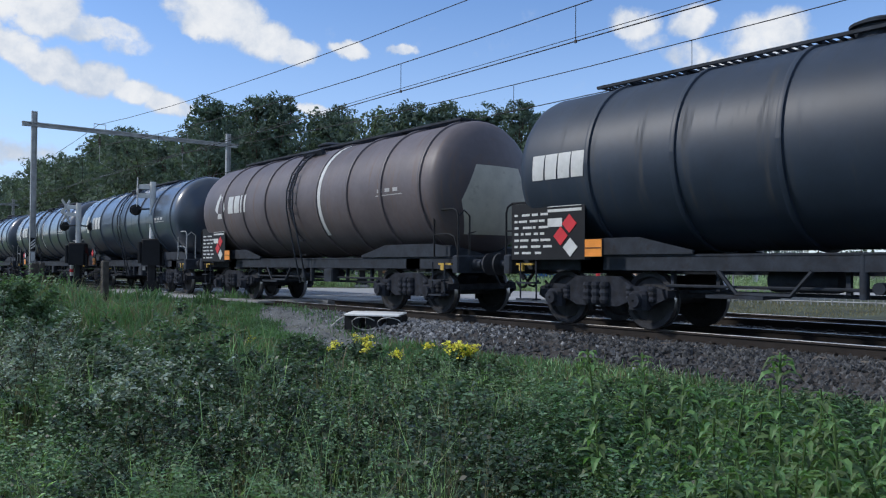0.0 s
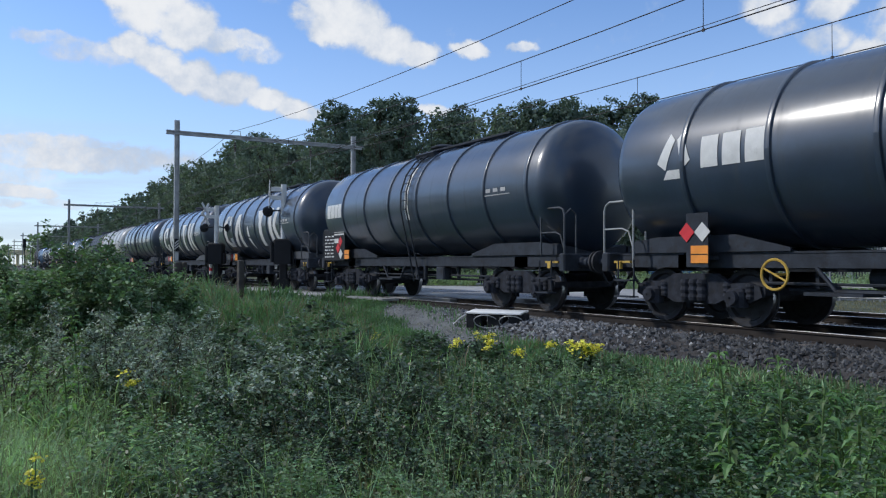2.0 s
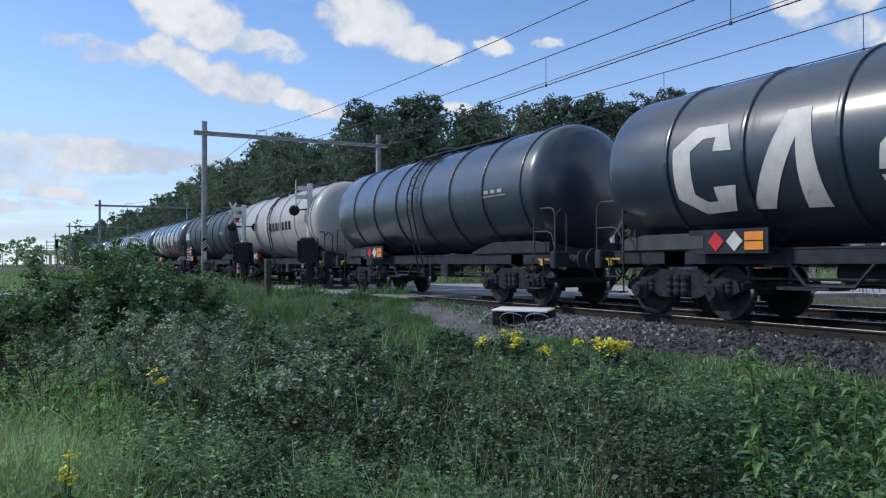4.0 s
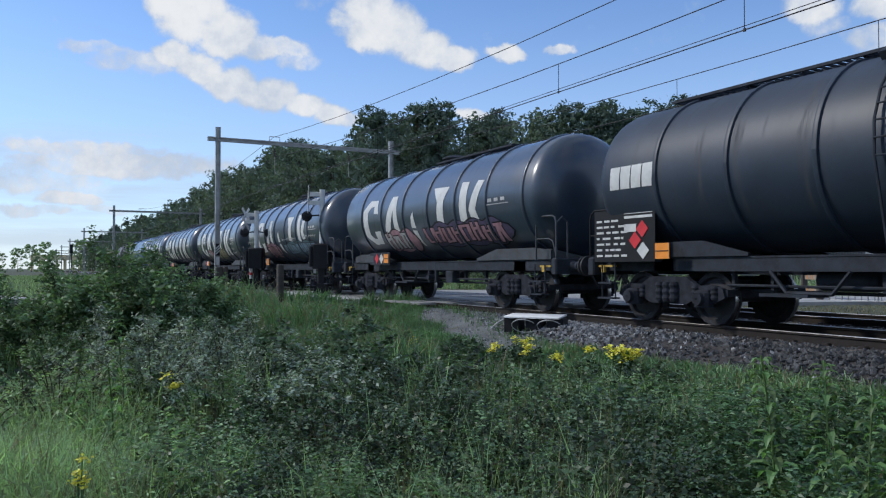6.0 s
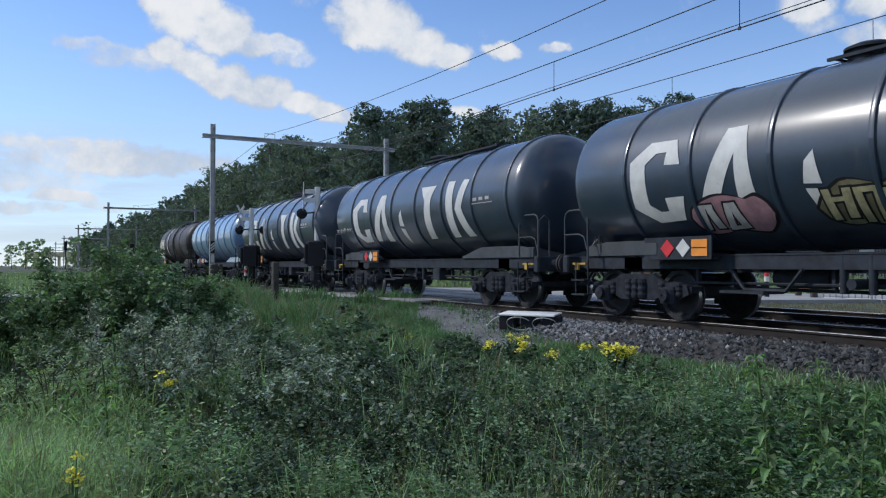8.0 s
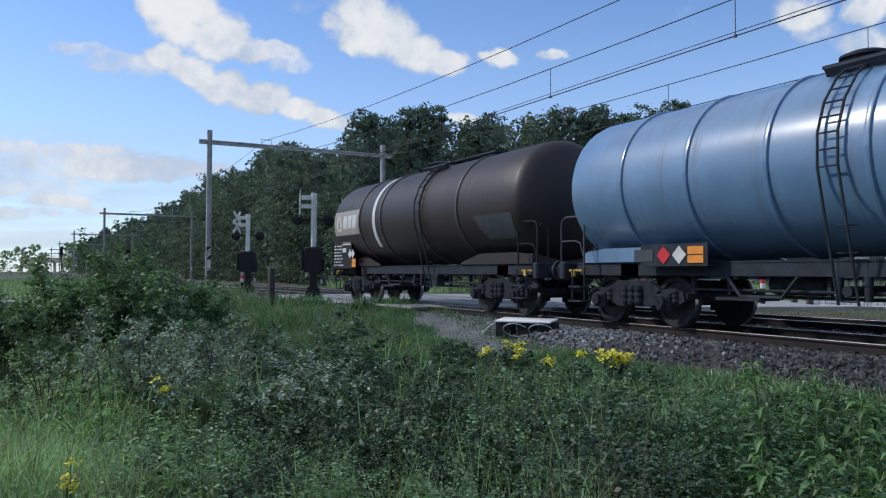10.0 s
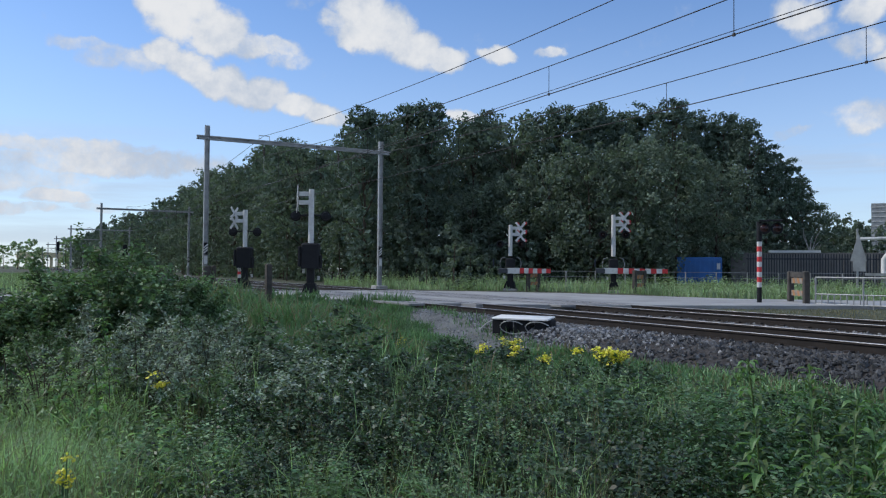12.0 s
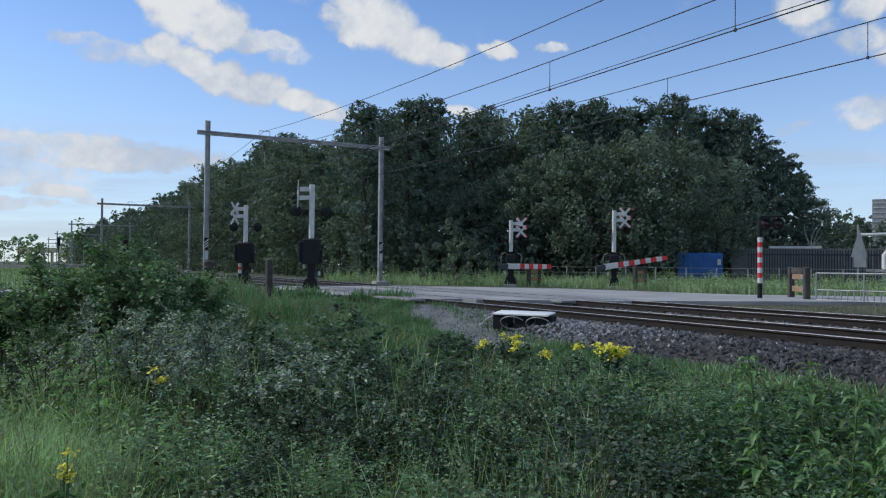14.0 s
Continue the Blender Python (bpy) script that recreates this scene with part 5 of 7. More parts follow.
def chicane(x, y, turn, half, n):
    gate = thing("chicane_fence", "dark wooden posts with orange-striped boards beside the path", "chicane fence", pose(x, y, -0.12, 0, 0, turn), "chicane fences")
    for dx in (-half, half):
        part("post", Shape().box((dx, 0, 0.56), (0.20, 0.20, 1.24), bev=0.03), M["old_wood"], gate)
    wd = 2 * half - 0.18
    for z in (0.42, 0.85):
        b = part("board", Shape().box((0, -0.02, z), (wd, 0.04, 0.19), bev=0.005), M["dirty_board"], gate, "dirty white board with orange stripes")
        for i in range(n):
            c = -wd / 2 + (i + 0.35) * wd / n
            part("board_stripe", Shape().prism([(c - 0.13, z - 0.092), (c + 0.09, z - 0.092), (c + 0.23, z + 0.092), (c + 0.01, z + 0.092)], -0.046, 0.006), M["faded_orange"], b, "faded orange stripe")
    part("top_board", Shape().box((0, 0, 1.06), (wd, 0.06, 0.20), bev=0.005), M["old_wood"], gate)


chicane(23.75, 17.9, 53, 0.89, 3)
chicane(27.95, 30.3, 12, 0.40, 2)
chicane(24.75, 35.1, 12, 0.40, 2)
railing = thing("path_railing", "low grey steel railing with upright bars", "railing", pose(23.3, 16.9, -0.14, 0, 0, -78))
for z in (0.12, 1.0):
    part("rail_bar", Shape().tube((0, 0, z), (9, 0, z), 0.025, 8), M["galvanised"], railing)
bar_me = mesh_of("upright", Shape().tube((0, 0, 0.0), (0, 0, 0.45), 0.022, 6), M["galvanised"])
post_me = mesh_of("railing_post", Shape().tube((0, 0, 0.0), (0, 0, 1.0), 0.03, 8), M["galvanised"])
part("rail_bar", Shape().tube((0, 0, 0.45), (9, 0, 0.45), 0.02, 8), M["galvanised"], railing)
for i in range(46):
    part("upright", bar_me, None, railing, at=pose(i * 0.2, 0, 0))
for i in range(7):
    part("railing_post", post_me, None, railing, at=pose(i * 1.5, 0, 0))

# cable joint box on the shoulder of the track
joint = thing("cable_joint_box", "low trackside box with a white lid and looped grey cables", "track box", pose(9.62, 14.0, -0.36, 0, 0, -56))
part("lid", Shape().box((0, 0, 0.345), (1.26, 0.50, 0.035), Matrix.Rotation(radians(5), 3, "X"), 0.012), M["white_plastic"], joint, "white plastic lid")
for dx in (-0.48, 0.02, 0.50):
    part("housing", Shape().box((dx, 0, 0.16), (0.36 if dx else 0.16, 0.34, 0.33), bev=0.02), M["black_paint"] if dx else M["old_wood"], joint, "dark housing")
for c in (-0.12, 0.46):
    pts = [(c + 0.28 * math.cos(a), -0.34 - 0.08 * math.sin(a), 0.15 + 0.14 * math.sin(a)) for a in np.linspace(0.5, 5.6, 16)]
    part("cable", Shape().path(pts, 0.011, 6), M["galvanised"], joint, "looped grey cable")
part("cable", Shape().path([(-0.6, -0.1, 0.3), (-0.78, -0.2, 0.2), (-0.9, -0.3, 0.06)], 0.02), M["galvanised"], joint, "trailing grey cable")
part("cable", Shape().path([(0.3, -0.36, 0.0), (0.8, -0.42, 0.02), (1.4, -0.2, 0.06), (1.7, 0.1, 0.10)], 0.018), M["frame_grey"], joint, "trailing grey cable")

# ---- yard beyond the crossing ----
box = thing("shipping_container", "bright blue steel container behind the yard fence", "container", pose(41.6, 39.2, -0.15, 0, 0, -46))
part("shell", Shape().box((0, 0, 1.12), (2.9, 2.2, 2.1), bev=0.04), M["container_blue"], box)
for i in range(9):
    part("corrugation", Shape().box((-1.26 + i * 0.315, -1.11, 1.12), (0.14, 0.05, 1.85), bev=0.01), M["container_blue"], box)
part("door", Shape().box((1.46, 0, 1.12), (0.05, 2.0, 1.9), bev=0.01), M["container_blue"], box)
part("label_plate", Shape().box((1.25, -1.15, 1.55), (0.22, 0.02, 0.4)), M["white_paint"], box)
fence = thing("yard_fence", "dark steel palisade fence round the yard", "fence", pose(40.2, 33.6, -0.15, 0, 0, -50))
for z in (0.4, 2.0):
    part("fence_rail", Shape().box((6.5, 0, z), (13.6, 0.05, 0.07)), M["frame_dark"], fence)
pal = mesh_of("fence_pale", Shape().box((0, 0, 1.15), (0.06, 0.03, 2.3)), M["frame_dark"], 0)
for i in range(90):
    part("fence_pale", pal, None, fence, at=pose(-0.2 + i * 0.15, -0.04, 0))
shed = thing("yard_shed", "long grey corrugated shed wall with pale roof edge", "shed", pose(48.2, 34.2, -0.15, 0, 0, -50))
part("wall", Shape().box((-1.2, 0, 1.25), (9.6, 3, 2.5)), M["shed_grey"], shed)
part("roof_edge", Shape().box((-2.0, 0, 2.58), (3.2, 3.2, 0.16)), M["white_paint"], shed)
for i in range(24):
    part("rib", Shape().box((-5.8 + i * 0.4, -1.53, 1.2), (0.10, 0.06, 2.4)), M["shed_grey"], shed)
silo = thing("office_block", "pale grey clad building with horizontal panels", "building", pose(104.2, 61.5, -0.2, 0, 0, -58))
part("wall", Shape().box((0, 0, 5.2), (9, 8, 10.4)), M["galvanised"], silo)
for i in range(16):
    part("cladding_rib", Shape().box((0, -4.03, 0.6 + i * 0.62), (9.05, 0.10, 0.08)), M["white_paint"], silo)
sign = thing("triangle_sign", "triangular road sign on a grey pole, seen from behind", "road sign", pose(36.4, 24.1, -0.15, 0, 0, -56))
part("sign_pole", Shape().tube((0, 0, 0), (0, 0, 3.35), 0.05, 10), M["galvanised"], sign)
part("board", Shape().prism([(-0.32, 1.75), (0.42, 1.75), (0.05, 3.15)], -0.1, -0.07), M["galvanised"], sign, "grey back of a triangular board")
part("lower_board", Shape().box((0.08, -0.09, 1.5), (0.55, 0.03, 0.5)), M["galvanised"], sign)
digger = thing("pipe_frame", "white-grey pipework frame in the yard", "pipework", pose(40.5, 25.3, -0.15, 0, 0, -57))
part("arch", Shape().path([(0, 0, 0), (0, 0, 1.9), (0.4, 0, 2.5), (1.2, 0, 2.8), (2.2, 0, 2.5), (2.6, 0, 1.6), (2.6, 0, 0)], 0.16, 10), M["white_paint"], digger)
part("brace", Shape().path([(-1.2, 0, 3.0), (0.5, 0, 3.05), (2.6, 0, 1.3)], 0.09, 8), M["white_paint"], digger)
part("deck", Shape().box((0.9, 0, 1.1), (3.6, 1.2, 0.14)), M["galvanised"], digger)
mesh_fence = thing("field_fence", "thin wire fence on pale posts along the meadow", "fence", pose(0, 0, 0))
for i in range(15):
    u = i / 14
    part("fence_post", Shape().tube((27 + 20 * u, 41 - 15 * u, -0.15), (27 + 20 * u, 41 - 15 * u, 1.0), 0.035, 8), M["concrete"], mesh_fence)
for z in (0.3, 0.65, 0.98):
    part("fence_wire", Shape().tube((27, 41, z), (47, 26, z), 0.012, 5), M["galvanised"], mesh_fence)

# ---- distance to the left: a low pale viaduct, signals on the line ----
via = thing("viaduct", "low pale concrete viaduct far across the fields", "viaduct", pose(22, 620, -0.2, 0, 0, 4))
part("deck", Shape().box((0, 0, 8.6), (44, 10, 2.6), bev=0.2), M["sun_toned_concrete"], via)
for i in range(9):
    part("pier", Shape().box((-20.8 + i * 5.2, 0, 3.7), (1.2, 8, 7.4)), M["sun_toned_concrete"], via)
part("parapet", Shape().box((0, -5.1, 10.4), (44, 0.3, 1.0)), M["sun_toned_concrete"], via)
for sx, sy, h in ((8.0, 190.0, 5.6), (13.4, 118.0, 3.4)):
    g = thing("line_signal", "black railway signal head on a dark post", "railway signal", pose(sx, sy, -0.2), "line signals")
    part("post", Shape().tube((0, 0, 0), (0, 0, h), 0.09, 8), M["frame_dark"], g)
    part("head", Shape().box((0, -0.1, h), (0.6, 0.3, 1.9), bev=0.1), M["black_paint"], g)


# ---- trees ----
def tree_meshes(kind, seed, height, n_clump, n_leaf, leaf, mat=None):
    """Trunk with limbs, and a crown of many small leaf cards gathered in clumps."""
    rng = np.random.default_rng(seed)
    s = Shape()
    lean = rng.uniform(-0.03, 0.03, 2) * height
    knots = [Vector((lean[0] * u * u, lean[1] * u * u, height * 0.92 * u)) for u in np.linspace(0, 1, 8)]
    r0 = height * 0.014
    for i in range(7):
        s.tube(knots[i], knots[i + 1], r0 * (1 - i / 7.5), 8, r0 * (1 - (i + 1) / 7.5))
    centres, sizes, hearts = [], [], []
    for i in range(n_clump):
        if kind == "pine":
            u = 0.06 + 0.94 * rng.random() ** 0.75
            reach = height * (0.185 * math.sin(math.pi * min(1, (1.04 - u) * 0.96)) + 0.035)
        else:
            u = 0.03 + 0.94 * rng.random() ** 0.85
            reach = height * 0.36 * math.sqrt(max(0.02, 1 - ((u - 0.46) / 0.56) ** 2))
        a = rng.uniform(0, math.tau)
        d = reach * (rng.uniform(0.25, 1.0) ** 0.6) * rng.uniform(0.8, 1.12)
        c = np.array([math.cos(a) * d + lean[0] * u * u, math.sin(a) * d + lean[1] * u * u, height * u])
        centres.append(c)
        hearts.append(np.array([lean[0] * u * u, lean[1] * u * u, height * u * 0.97]) * 0.55 + c * 0.45)
        sizes.append(rng.uniform(0.55, 1.15) * (height / 15) * (0.64 if kind == "pine" else 1.12) * (1.0 if u < 0.85 else 0.8))
        if i % 6 == 0:
            p = knots[min(6, int(u * 7 * 0.85))]
            s.tube(p, Vector(c), r0 * 0.28, 5, r0 * 0.08)
    P, G = [], []
    for c, z in zip(centres, sizes):
        g = unit(rng.normal(size=(n_leaf, 3)) + np.array([0, 0, 0.35]))
        e = g * rng.uniform(0.55, 1.10, n_leaf)[:, None] * z
        e[:, 2] *= 0.62 if kind == "pine" else 0.8
        if kind == "pine":
            tuft = rng.random(n_leaf) < 0.22
            e[tuft] *= 1.6
            g = np.where(tuft[:, None], unit(rng.normal(size=(n_leaf, 3)) * np.array([1, 1, 0.5])), g)
        P.append(c + e)
        G.append(g)
    P, G = np.concatenate(P), np.concatenate(G)
    q = shell_quads(rng, P, G, leaf, 0.34 if kind == "pine" else 0.72, 0.6)
    # foliage deep in the crown
    H = np.array(hearts)[rng.integers(0, n_clump, n_clump * 5)] + rng.normal(0, 0.035 * height, (n_clump * 5, 3)) * np.array([1, 1, 0.8])
    H[:, 2] = np.minimum(H[:, 2], height * 0.93)
    q = np.concatenate([q, shell_quads(rng, H, rng.normal(size=H.shape), height * (0.036 if n_clump > 100 else 0.054), 0.7, 0.2)])
    return mesh_of("trunk", s, M["bark"]), quads_mesh("crown", q, M[mat or kind])


def build_tree(meshes, x, y, scale, turn, name, label, group):
    t = thing(name, label, "tree" if name != "bush" else "bush", pose(x, y, -0.2, 0, 0, turn), group)
    for nm, me in zip(("trunk", "crown"), meshes):
        part(nm, me, None, t, at=Matrix.Diagonal((scale, scale, scale, 1)))
    return t


def plant_forest():
    pines = [tree_meshes("pine", 20 + i, 15.0, 185, 30, 0.34) for i in range(4)]
    oaks = [tree_meshes("oak", 30 + i, 14.0, 120, 46, 0.30) for i in range(3)]
    far_pines = [tree_meshes("pine", 40 + i, 15.0, 58, 20, 0.60) for i in range(2)]
    far_oaks = [tree_meshes("oak", 50 + i, 14.0, 54, 20, 0.56) for i in range(2)]
    bushes = [tree_meshes("oak", 60 + i, 4.0, 26, 18, 0.27) for i in range(3)]
    # far crowns in the lighter meadow colour, which paints them as sunlit
    sun_toned = [tree_meshes("oak", 70 + i, 9.0, 40, 22, 0.5, "meadow") for i in range(2)]
    rng = random.Random(8)
    PL, OL = "dark green Scots pine at the edge of the wood", "dense dark green broadleaf tree at the edge of the wood"

    def put(x, y, h, pine, far=False):
        src = (far_pines if far else pines) if pine else (far_oaks if far else oaks)
        build_tree(rng.choice(src), x, y, h / (15.0 if pine else 14.0), rng.uniform(0, 360), "pine_tree" if pine else "broadleaf_tree", PL if pine else OL, "trees of the wood")

    # front of the wood beyond the crossing: azimuth, range, height, pine?
    for az, r, pine in ((22.9, 58, 1), (24.6, 64, 1), (26.0, 61, 1), (27.3, 60, 1), (29.0, 66, 0), (30.7, 63, 1), (32.0, 68, 1), (33.6, 63, 0), (35.2, 67, 1), (36.9, 66, 1), (38.4, 69, 0),
                        (39.5, 67, 1), (41.0, 70, 1), (42.6, 68, 1), (44.8, 66, 1), (46.6, 69, 1), (48.2, 67, 1), (49.8, 66, 1), (51.0, 68, 1), (52.2, 70, 1), (53.2, 72, 1), (54.0, 73, 0)):
        h = 1.1 + r * math.tan(radians(float(np.interp(az, [22, 22.8, 24.5, 27.2, 29.0, 31.1, 32, 35, 37, 39.3, 41, 42.5, 44.8, 46.7, 48.6, 50.0, 51.1, 52.5, 53.5, 54.2],
                                                       [11.0, 12.0, 11.5, 12.5, 11.4, 11.1, 11.7, 11.5, 12.2, 12.1, 11.5, 11.9, 12.2, 11.3, 11.0, 10.5, 8.6, 7.6, 6.0, 4.4]))))
        put(r * math.sin(radians(az)), r * math.cos(radians(az)), h * 0.975, pine)
    # a group of round broadleaf trees before the pines
    for az, r, h in ((33.6, 58.5, 8.6), (36.4, 57.5, 9.6), (39.3, 56, 10.4), (42.3, 56, 10.9), (45.2, 57.5, 10.2), (47.8, 59.5, 9.2), (30.6, 59, 7.6)):
        put(r * math.sin(radians(az)), r * math.cos(radians(az)), h, False)
    for k in range(22):
        az = 22.5 + 29.0 * (k + rng.uniform(-0.3, 0.3)) / 21
        r = rng.uniform(74, 84)
        put(r * math.sin(radians(az)), r * math.cos(radians(az)), rng.uniform(12.6, 14.6) * (0.72 if az > 49.5 else 1.0), k % 2 == 0, True)
    # along the line
    y = 61.0
    k = 0
    while y < 420:
        far = y > 135
        tall = float(np.interp(y, [61, 70, 80, 90, 116, 156], [13.6, 12.8, 14.6, 15.8, 15.4, 14.6]))
        put(25.0 + rng.uniform(-1.2, 2.0), y, tall * rng.uniform(0.93, 1.02), k % 3 != 0, far)
        put(31.5 + rng.uniform(-1.5, 1.5), y + 2.5, tall * rng.uniform(0.95, 1.05), k % 2 == 0, True)
        y += rng.uniform(3.8, 5.2) * (1.0 if not far else 2.0)
        k += 1
    # undergrowth at the foot of the wood
    for k in range(46):
        u = k / 45
        az, r = 24 + 30 * u, rng.uniform(54, 60) + 7 * u
        build_tree(rng.choice(bushes), r * math.sin(radians(az)), r * math.cos(radians(az)), rng.uniform(0.7, 1.25), rng.uniform(0, 360), "bush", "dark green undergrowth bush at the wood's foot", "undergrowth bushes")
    y = 52.0
    while y < 150:
        build_tree(rng.choice(bushes), 22.3 + rng.uniform(-0.6, 0.9), y, rng.uniform(0.7, 1.3), rng.uniform(0, 360), "bush", "dark green undergrowth bush at the wood's foot", "undergrowth bushes")
        y += rng.uniform(2.6, 4.2) * (1 if y < 120 else 1.6)
    # young bushes beside the far mast
    for az, r, sc in ((29.4, 46, 1.0), (30.6, 47, 0.75), (27.4, 49, 0.6), (31.9, 48, 0.55)):
        build_tree(bushes[0], r * math.sin(radians(az)), r * math.cos(radians(az)), sc, 40 * sc, "bush", "green bush on the meadow's edge", "undergrowth bushes")
    for k in range(9):
        az, r = 53.2 + 0.62 * k, 84 + 3 * (k % 3)
        build_tree(bushes[k % 3], r * math.sin(radians(az)), r * math.cos(radians(az)), rng.uniform(1.25, 1.6), rng.uniform(0, 360), "bush", "dark green hedge bush behind the yard", "undergrowth bushes")
    # the wood that closes the place on the near side of the line, behind and beside the camera
    for k in range(24):
        u = k / 23
        bx = np.interp(u, [0, 0.25, 0.5, 0.8, 1], [-9, -24, -30, -30, -14])
        by = np.interp(u, [0, 0.25, 0.5, 0.8, 1], [92, 52, 18, -22, -44])
        put(bx + rng.uniform(-2, 2), by + rng.uniform(-2, 2), rng.uniform(10.5, 13.5), k % 3 == 0, True)
    # far trees to the right, behind the yard, and across the fields
    for az, r, h in ((54.6, 118, 9.5), (55.8, 132, 10.0), (56.8, 125, 8.4), (57.9, 140, 10.5), (59.2, 135, 9.6), (60.6, 128, 10), (62.5, 140, 11), (65, 135, 10), (67.5, 138, 11)):
        put(r * math.sin(radians(az)), r * math.cos(radians(az)), h, False, True)
    for x, yy, h in ((0.5, 300, 9.6), (4.5, 305, 10.5), (-4.0, 330, 9.0), (8.5, 340, 8.5), (-9, 300, 7), (21.5, 430, 15.5), (24.5, 440, 15.5), (-16, 320, 8)):
        build_tree(rng.choice(sun_toned), x, yy, h / 9.0, rng.uniform(0, 360), "broadleaf_tree", "sunlit round tree far across the fields", "far trees")


plant_forest()
snag = Shape()
_r = random.Random(5)
snag.tube((0, 0, 0), (0.1, 0, 2.6), 0.06, 8, 0.035)
for _k in range(9):
    _a, _z = _r.uniform(-1.3, 1.3), _r.uniform(1.2, 2.6)
    _p = (0.05, 0, _z)
    _q = (0.05 + math.sin(_a) * 0.9, _r.uniform(-0.3, 0.3), _z + 0.9 * math.cos(_a) + 0.4)
    snag.tube(_p, _q, 0.028, 6, 0.016)
    snag.tube(_q, (_q[0] + math.sin(_a + 0.5) * 0.7, _q[1], _q[2] + 0.6), 0.016, 5, 0.006)
tagged(part("dead_tree", snag, M["concrete"], at=pose(48.5, 35.6, -0.15) @ Matrix.Diagonal((1.0, 1.0, 1.0, 1))), "bare pale branches of a dead small tree", "tree")


# ---- the wild verge before the camera ----
def field(x, y, f, ph):
    return 0.5 + 0.25 * np.sin(x * f + ph + 1.3 * np.sin(y * f * 0.7 + ph)) + 0.25 * np.sin(y * f * 1.1 - ph * 1.7 + 1.1 * np.sin(x * f * 0.8))


def polar_points(rng, n, az0, az1, r0, r1):
    az = np.radians(rng.uniform(az0, az1, n))
    r = np.exp(rng.uniform(np.log(r0), np.log(r1), n))
    return r * np.sin(az), r * np.cos(az), np.degrees(az), r


def on_verge(x, y):
    """True where plants grow: short of the road, off the path and the ballast."""
    edge = 26.6 - 0.62 * (x - 5.0)
    path = (y > 12.2) & (x > np.interp(y, PATH_Y, PATH_L))
    right = np.where(y > 14, np.interp(y, PATH_Y, PATH_L), 9.0)
    return (y < edge) & (x < right) & ~path


def thicket_domes():
    """Bushy heads of the thicket: centre, radius, height and what grows there."""
    rng = np.random.default_rng(77)
    out = []
    for k in range(1500):
        az, r = rng.uniform(-6, 72), math.exp(rng.uniform(math.log(3.3), math.log(20.0)))
        x, y = r * math.sin(radians(az)), r * math.cos(radians(az))
        if not bool(on_verge(np.array(x), np.array(y))) or x > 7.6:
            continue
        meadow = az < 9 - 0.25 * r + 6 * rng.random() and r < 10.5
        if meadow or (r > 11 and x < 3.4) or (r > 11.0 and rng.random() < 0.88):
            continue
        R = rng.uniform(0.28, 0.78)
        if any((x - a) ** 2 + (y - b) ** 2 < (0.74 * (R + c)) ** 2 for a, b, c, *_ in out):
            continue
        H = R * rng.uniform(0.85, 1.75) * (1 - 0.62 * float(smooth01((x - 5.0) / 2.0)))
        u = rng.random()
        right = float(smooth01((az - 46) / 10))
        kind = "weed" if u < 0.72 * right else "pale" if u > 0.955 and r > 6.5 else "young" if u > 0.72 else "bramble"
        out.append((x, y, R, H, kind))
    return out


def mound(x, y):
    """Height of the growth above the soil."""
    x, y = np.asarray(x, float), np.asarray(y, float)
    h = 0.06 + 0.22 * field(x, y, 1.25, 0.4)
    h = h * (1 - 0.75 * smooth01((x - 6.0) / 1.8))
    for cx, cy, rr, hh, *_ in BUSHES + DOMES:
        h = np.maximum(h, hh * np.sqrt(np.clip(1 - ((x - cx) ** 2 + (y - cy) ** 2) / rr ** 2, 0, 1)))
    return h


BUSHES = [(1.9, 10.6, 1.0, 0.95), (0.3, 11.6, 0.8, 0.9), (4.4, 9.6, 1.2, 0.70), (2.9, 6.3, 0.9, 0.72), (3.9, 7.2, 0.8, 0.62)]


DOMES = thicket_domes()


def grow(name, label, category, kind_mat, P, quads):
    me = quads_mesh(name, quads, M[kind_mat], quads.shape[1] == 3)
    return tagged(new(name, me), label, category, kind="stuff")


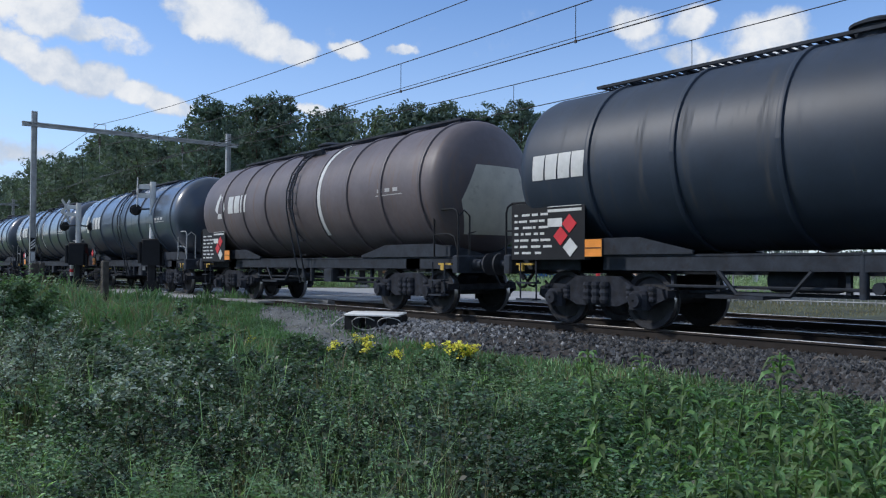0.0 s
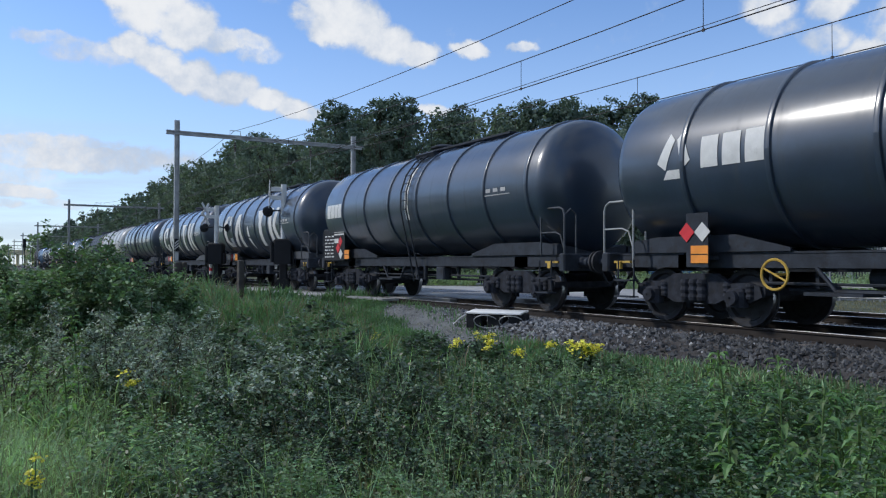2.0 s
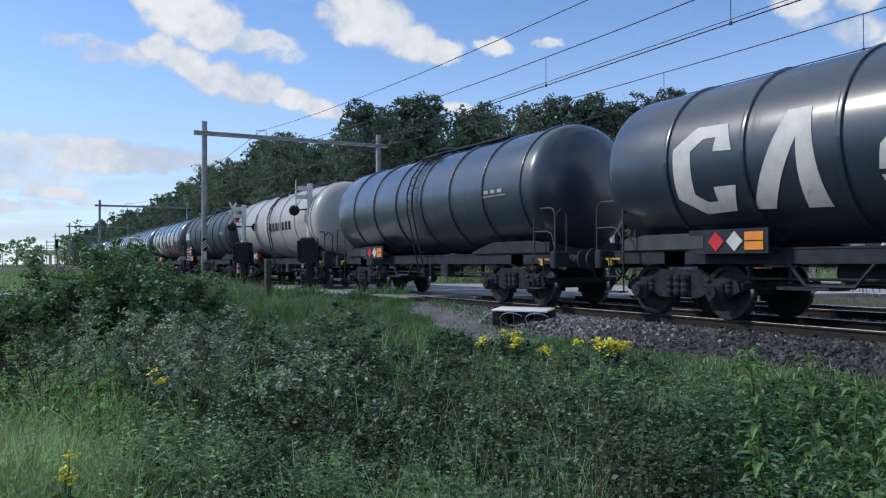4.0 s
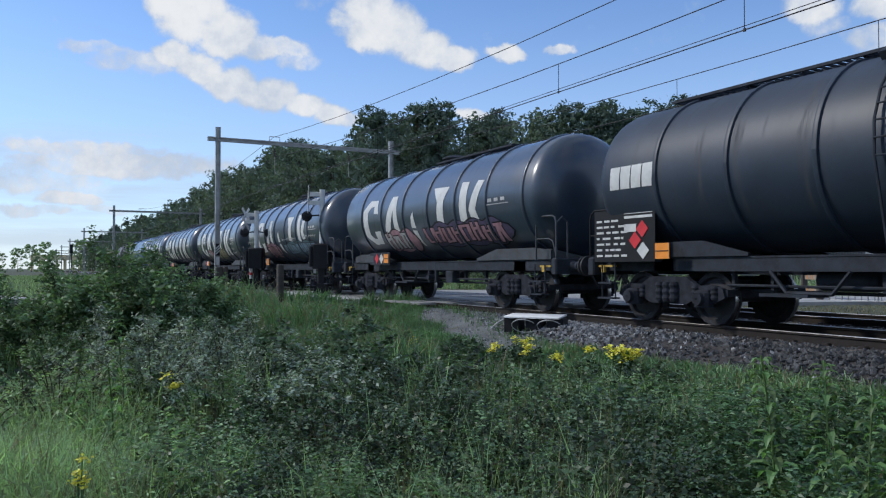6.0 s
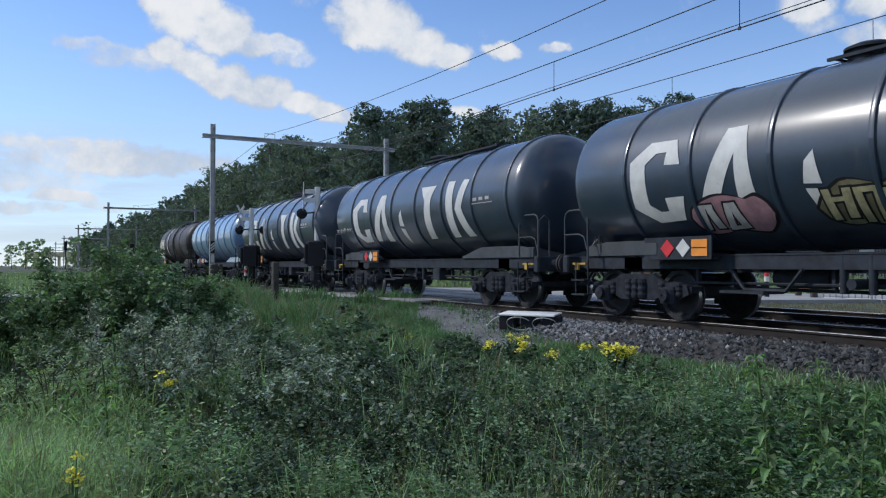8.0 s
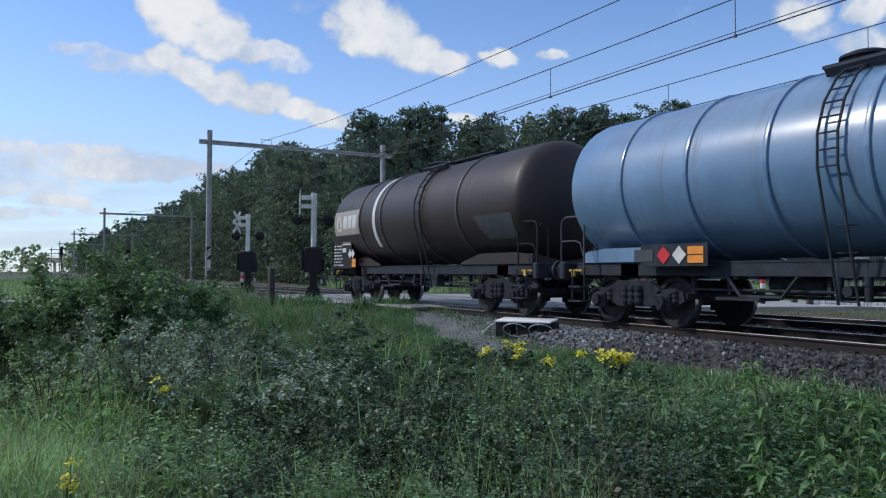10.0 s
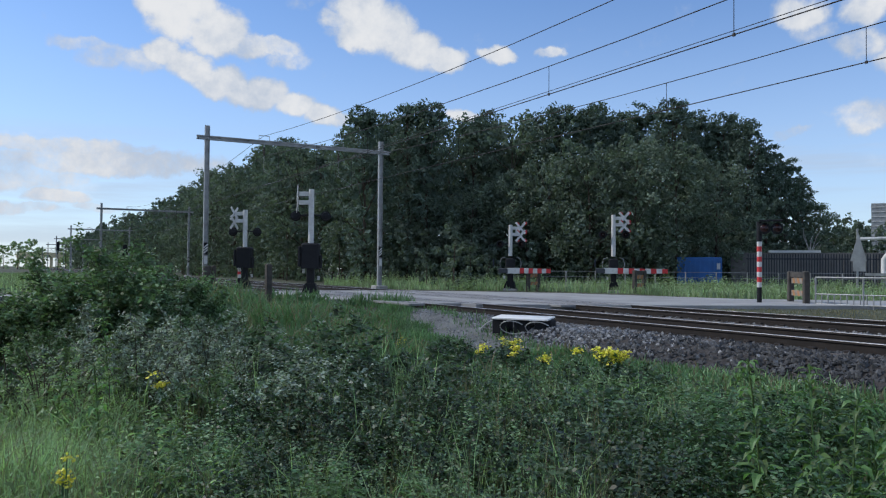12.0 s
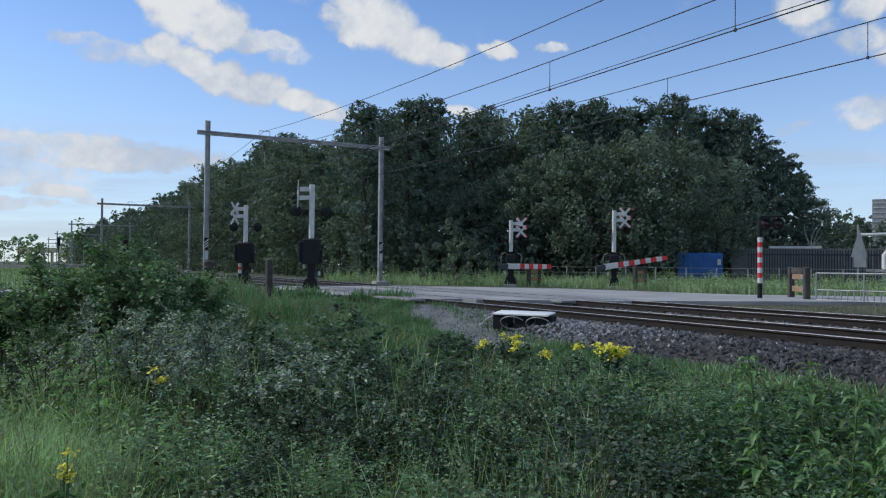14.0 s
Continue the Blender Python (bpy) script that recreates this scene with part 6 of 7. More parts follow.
def build_verge():
    rng = np.random.default_rng(11)
    # brambles
    x, y, az, r = polar_points(rng, 290000, -8, 72, 2.9, 26)
    keep = on_verge(x, y)
    grassy = smooth01((9 - az) / 8) * smooth01((10.5 - r) / 2.5)
    grassy = np.maximum(grassy, smooth01((x - 6.9) / 0.7))
    grassy = np.maximum(grassy, 0.9 * smooth01((r - 10.5) / 2))
    grassy = np.maximum(grassy, 0.55 * smooth01((az - 38) / 7))
    bush = np.zeros(len(x))
    for cx, cy, rr, hh in BUSHES[:2]:
        bush = np.maximum(bush, ((x - cx) ** 2 + (y - cy) ** 2 < rr ** 2) * 1.0)
    grassy *= 1 - bush
    patch = field(x, y, 1.6, 2.2) * 0.6 + 0.7
    keep &= rng.random(len(x)) < (1 - grassy) * patch * 0.22
    x, y, r = x[keep], y[keep], r[keep]
    h = mound(x, y)
    z = top_z(x, y) + h * rng.uniform(0.15, 0.9, len(x)) + rng.normal(0, 0.02, len(x))
    P = np.stack([x, y, z], 1)
    silver = (((x - 1.9) / 1.2) ** 2 + ((y - 10.4) / 1.6) ** 2 < 1) & (rng.random(len(x)) < 0.6)
    near = r < 8
    nettle_zone = (x > 2.2) & (np.degrees(np.arctan2(x, y)) > 46) & (r < 7.5) & (rng.random(len(x)) < 0.55)
    plain = ~silver & ~nettle_zone
    size = np.clip(r * 0.0072, 0.044, 0.085)[:, None]
    grow("bramble_thicket", "dense dark green bramble leaves over the ditch", "brambles", "bramble", None, leaf_quads(rng, P[plain], size[plain], 0.62, 0.1))
    grow("silver_leaf_shrub", "grey-green shrub with pale silvery leaf backs", "shrub", "silver_leaf", None, leaf_quads(rng, P[silver], 0.06, 0.45, 0.4))
    grow("nettle_leaves", "fresh green weed leaves low on the verge", "weeds", "nettle", None, leaf_quads(rng, P[nettle_zone], 0.065, 0.42, 0.0))
    # arching leafy shoots over the thicket, with hollows between them
    sets = {"bramble": [], "nettle": [], "silver_leaf": [], "dead_leaf": [], "pale_grass": [], "shrub_leaf": []}
    for cx, cy, R, H, kind in DOMES:
        r = math.hypot(cx, cy)
        leaf = float(np.clip(r * 0.0085, 0.046, 0.10)) * rng.uniform(0.85, 1.15)
        mat = {"weed": "nettle", "pale": "silver_leaf", "young": "shrub_leaf", "bramble": "bramble"}[kind]
        m = int(np.clip(5.2 * R * (R + H) / (12 * 0.30 * leaf ** 2), 14, 190))
        g = unit(rng.normal(size=(m, 3)) + np.array([0, 0, 0.25]))
        g[:, 2] = np.abs(g[:, 2])
        P = np.array([cx, cy, float(ground_z(cx, cy)) + 0.04]) + g * np.array([R, R, H]) * rng.uniform(0.55, 1.0, m)[:, None]
        D = g + rng.normal(0, 0.45, (m, 3)) + np.array([0, 0, 0.25])
        L = rng.uniform(0.14, 0.34, m) * (1 + 0.8 * (rng.random(m) < 0.08))
        upright = kind == "weed"
        sets[mat].append(sprays(rng, P, D + (np.array([0, 0, 1.6]) if upright else 0), L, 12, leaf * (1.25 if upright else 1.0), 0.40 if upright else 0.66 if kind == "bramble" else 0.5, 0.5, upright or kind == "pale", 0.6))
        if rng.random() < 0.06:
            sets["dead_leaf"].append(sprays(rng, P[:6], D[:6], L[:6], 12, leaf, 0.5, 0.6))
    # upright weeds towards the right, and among the grass
    hx, hy, haz, hr = polar_points(rng, 7500, -8, 72, 3.0, 13)
    ok = on_verge(hx, hy) & (hx < 8.2) & (rng.random(len(hx)) < np.clip(0.06 + 0.50 * smooth01((haz - 44) / 14) + 0.12 * smooth01((8 - haz) / 8), 0, 1)) & (field(hx, hy, 2.2, 2.6) > 0.28)
    hx, hy, hr, haz = hx[ok], hy[ok], hr[ok], haz[ok]
    m = len(hx)
    low = (1 - 0.55 * smooth01((hx - 5.6) / 1.6))
    L = rng.uniform(0.30, 0.62, m) * low
    P = np.stack([hx, hy, ground_z(hx, hy) + 0.45 * mound(hx, hy) * rng.uniform(0.4, 1.0, m)], 1)
    D = np.stack([rng.normal(0, 0.16, m), rng.normal(0, 0.16, m), np.ones(m)], 1)
    # herbs on the left take the grass colour lightened for sunlight
    green = np.where(haz < 14, 0, np.where(rng.random(m) > 0.45 * smooth01((haz - 48) / 7), 1, 2))
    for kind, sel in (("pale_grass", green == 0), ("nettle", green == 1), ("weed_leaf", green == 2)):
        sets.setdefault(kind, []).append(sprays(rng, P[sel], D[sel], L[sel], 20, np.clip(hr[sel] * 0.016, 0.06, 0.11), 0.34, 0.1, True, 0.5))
    for kind, nm, lb in (("bramble", "bramble_shoots", "arching dark green bramble shoots with dark hollows"), ("nettle", "weed_shoots", "upright green weeds among brambles"),
                         ("weed_leaf", "fresh_weed_shoots", "fresh light green weeds towards the track"), ("shrub_leaf", "young_shoots", "lighter green young shoots over the thicket"),
                         ("silver_leaf", "silver_weed_shoots", "small pale silvery weed shoots"), ("pale_grass", "pale_herb_shoots", "pale green leafy herbs in the meadow grass"),
                         ("dead_leaf", "withered_shoots", "withered rust-brown weed shoots")):
        if sets[kind]:
            grow(nm, lb, "brambles" if kind == "bramble" else "weeds", kind, None, np.concatenate(sets[kind]))
    # grass
    x, y, az, r = polar_points(rng, 320000, -8, 72, 2.9, 27)
    keep = on_verge(x, y)
    lush = np.maximum(smooth01((10 - az) / 9) * smooth01((11 - r) / 3), 0.75 * smooth01((r - 13) / 5))
    lush = np.maximum(lush, smooth01((x - 6.0) / 1.0) * 0.95)
    lush = np.maximum(lush, 0.10 * smooth01((az - 38) / 7))
    lush = np.maximum(lush, smooth01((az - 8) / 5) * smooth01((30 - az) / 4) * smooth01((r - 11.5) / 2))
    lush = np.maximum(lush, 0.03 + 0.14 * smooth01((field(x, y, 1.9, 0.6) - 0.45) / 0.25))
    for cx, cy, rr, hh in BUSHES[:2]:
        lush = np.where((x - cx) ** 2 + (y - cy) ** 2 < rr ** 2, lush * 0.12, lush)
    keep &= rng.random(len(x)) < lush * 0.9
    x, y, az, r = x[keep], y[keep], az[keep], r[keep]
    tall = (0.26 + 0.34 * field(x, y, 1.4, 0.9)) * rng.uniform(0.55, 1.15, len(x))
    tall = tall * (1 - 0.62 * smooth01((x - 5.6) / 1.8)) * (1 - 0.25 * smooth01((7 - r) / 2))
    z = top_z(x, y)
    P = np.stack([x, y, z], 1)
    dry = rng.random(len(x)) < 0.08 + 0.10 * field(x, y, 0.9, 3.0)
    w = np.clip(r * 0.0020, 0.008, 0.030)[:, None]
    # left grass gets the colour lightened as if by sunlight, some trackside grass too
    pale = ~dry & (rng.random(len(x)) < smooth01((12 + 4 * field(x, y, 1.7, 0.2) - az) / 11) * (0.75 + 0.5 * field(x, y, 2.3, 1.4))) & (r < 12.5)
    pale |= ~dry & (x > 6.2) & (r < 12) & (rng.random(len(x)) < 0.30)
    swell = smooth01((az - 9) / 4) * smooth01((29 - az) / 5) * smooth01((r - 11) / 3) * smooth01((6.9 - x) / 1.0)
    tall = tall * (1 + 1.0 * swell * field(x, y, 1.1, 0.3)) + 0.18 * swell
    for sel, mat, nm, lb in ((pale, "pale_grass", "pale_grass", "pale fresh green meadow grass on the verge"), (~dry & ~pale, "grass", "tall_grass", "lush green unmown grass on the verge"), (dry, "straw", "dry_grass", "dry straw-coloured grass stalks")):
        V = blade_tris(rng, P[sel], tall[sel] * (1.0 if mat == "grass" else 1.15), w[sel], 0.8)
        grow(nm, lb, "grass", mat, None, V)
    tx, ty, taz, tr = polar_points(rng, 190, -4, 44, 3.4, 11)
    ok = on_verge(tx, ty) & (tx < 6.8)
    tx, ty, tr = tx[ok], ty[ok], tr[ok]
    own = np.repeat(np.arange(len(tx)), 26)
    P = np.stack([tx[own] + rng.normal(0, 0.07, len(own)), ty[own] + rng.normal(0, 0.07, len(own)), np.zeros(len(own))], 1)
    P[:, 2] = ground_z(P[:, 0], P[:, 1])
    h = (0.30 + 0.75 * mound(tx, ty))[own] * rng.uniform(0.6, 1.25, len(own))
    straw = (rng.random(len(tx)) < 0.38)[own]
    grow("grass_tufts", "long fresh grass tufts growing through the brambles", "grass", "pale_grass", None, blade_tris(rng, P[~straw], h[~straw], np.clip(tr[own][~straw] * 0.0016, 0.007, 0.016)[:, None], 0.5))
    grow("straw_tufts", "dry straw-coloured stalks among the brambles", "grass", "straw", None, blade_tris(rng, P[straw], h[straw], np.clip(tr[own][straw] * 0.0013, 0.006, 0.012)[:, None], 0.45))
    ex = rng.uniform(3.0, 11.2, 3200)
    ey = np.interp(ex, [3, 5.1, 7.8, 11.2], [28.0, 27.15, 26.1, 22.8]) - np.abs(rng.normal(0, 0.35, len(ex)))
    P = np.stack([ex, ey, top_z(ex, ey)], 1)
    grow("road_edge_grass", "ragged green grass along the road's edge", "grass", "grass", None, blade_tris(rng, P, 0.42 * rng.uniform(0.4, 1.3, len(P)), 0.035, 0.6))
    fy = rng.uniform(12.0, 24.0, 5200)
    fx = np.interp(fy, PATH_Y, PATH_L) + rng.normal(0.02, 0.20, len(fy)) + 0.18 * np.sin(fy * 2.3) + 0.45 * (field(fy, fy * 0.6, 1.3, 0.2) - 0.5)
    fx = np.where(rng.random(len(fy)) < 0.14, np.interp(fy, PATH_Y, PATH_R) + rng.normal(0, 0.2, len(fy)), fx)
    P = np.stack([fx, fy, top_z(fx, fy) + 0.02], 1)
    grow("path_grass", "short green grass creeping over the path's edge", "grass", "grass", None, blade_tris(rng, P, 0.17 * rng.uniform(0.4, 1.4, len(P)), 0.022, 0.7))
    # trodden grass where the camera stands
    mx, my = rng.uniform(-11, 8.4, 26000), rng.uniform(-10, 12, 26000)
    maz, mr = np.degrees(np.arctan2(mx, my)), np.hypot(mx, my)
    k = ~((maz > -8) & (maz < 72) & (mr > 2.95))
    P = np.stack([mx[k], my[k], ground_z(mx[k], my[k])], 1)
    grow("standing_place_grass", "short trodden green grass on the verge", "grass", "grass", None, blade_tris(rng, P, 0.05 + 0.16 * field(P[:, 0], P[:, 1], 1.3, 0.7), 0.022, 0.7))
    # meadow and verge beyond the crossing
    n = 46000
    az = np.radians(rng.uniform(20, 69, n))
    r = rng.uniform(27, 62, n)
    x, y = r * np.sin(az), r * np.cos(az)
    far_road = np.interp(x, [11, 16, 19.2, 22, 23.2, 24.5, 28.3, 34, 70], [35.5, 35, 32.6, 29.6, 25.6, 21.8, 19.0, 16.2, 3.4])
    k = (x > 18.9) & (y > far_road) & (r > np.interp(np.degrees(az), [20, 33, 41, 46, 52, 69], [45, 42.5, 41, 36, 31, 27]))
    P = np.stack([x[k], y[k], np.full(k.sum(), -0.14)], 1)
    grow("meadow_grass", "sunlit yellow-green meadow grass beyond the road", "grass", "meadow", None, blade_tris(rng, P, (0.25 + 0.55 * field(P[:, 0], P[:, 1], 0.8, 0.5)) * rng.uniform(0.4, 1.25, k.sum()), np.full((k.sum(), 1), 0.05), 0.6))
    sel = rng.random(len(P)) < 0.07 * field(P[:, 0], P[:, 1], 0.55, 1.5) ** 2
    W = P[sel]
    grow("meadow_weeds", "tall pale green weeds standing in the meadow", "weeds", "meadow", None,
         sprays(rng, W, np.stack([rng.normal(0, 0.12, len(W)), rng.normal(0, 0.12, len(W)), np.ones(len(W))], 1), rng.uniform(0.6, 1.15, len(W)), 16, 0.26, 0.4, 0.1, True, 0.5, 0.6))
    n = 5000
    x, y = rng.uniform(17.9, 26, n), rng.uniform(8, 18, n)
    k = y < 17.0 - (x - 18.3) * 0.36
    P = np.stack([x[k], y[k], np.full(k.sum(), -0.16)], 1)
    grow("trodden_grass", "short worn grass between track and path", "grass", "straw", None, blade_tris(rng, P, 0.10, 0.02, 0.6))
    n = 26000
    x, y = rng.uniform(-22, 8.2, n), rng.uniform(32, 110, n)
    k = y > 36.5 - 0.4 * x
    P = np.stack([x[k], y[k], np.full(k.sum(), -0.14)], 1)
    grow("field_grass", "pale green grass of the field along the line", "grass", "meadow", None, blade_tris(rng, P, 0.4, 0.06, 0.4))


def flower_mesh(seed):
    rng = np.random.default_rng(seed)
    P = rng.normal(0, 1, (24, 3)) * np.array([0.035, 0.035, 0.018])
    return quads_mesh("flower_head", leaf_quads(rng, P, 0.042, 0.8, 0.2), M["yellow_petal"])


FLOWERS = [flower_mesh(60 + i) for i in range(4)]


def ragwort(x, y, top, spread, n, label, group, size=1.0):
    rng = np.random.default_rng(int(x * 100 + y * 10))
    z0 = float(ground_z(x, y))
    t = thing("yellow_wildflower", label, "wildflower", pose(x, y, z0), group)
    heads = []
    for i in range(n):
        a, d = rng.uniform(0, math.tau), spread * rng.random() ** 0.5
        h = top - z0 + rng.uniform(-0.13, 0.03)
        q = (math.cos(a) * d, math.sin(a) * d, h)
        heads.append(q)
        part("stem", Shape().tube((q[0] * 0.25, q[1] * 0.25, 0), q, 0.005, 5, 0.003), M["nettle"], t)
        part("flower_head", FLOWERS[i % len(FLOWERS)], None, t, "bright yellow flower head", at=pose(*q, 0, 0, float(rng.uniform(0, 360))) @ Matrix.Diagonal((size, size, size, 1)))
    P = np.array(heads)[rng.integers(0, n, n * 14)] * rng.uniform(0.2, 0.9, (n * 14, 1))
    part("leaves", quads_mesh("leaves", leaf_quads(rng, P, 0.10, 0.4, 0.2), M["nettle"]), None, t)


def tall_weed(x, y, top, seed, group="tall weeds on the verge"):
    """A leafy upright weed: opposite drooping leaves up a stem."""
    rng = np.random.default_rng(seed)
    z0 = float(ground_z(x, y))
    h = top - z0
    t = thing("tall_weed", "upright leafy green weed on the verge", "weed", pose(x, y, z0, 0, 0, float(rng.uniform(0, 360))), group)
    bend = rng.uniform(-0.12, 0.12, 2)
    pts = [(bend[0] * u * u, bend[1] * u * u, h * u) for u in np.linspace(0, 1, 7)]
    part("stem", Shape().path(pts, 0.007, 6), M["weed_leaf"], t)
    lv = Shape()
    levels = int(h / 0.048)
    for i in range(levels):
        u = 0.12 + 0.88 * i / levels
        L = (0.205 - 0.10 * u ** 2) * rng.uniform(0.75, 1.2)
        for k in range(2 if u < 0.9 else 4):
            a = i * 1.9 + k * (math.pi if u < 0.9 else 1.6) + rng.uniform(-0.4, 0.4)
            c = np.array([bend[0] * u * u, bend[1] * u * u, h * u])
            d = np.array([math.cos(a), math.sin(a), 0])
            w = np.array([-math.sin(a), math.cos(a), rng.uniform(-0.25, 0.25)]) * L * 0.15
            lift = rng.uniform(0.18, 0.34)
            p1 = c + d * L * 0.34 + np.array([0, 0, L * lift])
            p2 = c + d * L * 0.68 + np.array([0, 0, L * (lift - 0.06)])
            p3 = c + d * L * 0.95 + np.array([0, 0, L * (lift - 0.42)])
            dip = np.array([0, 0, L * 0.05])
            lv.add([c, p1 - w, p1 + w, p1 - dip, p2 - w * 0.85, p2 + w * 0.85, p2 - dip, p3],
                   [(0, 3, 1), (0, 2, 3), (1, 3, 6, 4), (3, 2, 5, 6), (4, 6, 7), (6, 5, 7)])
    part("leaves", lv, M["weed_leaf"], t, smooth=0)


def shrub_mesh(seed, mat, h, w, n_stem, leaves, leaf, aspect):
    """A many-stemmed shrub: arching canes set with leaves."""
    rng = np.random.default_rng(seed)
    st, single = Shape(), []
    P = []
    for i in range(n_stem):
        a, d = rng.uniform(0, math.tau), w * rng.random() ** 0.6
        hh = h * rng.uniform(0.6, 1.05) * (1 - 0.35 * (d / w) ** 2)
        arch = rng.uniform(0.0, 0.35)
        pts = []
        for u in np.linspace(0, 1, 6):
            r = d * (0.25 + 0.75 * u) + arch * u * u
            pts.append((math.cos(a) * r, math.sin(a) * r, hh * (u - 0.22 * u ** 3) * 1.28))
        if n_stem > 18:
            st.path(pts, 0.004, 4)
        else:
            single.append(mesh_of("cane", Shape().path(pts, 0.006, 4), M["bark"]))
        q = np.array(pts)
        twigs = max(3, leaves // 10)
        k = rng.uniform(0.22, 1, twigs) ** 0.75 * 4.999
        j = k.astype(int)
        base = q[j] + (q[j + 1] - q[j]) * (k - j)[:, None]
        out = unit(q[-1] - q[0]) + rng.normal(0, 0.55, (twigs, 3))
        out[:, 2] = np.abs(out[:, 2]) * 0.8 + 0.15
        P.append(sprays(rng, base, out, 0.16 * h * rng.uniform(0.5, 1.3, twigs), 10, leaf, aspect, 0.25, True, 0.6, 0.25))
    me = quads_mesh("leaves", np.concatenate(P), M[mat])
    return single or [mesh_of("cane", st, M["bark"])], me


def plant_shrubs():
    # green shrubs and herbs wear the leaf colours lightened for the sunlit left side
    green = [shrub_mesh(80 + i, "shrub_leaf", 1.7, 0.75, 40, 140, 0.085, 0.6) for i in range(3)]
    silver = [shrub_mesh(90 + i, "silver_leaf", 1.15, 0.5, 22, 74, 0.062, 0.42) for i in range(2)]
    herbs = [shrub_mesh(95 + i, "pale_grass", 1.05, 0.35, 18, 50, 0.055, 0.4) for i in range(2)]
    low = [shrub_mesh(97 + i, "bramble", 0.85, 0.75, 34, 110, 0.046, 0.65) for i in range(2)]
    rng = random.Random(31)

    def put(kind, x, y, sc, name, label, group):
        t = thing(name, label, "shrub", pose(x, y, float(ground_z(x, y)) - 0.02, 0, 0, rng.uniform(0, 360)), group)
        canes, leaves = rng.choice(kind)
        size = Matrix.Diagonal((sc, sc, sc * rng.uniform(0.92, 1.08), 1))
        for me in canes:
            part("cane", me, None, t, at=size)
        part("leaves", leaves, None, t, at=size)
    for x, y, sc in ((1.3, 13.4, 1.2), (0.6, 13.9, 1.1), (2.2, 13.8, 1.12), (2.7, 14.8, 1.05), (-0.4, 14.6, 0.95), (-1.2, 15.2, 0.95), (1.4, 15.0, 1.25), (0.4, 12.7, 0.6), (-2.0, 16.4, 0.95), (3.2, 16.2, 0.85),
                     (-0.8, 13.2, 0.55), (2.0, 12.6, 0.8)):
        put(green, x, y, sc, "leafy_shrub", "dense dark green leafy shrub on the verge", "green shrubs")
    for x, y, sc in ((1.7, 11.2, 1.0), (2.2, 11.6, 1.05), (1.5, 10.2, 0.9), (2.5, 10.5, 0.95), (2.9, 11.3, 0.9), (2.0, 9.3, 0.8), (1.2, 12.0, 1.0), (2.6, 9.4, 0.7), (3.2, 10.3, 0.7), (1.0, 11.0, 0.8)):
        put(silver, x - 0.15, y, sc * 1.2, "silver_shrub", "grey-green shrub with pale silvery leaves", "silver-leaved shrubs")
    for x, y, sc in ((0.3, 9.6, 1.0), (0.0, 10.3, 1.05), (0.7, 10.2, 0.9), (-0.4, 9.2, 0.95), (0.9, 9.0, 0.75)):
        put(herbs, x, y, sc, "tall_herb", "tall pale green flowering herb in the grass", "tall herbs")
    for x, y, sc in ((3.0, 6.4, 0.95), (3.6, 7.3, 0.9), (2.3, 7.4, 0.85), (3.4, 8.6, 0.8), (2.7, 5.3, 0.9), (3.6, 5.4, 0.85), (1.9, 5.5, 0.7), (4.5, 6.2, 0.75), (4.2, 4.6, 0.7),
                     (1.9, 6.6, 0.75), (4.0, 10.4, 0.75)):
        put(low, x, y, sc, "bramble_bush", "low dark bramble bush with arching canes", "bramble bushes")


build_verge()
plant_shrubs()
FL = "bright yellow ragwort in flower on the verge"
for fx, fy, top, sp, n in ((7.75, 9.0, -0.20, 0.27, 30), (7.75, 11.7, -0.24, 0.15, 9), (6.9, 10.3, -0.20, 0.10, 5), (6.5, 10.6, -0.22, 0.08, 4), (7.2, 9.9, -0.32, 0.08, 4), (7.6, 9.6, -0.18, 0.05, 3),
                           (6.0, 12.6, -0.25, 0.07, 3), (1.4, 9.3, -0.22, 0.12, 3)):
    ragwort(fx, fy, top, sp, n, FL, "yellow wildflowers")
ragwort(0.235, 4.35, 0.02, 0.02, 5, "single pale yellow wildflower in the meadow grass", "yellow wildflowers", 0.5)
_r = random.Random(21)
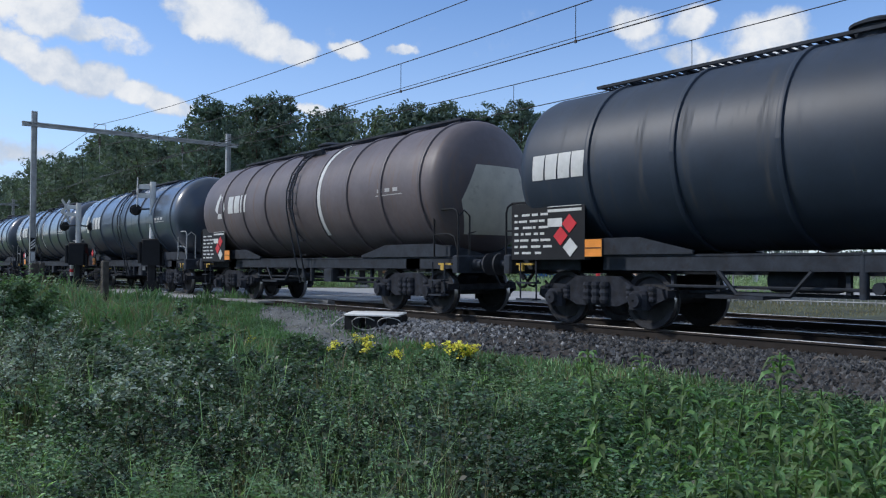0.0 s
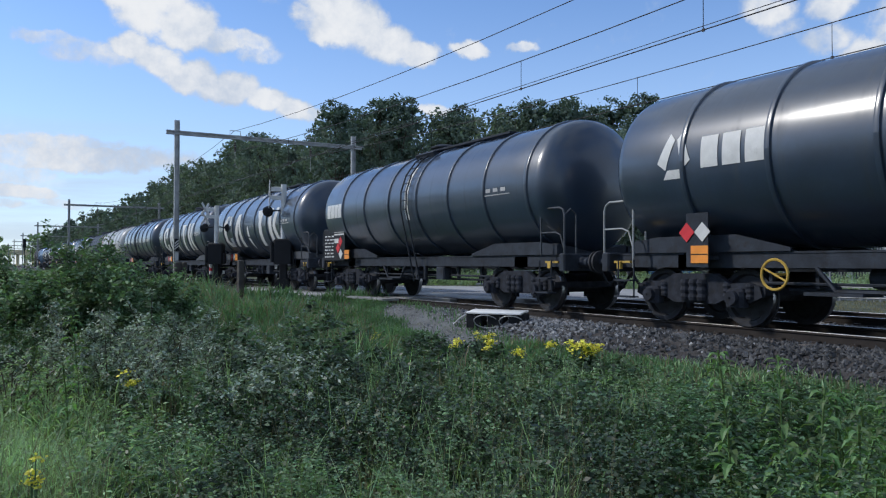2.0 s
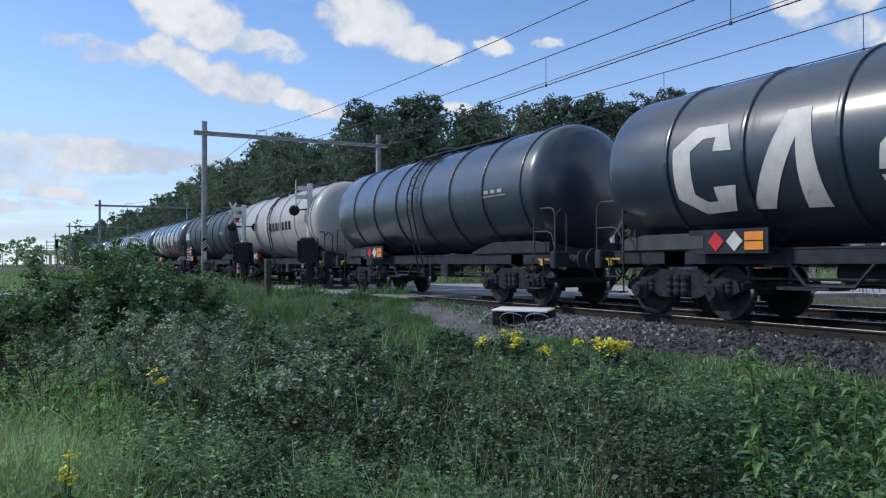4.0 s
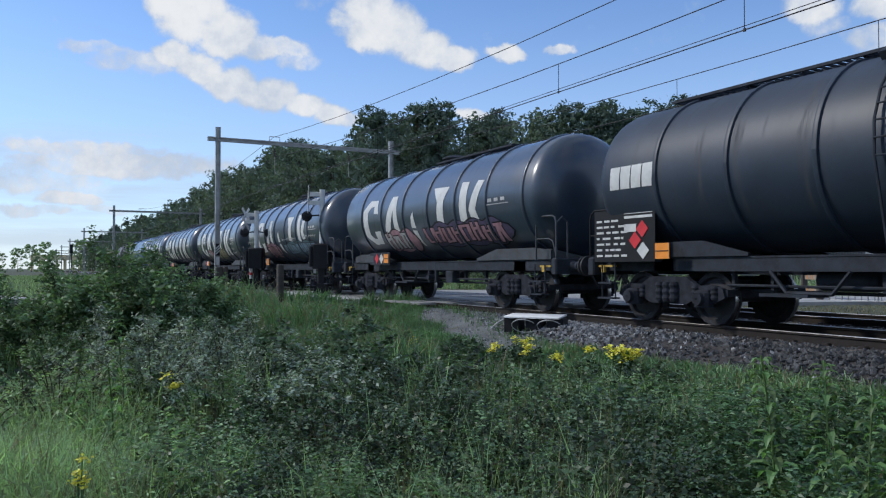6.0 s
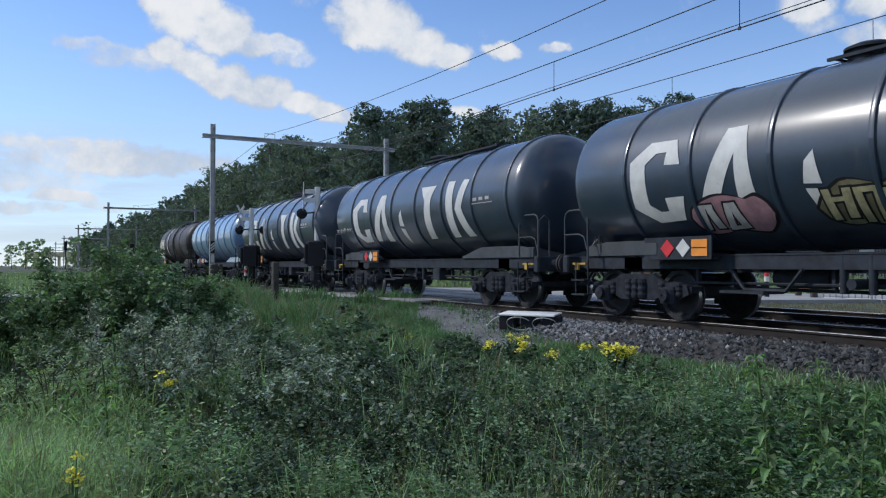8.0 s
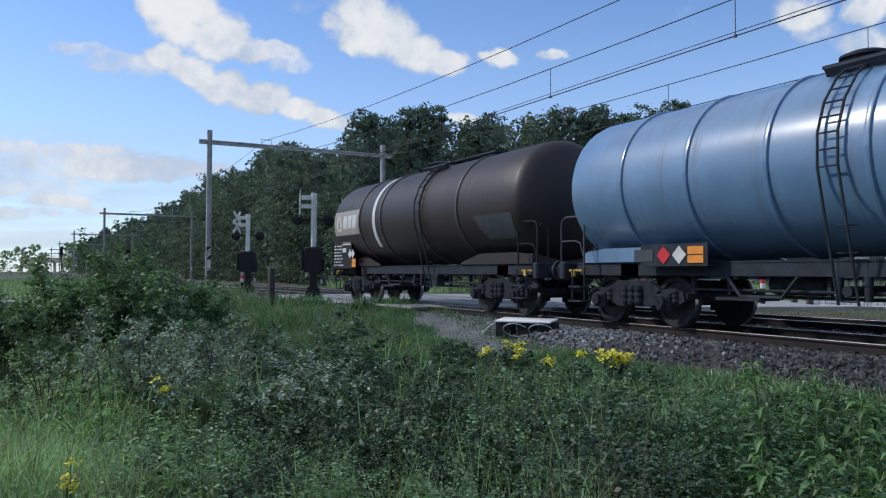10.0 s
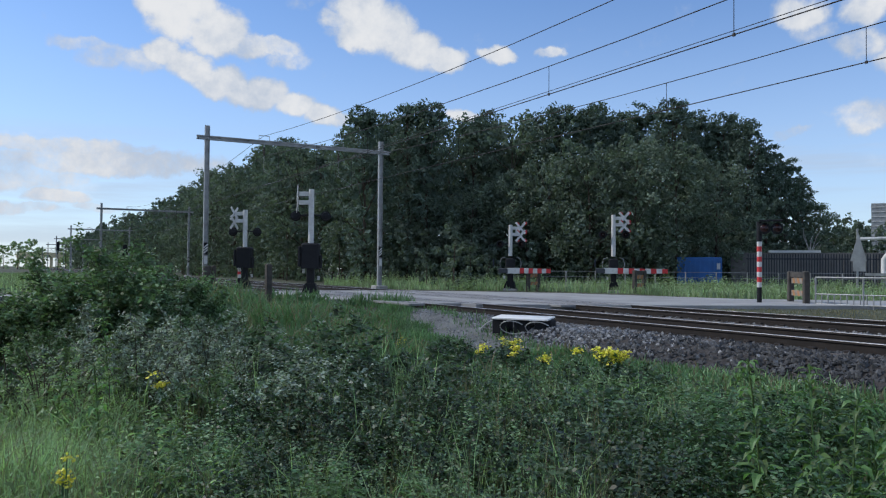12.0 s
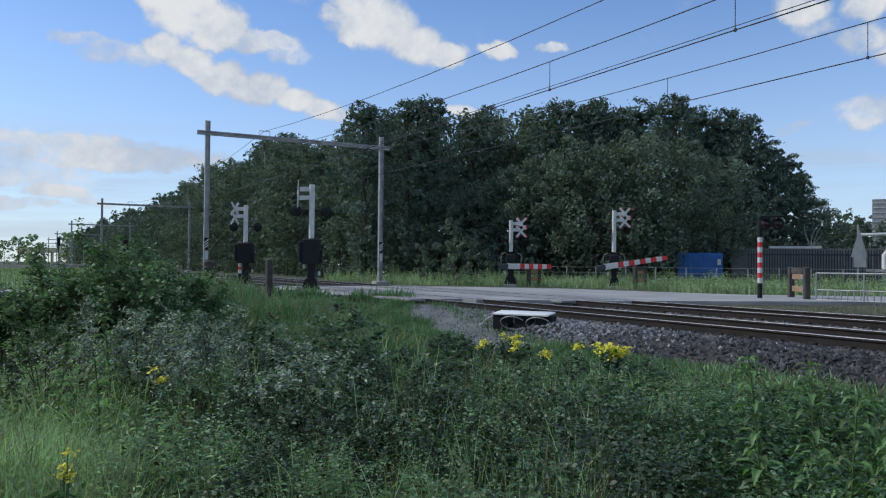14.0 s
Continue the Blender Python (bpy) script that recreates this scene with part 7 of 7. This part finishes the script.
for az, r, top in ((62.6, 4.6, 0.56), (50.8, 5.6, 0.42), (66.5, 4.2, 0.30), (56.0, 5.2, 0.26), (54.0, 5.6, 0.40), (58.5, 4.4, 0.22), (60.5, 4.9, 0.25), (64.5, 4.9, 0.24),
                   (68.0, 4.6, 0.30), (61.5, 3.9, 0.10), (65.0, 3.8, 0.12), (58.0, 3.8, 0.0), (55.5, 4.3, 0.10), (63.5, 4.3, 0.2), (67.2, 3.7, 0.05), (59.5, 5.5, 0.2), 
                   (66.0, 5.4, 0.26), (57.0, 5.9, 0.18), (69.5, 4.1, 0.15)):
    tall_weed(r * math.sin(radians(az)), r * math.cos(radians(az)), top, int(az * 10 + r * 7))
for k in range(30):
    az, r = _r.uniform(56, 71), _r.uniform(3.4, 6.0)
    tall_weed(r * math.sin(radians(az)), r * math.cos(radians(az)), _r.uniform(-0.2, 0.15), 500 + k)
for k in range(3):
    az, r = _r.uniform(-1, 6), _r.uniform(7.5, 11.0)
    tall_weed(r * math.sin(radians(az)), r * math.cos(radians(az)), _r.uniform(0.1, 0.5), 700 + k)


# ---- what moves ----
def motions():
    end = 14.0
    for w, y0 in WAGONS:
        walk(w, [(0.0, pose(X1, y0, 0)), (end / 2, pose(X1, y0 - SPEED * end / 2, 0)), (end, pose(X1, y0 - SPEED * end, 0))])
        for curve in w.animation_data.action.layers[0].strips[0].channelbag(w.animation_data.action_slot).fcurves:
            for key in curve.keyframe_points:
                key.interpolation = "LINEAR"
    arm, x, y, z = ARMS[0]
    walk(arm, [(0.0, pose(x, y, z, 0, 0, -41)), (13.0, pose(x, y, z, 0, 0, -41)), (13.68, pose(x, y, z, 0, 0, -41)), (13.8, pose(x, y, z, 0, -3, -41)),
               (13.9, pose(x, y, z, 0, -6, -41)), (14.0, pose(x, y, z, 0, -9, -41))])
    turn = math.degrees(SPEED / 0.475) / FPS
    for k, sets in WHEELS.items():
        walk(sets[0], [(i / FPS, pose(0, k, 0.475, turn * i)) for i in range(int(end * FPS) + 1)])
        lead = sets[0].animation_data
        for ws in sets[1:]:
            ws.rotation_mode = "QUATERNION"
            own = ws.animation_data_create()
            own.action, own.action_slot = lead.action, lead.action_slot


motions()
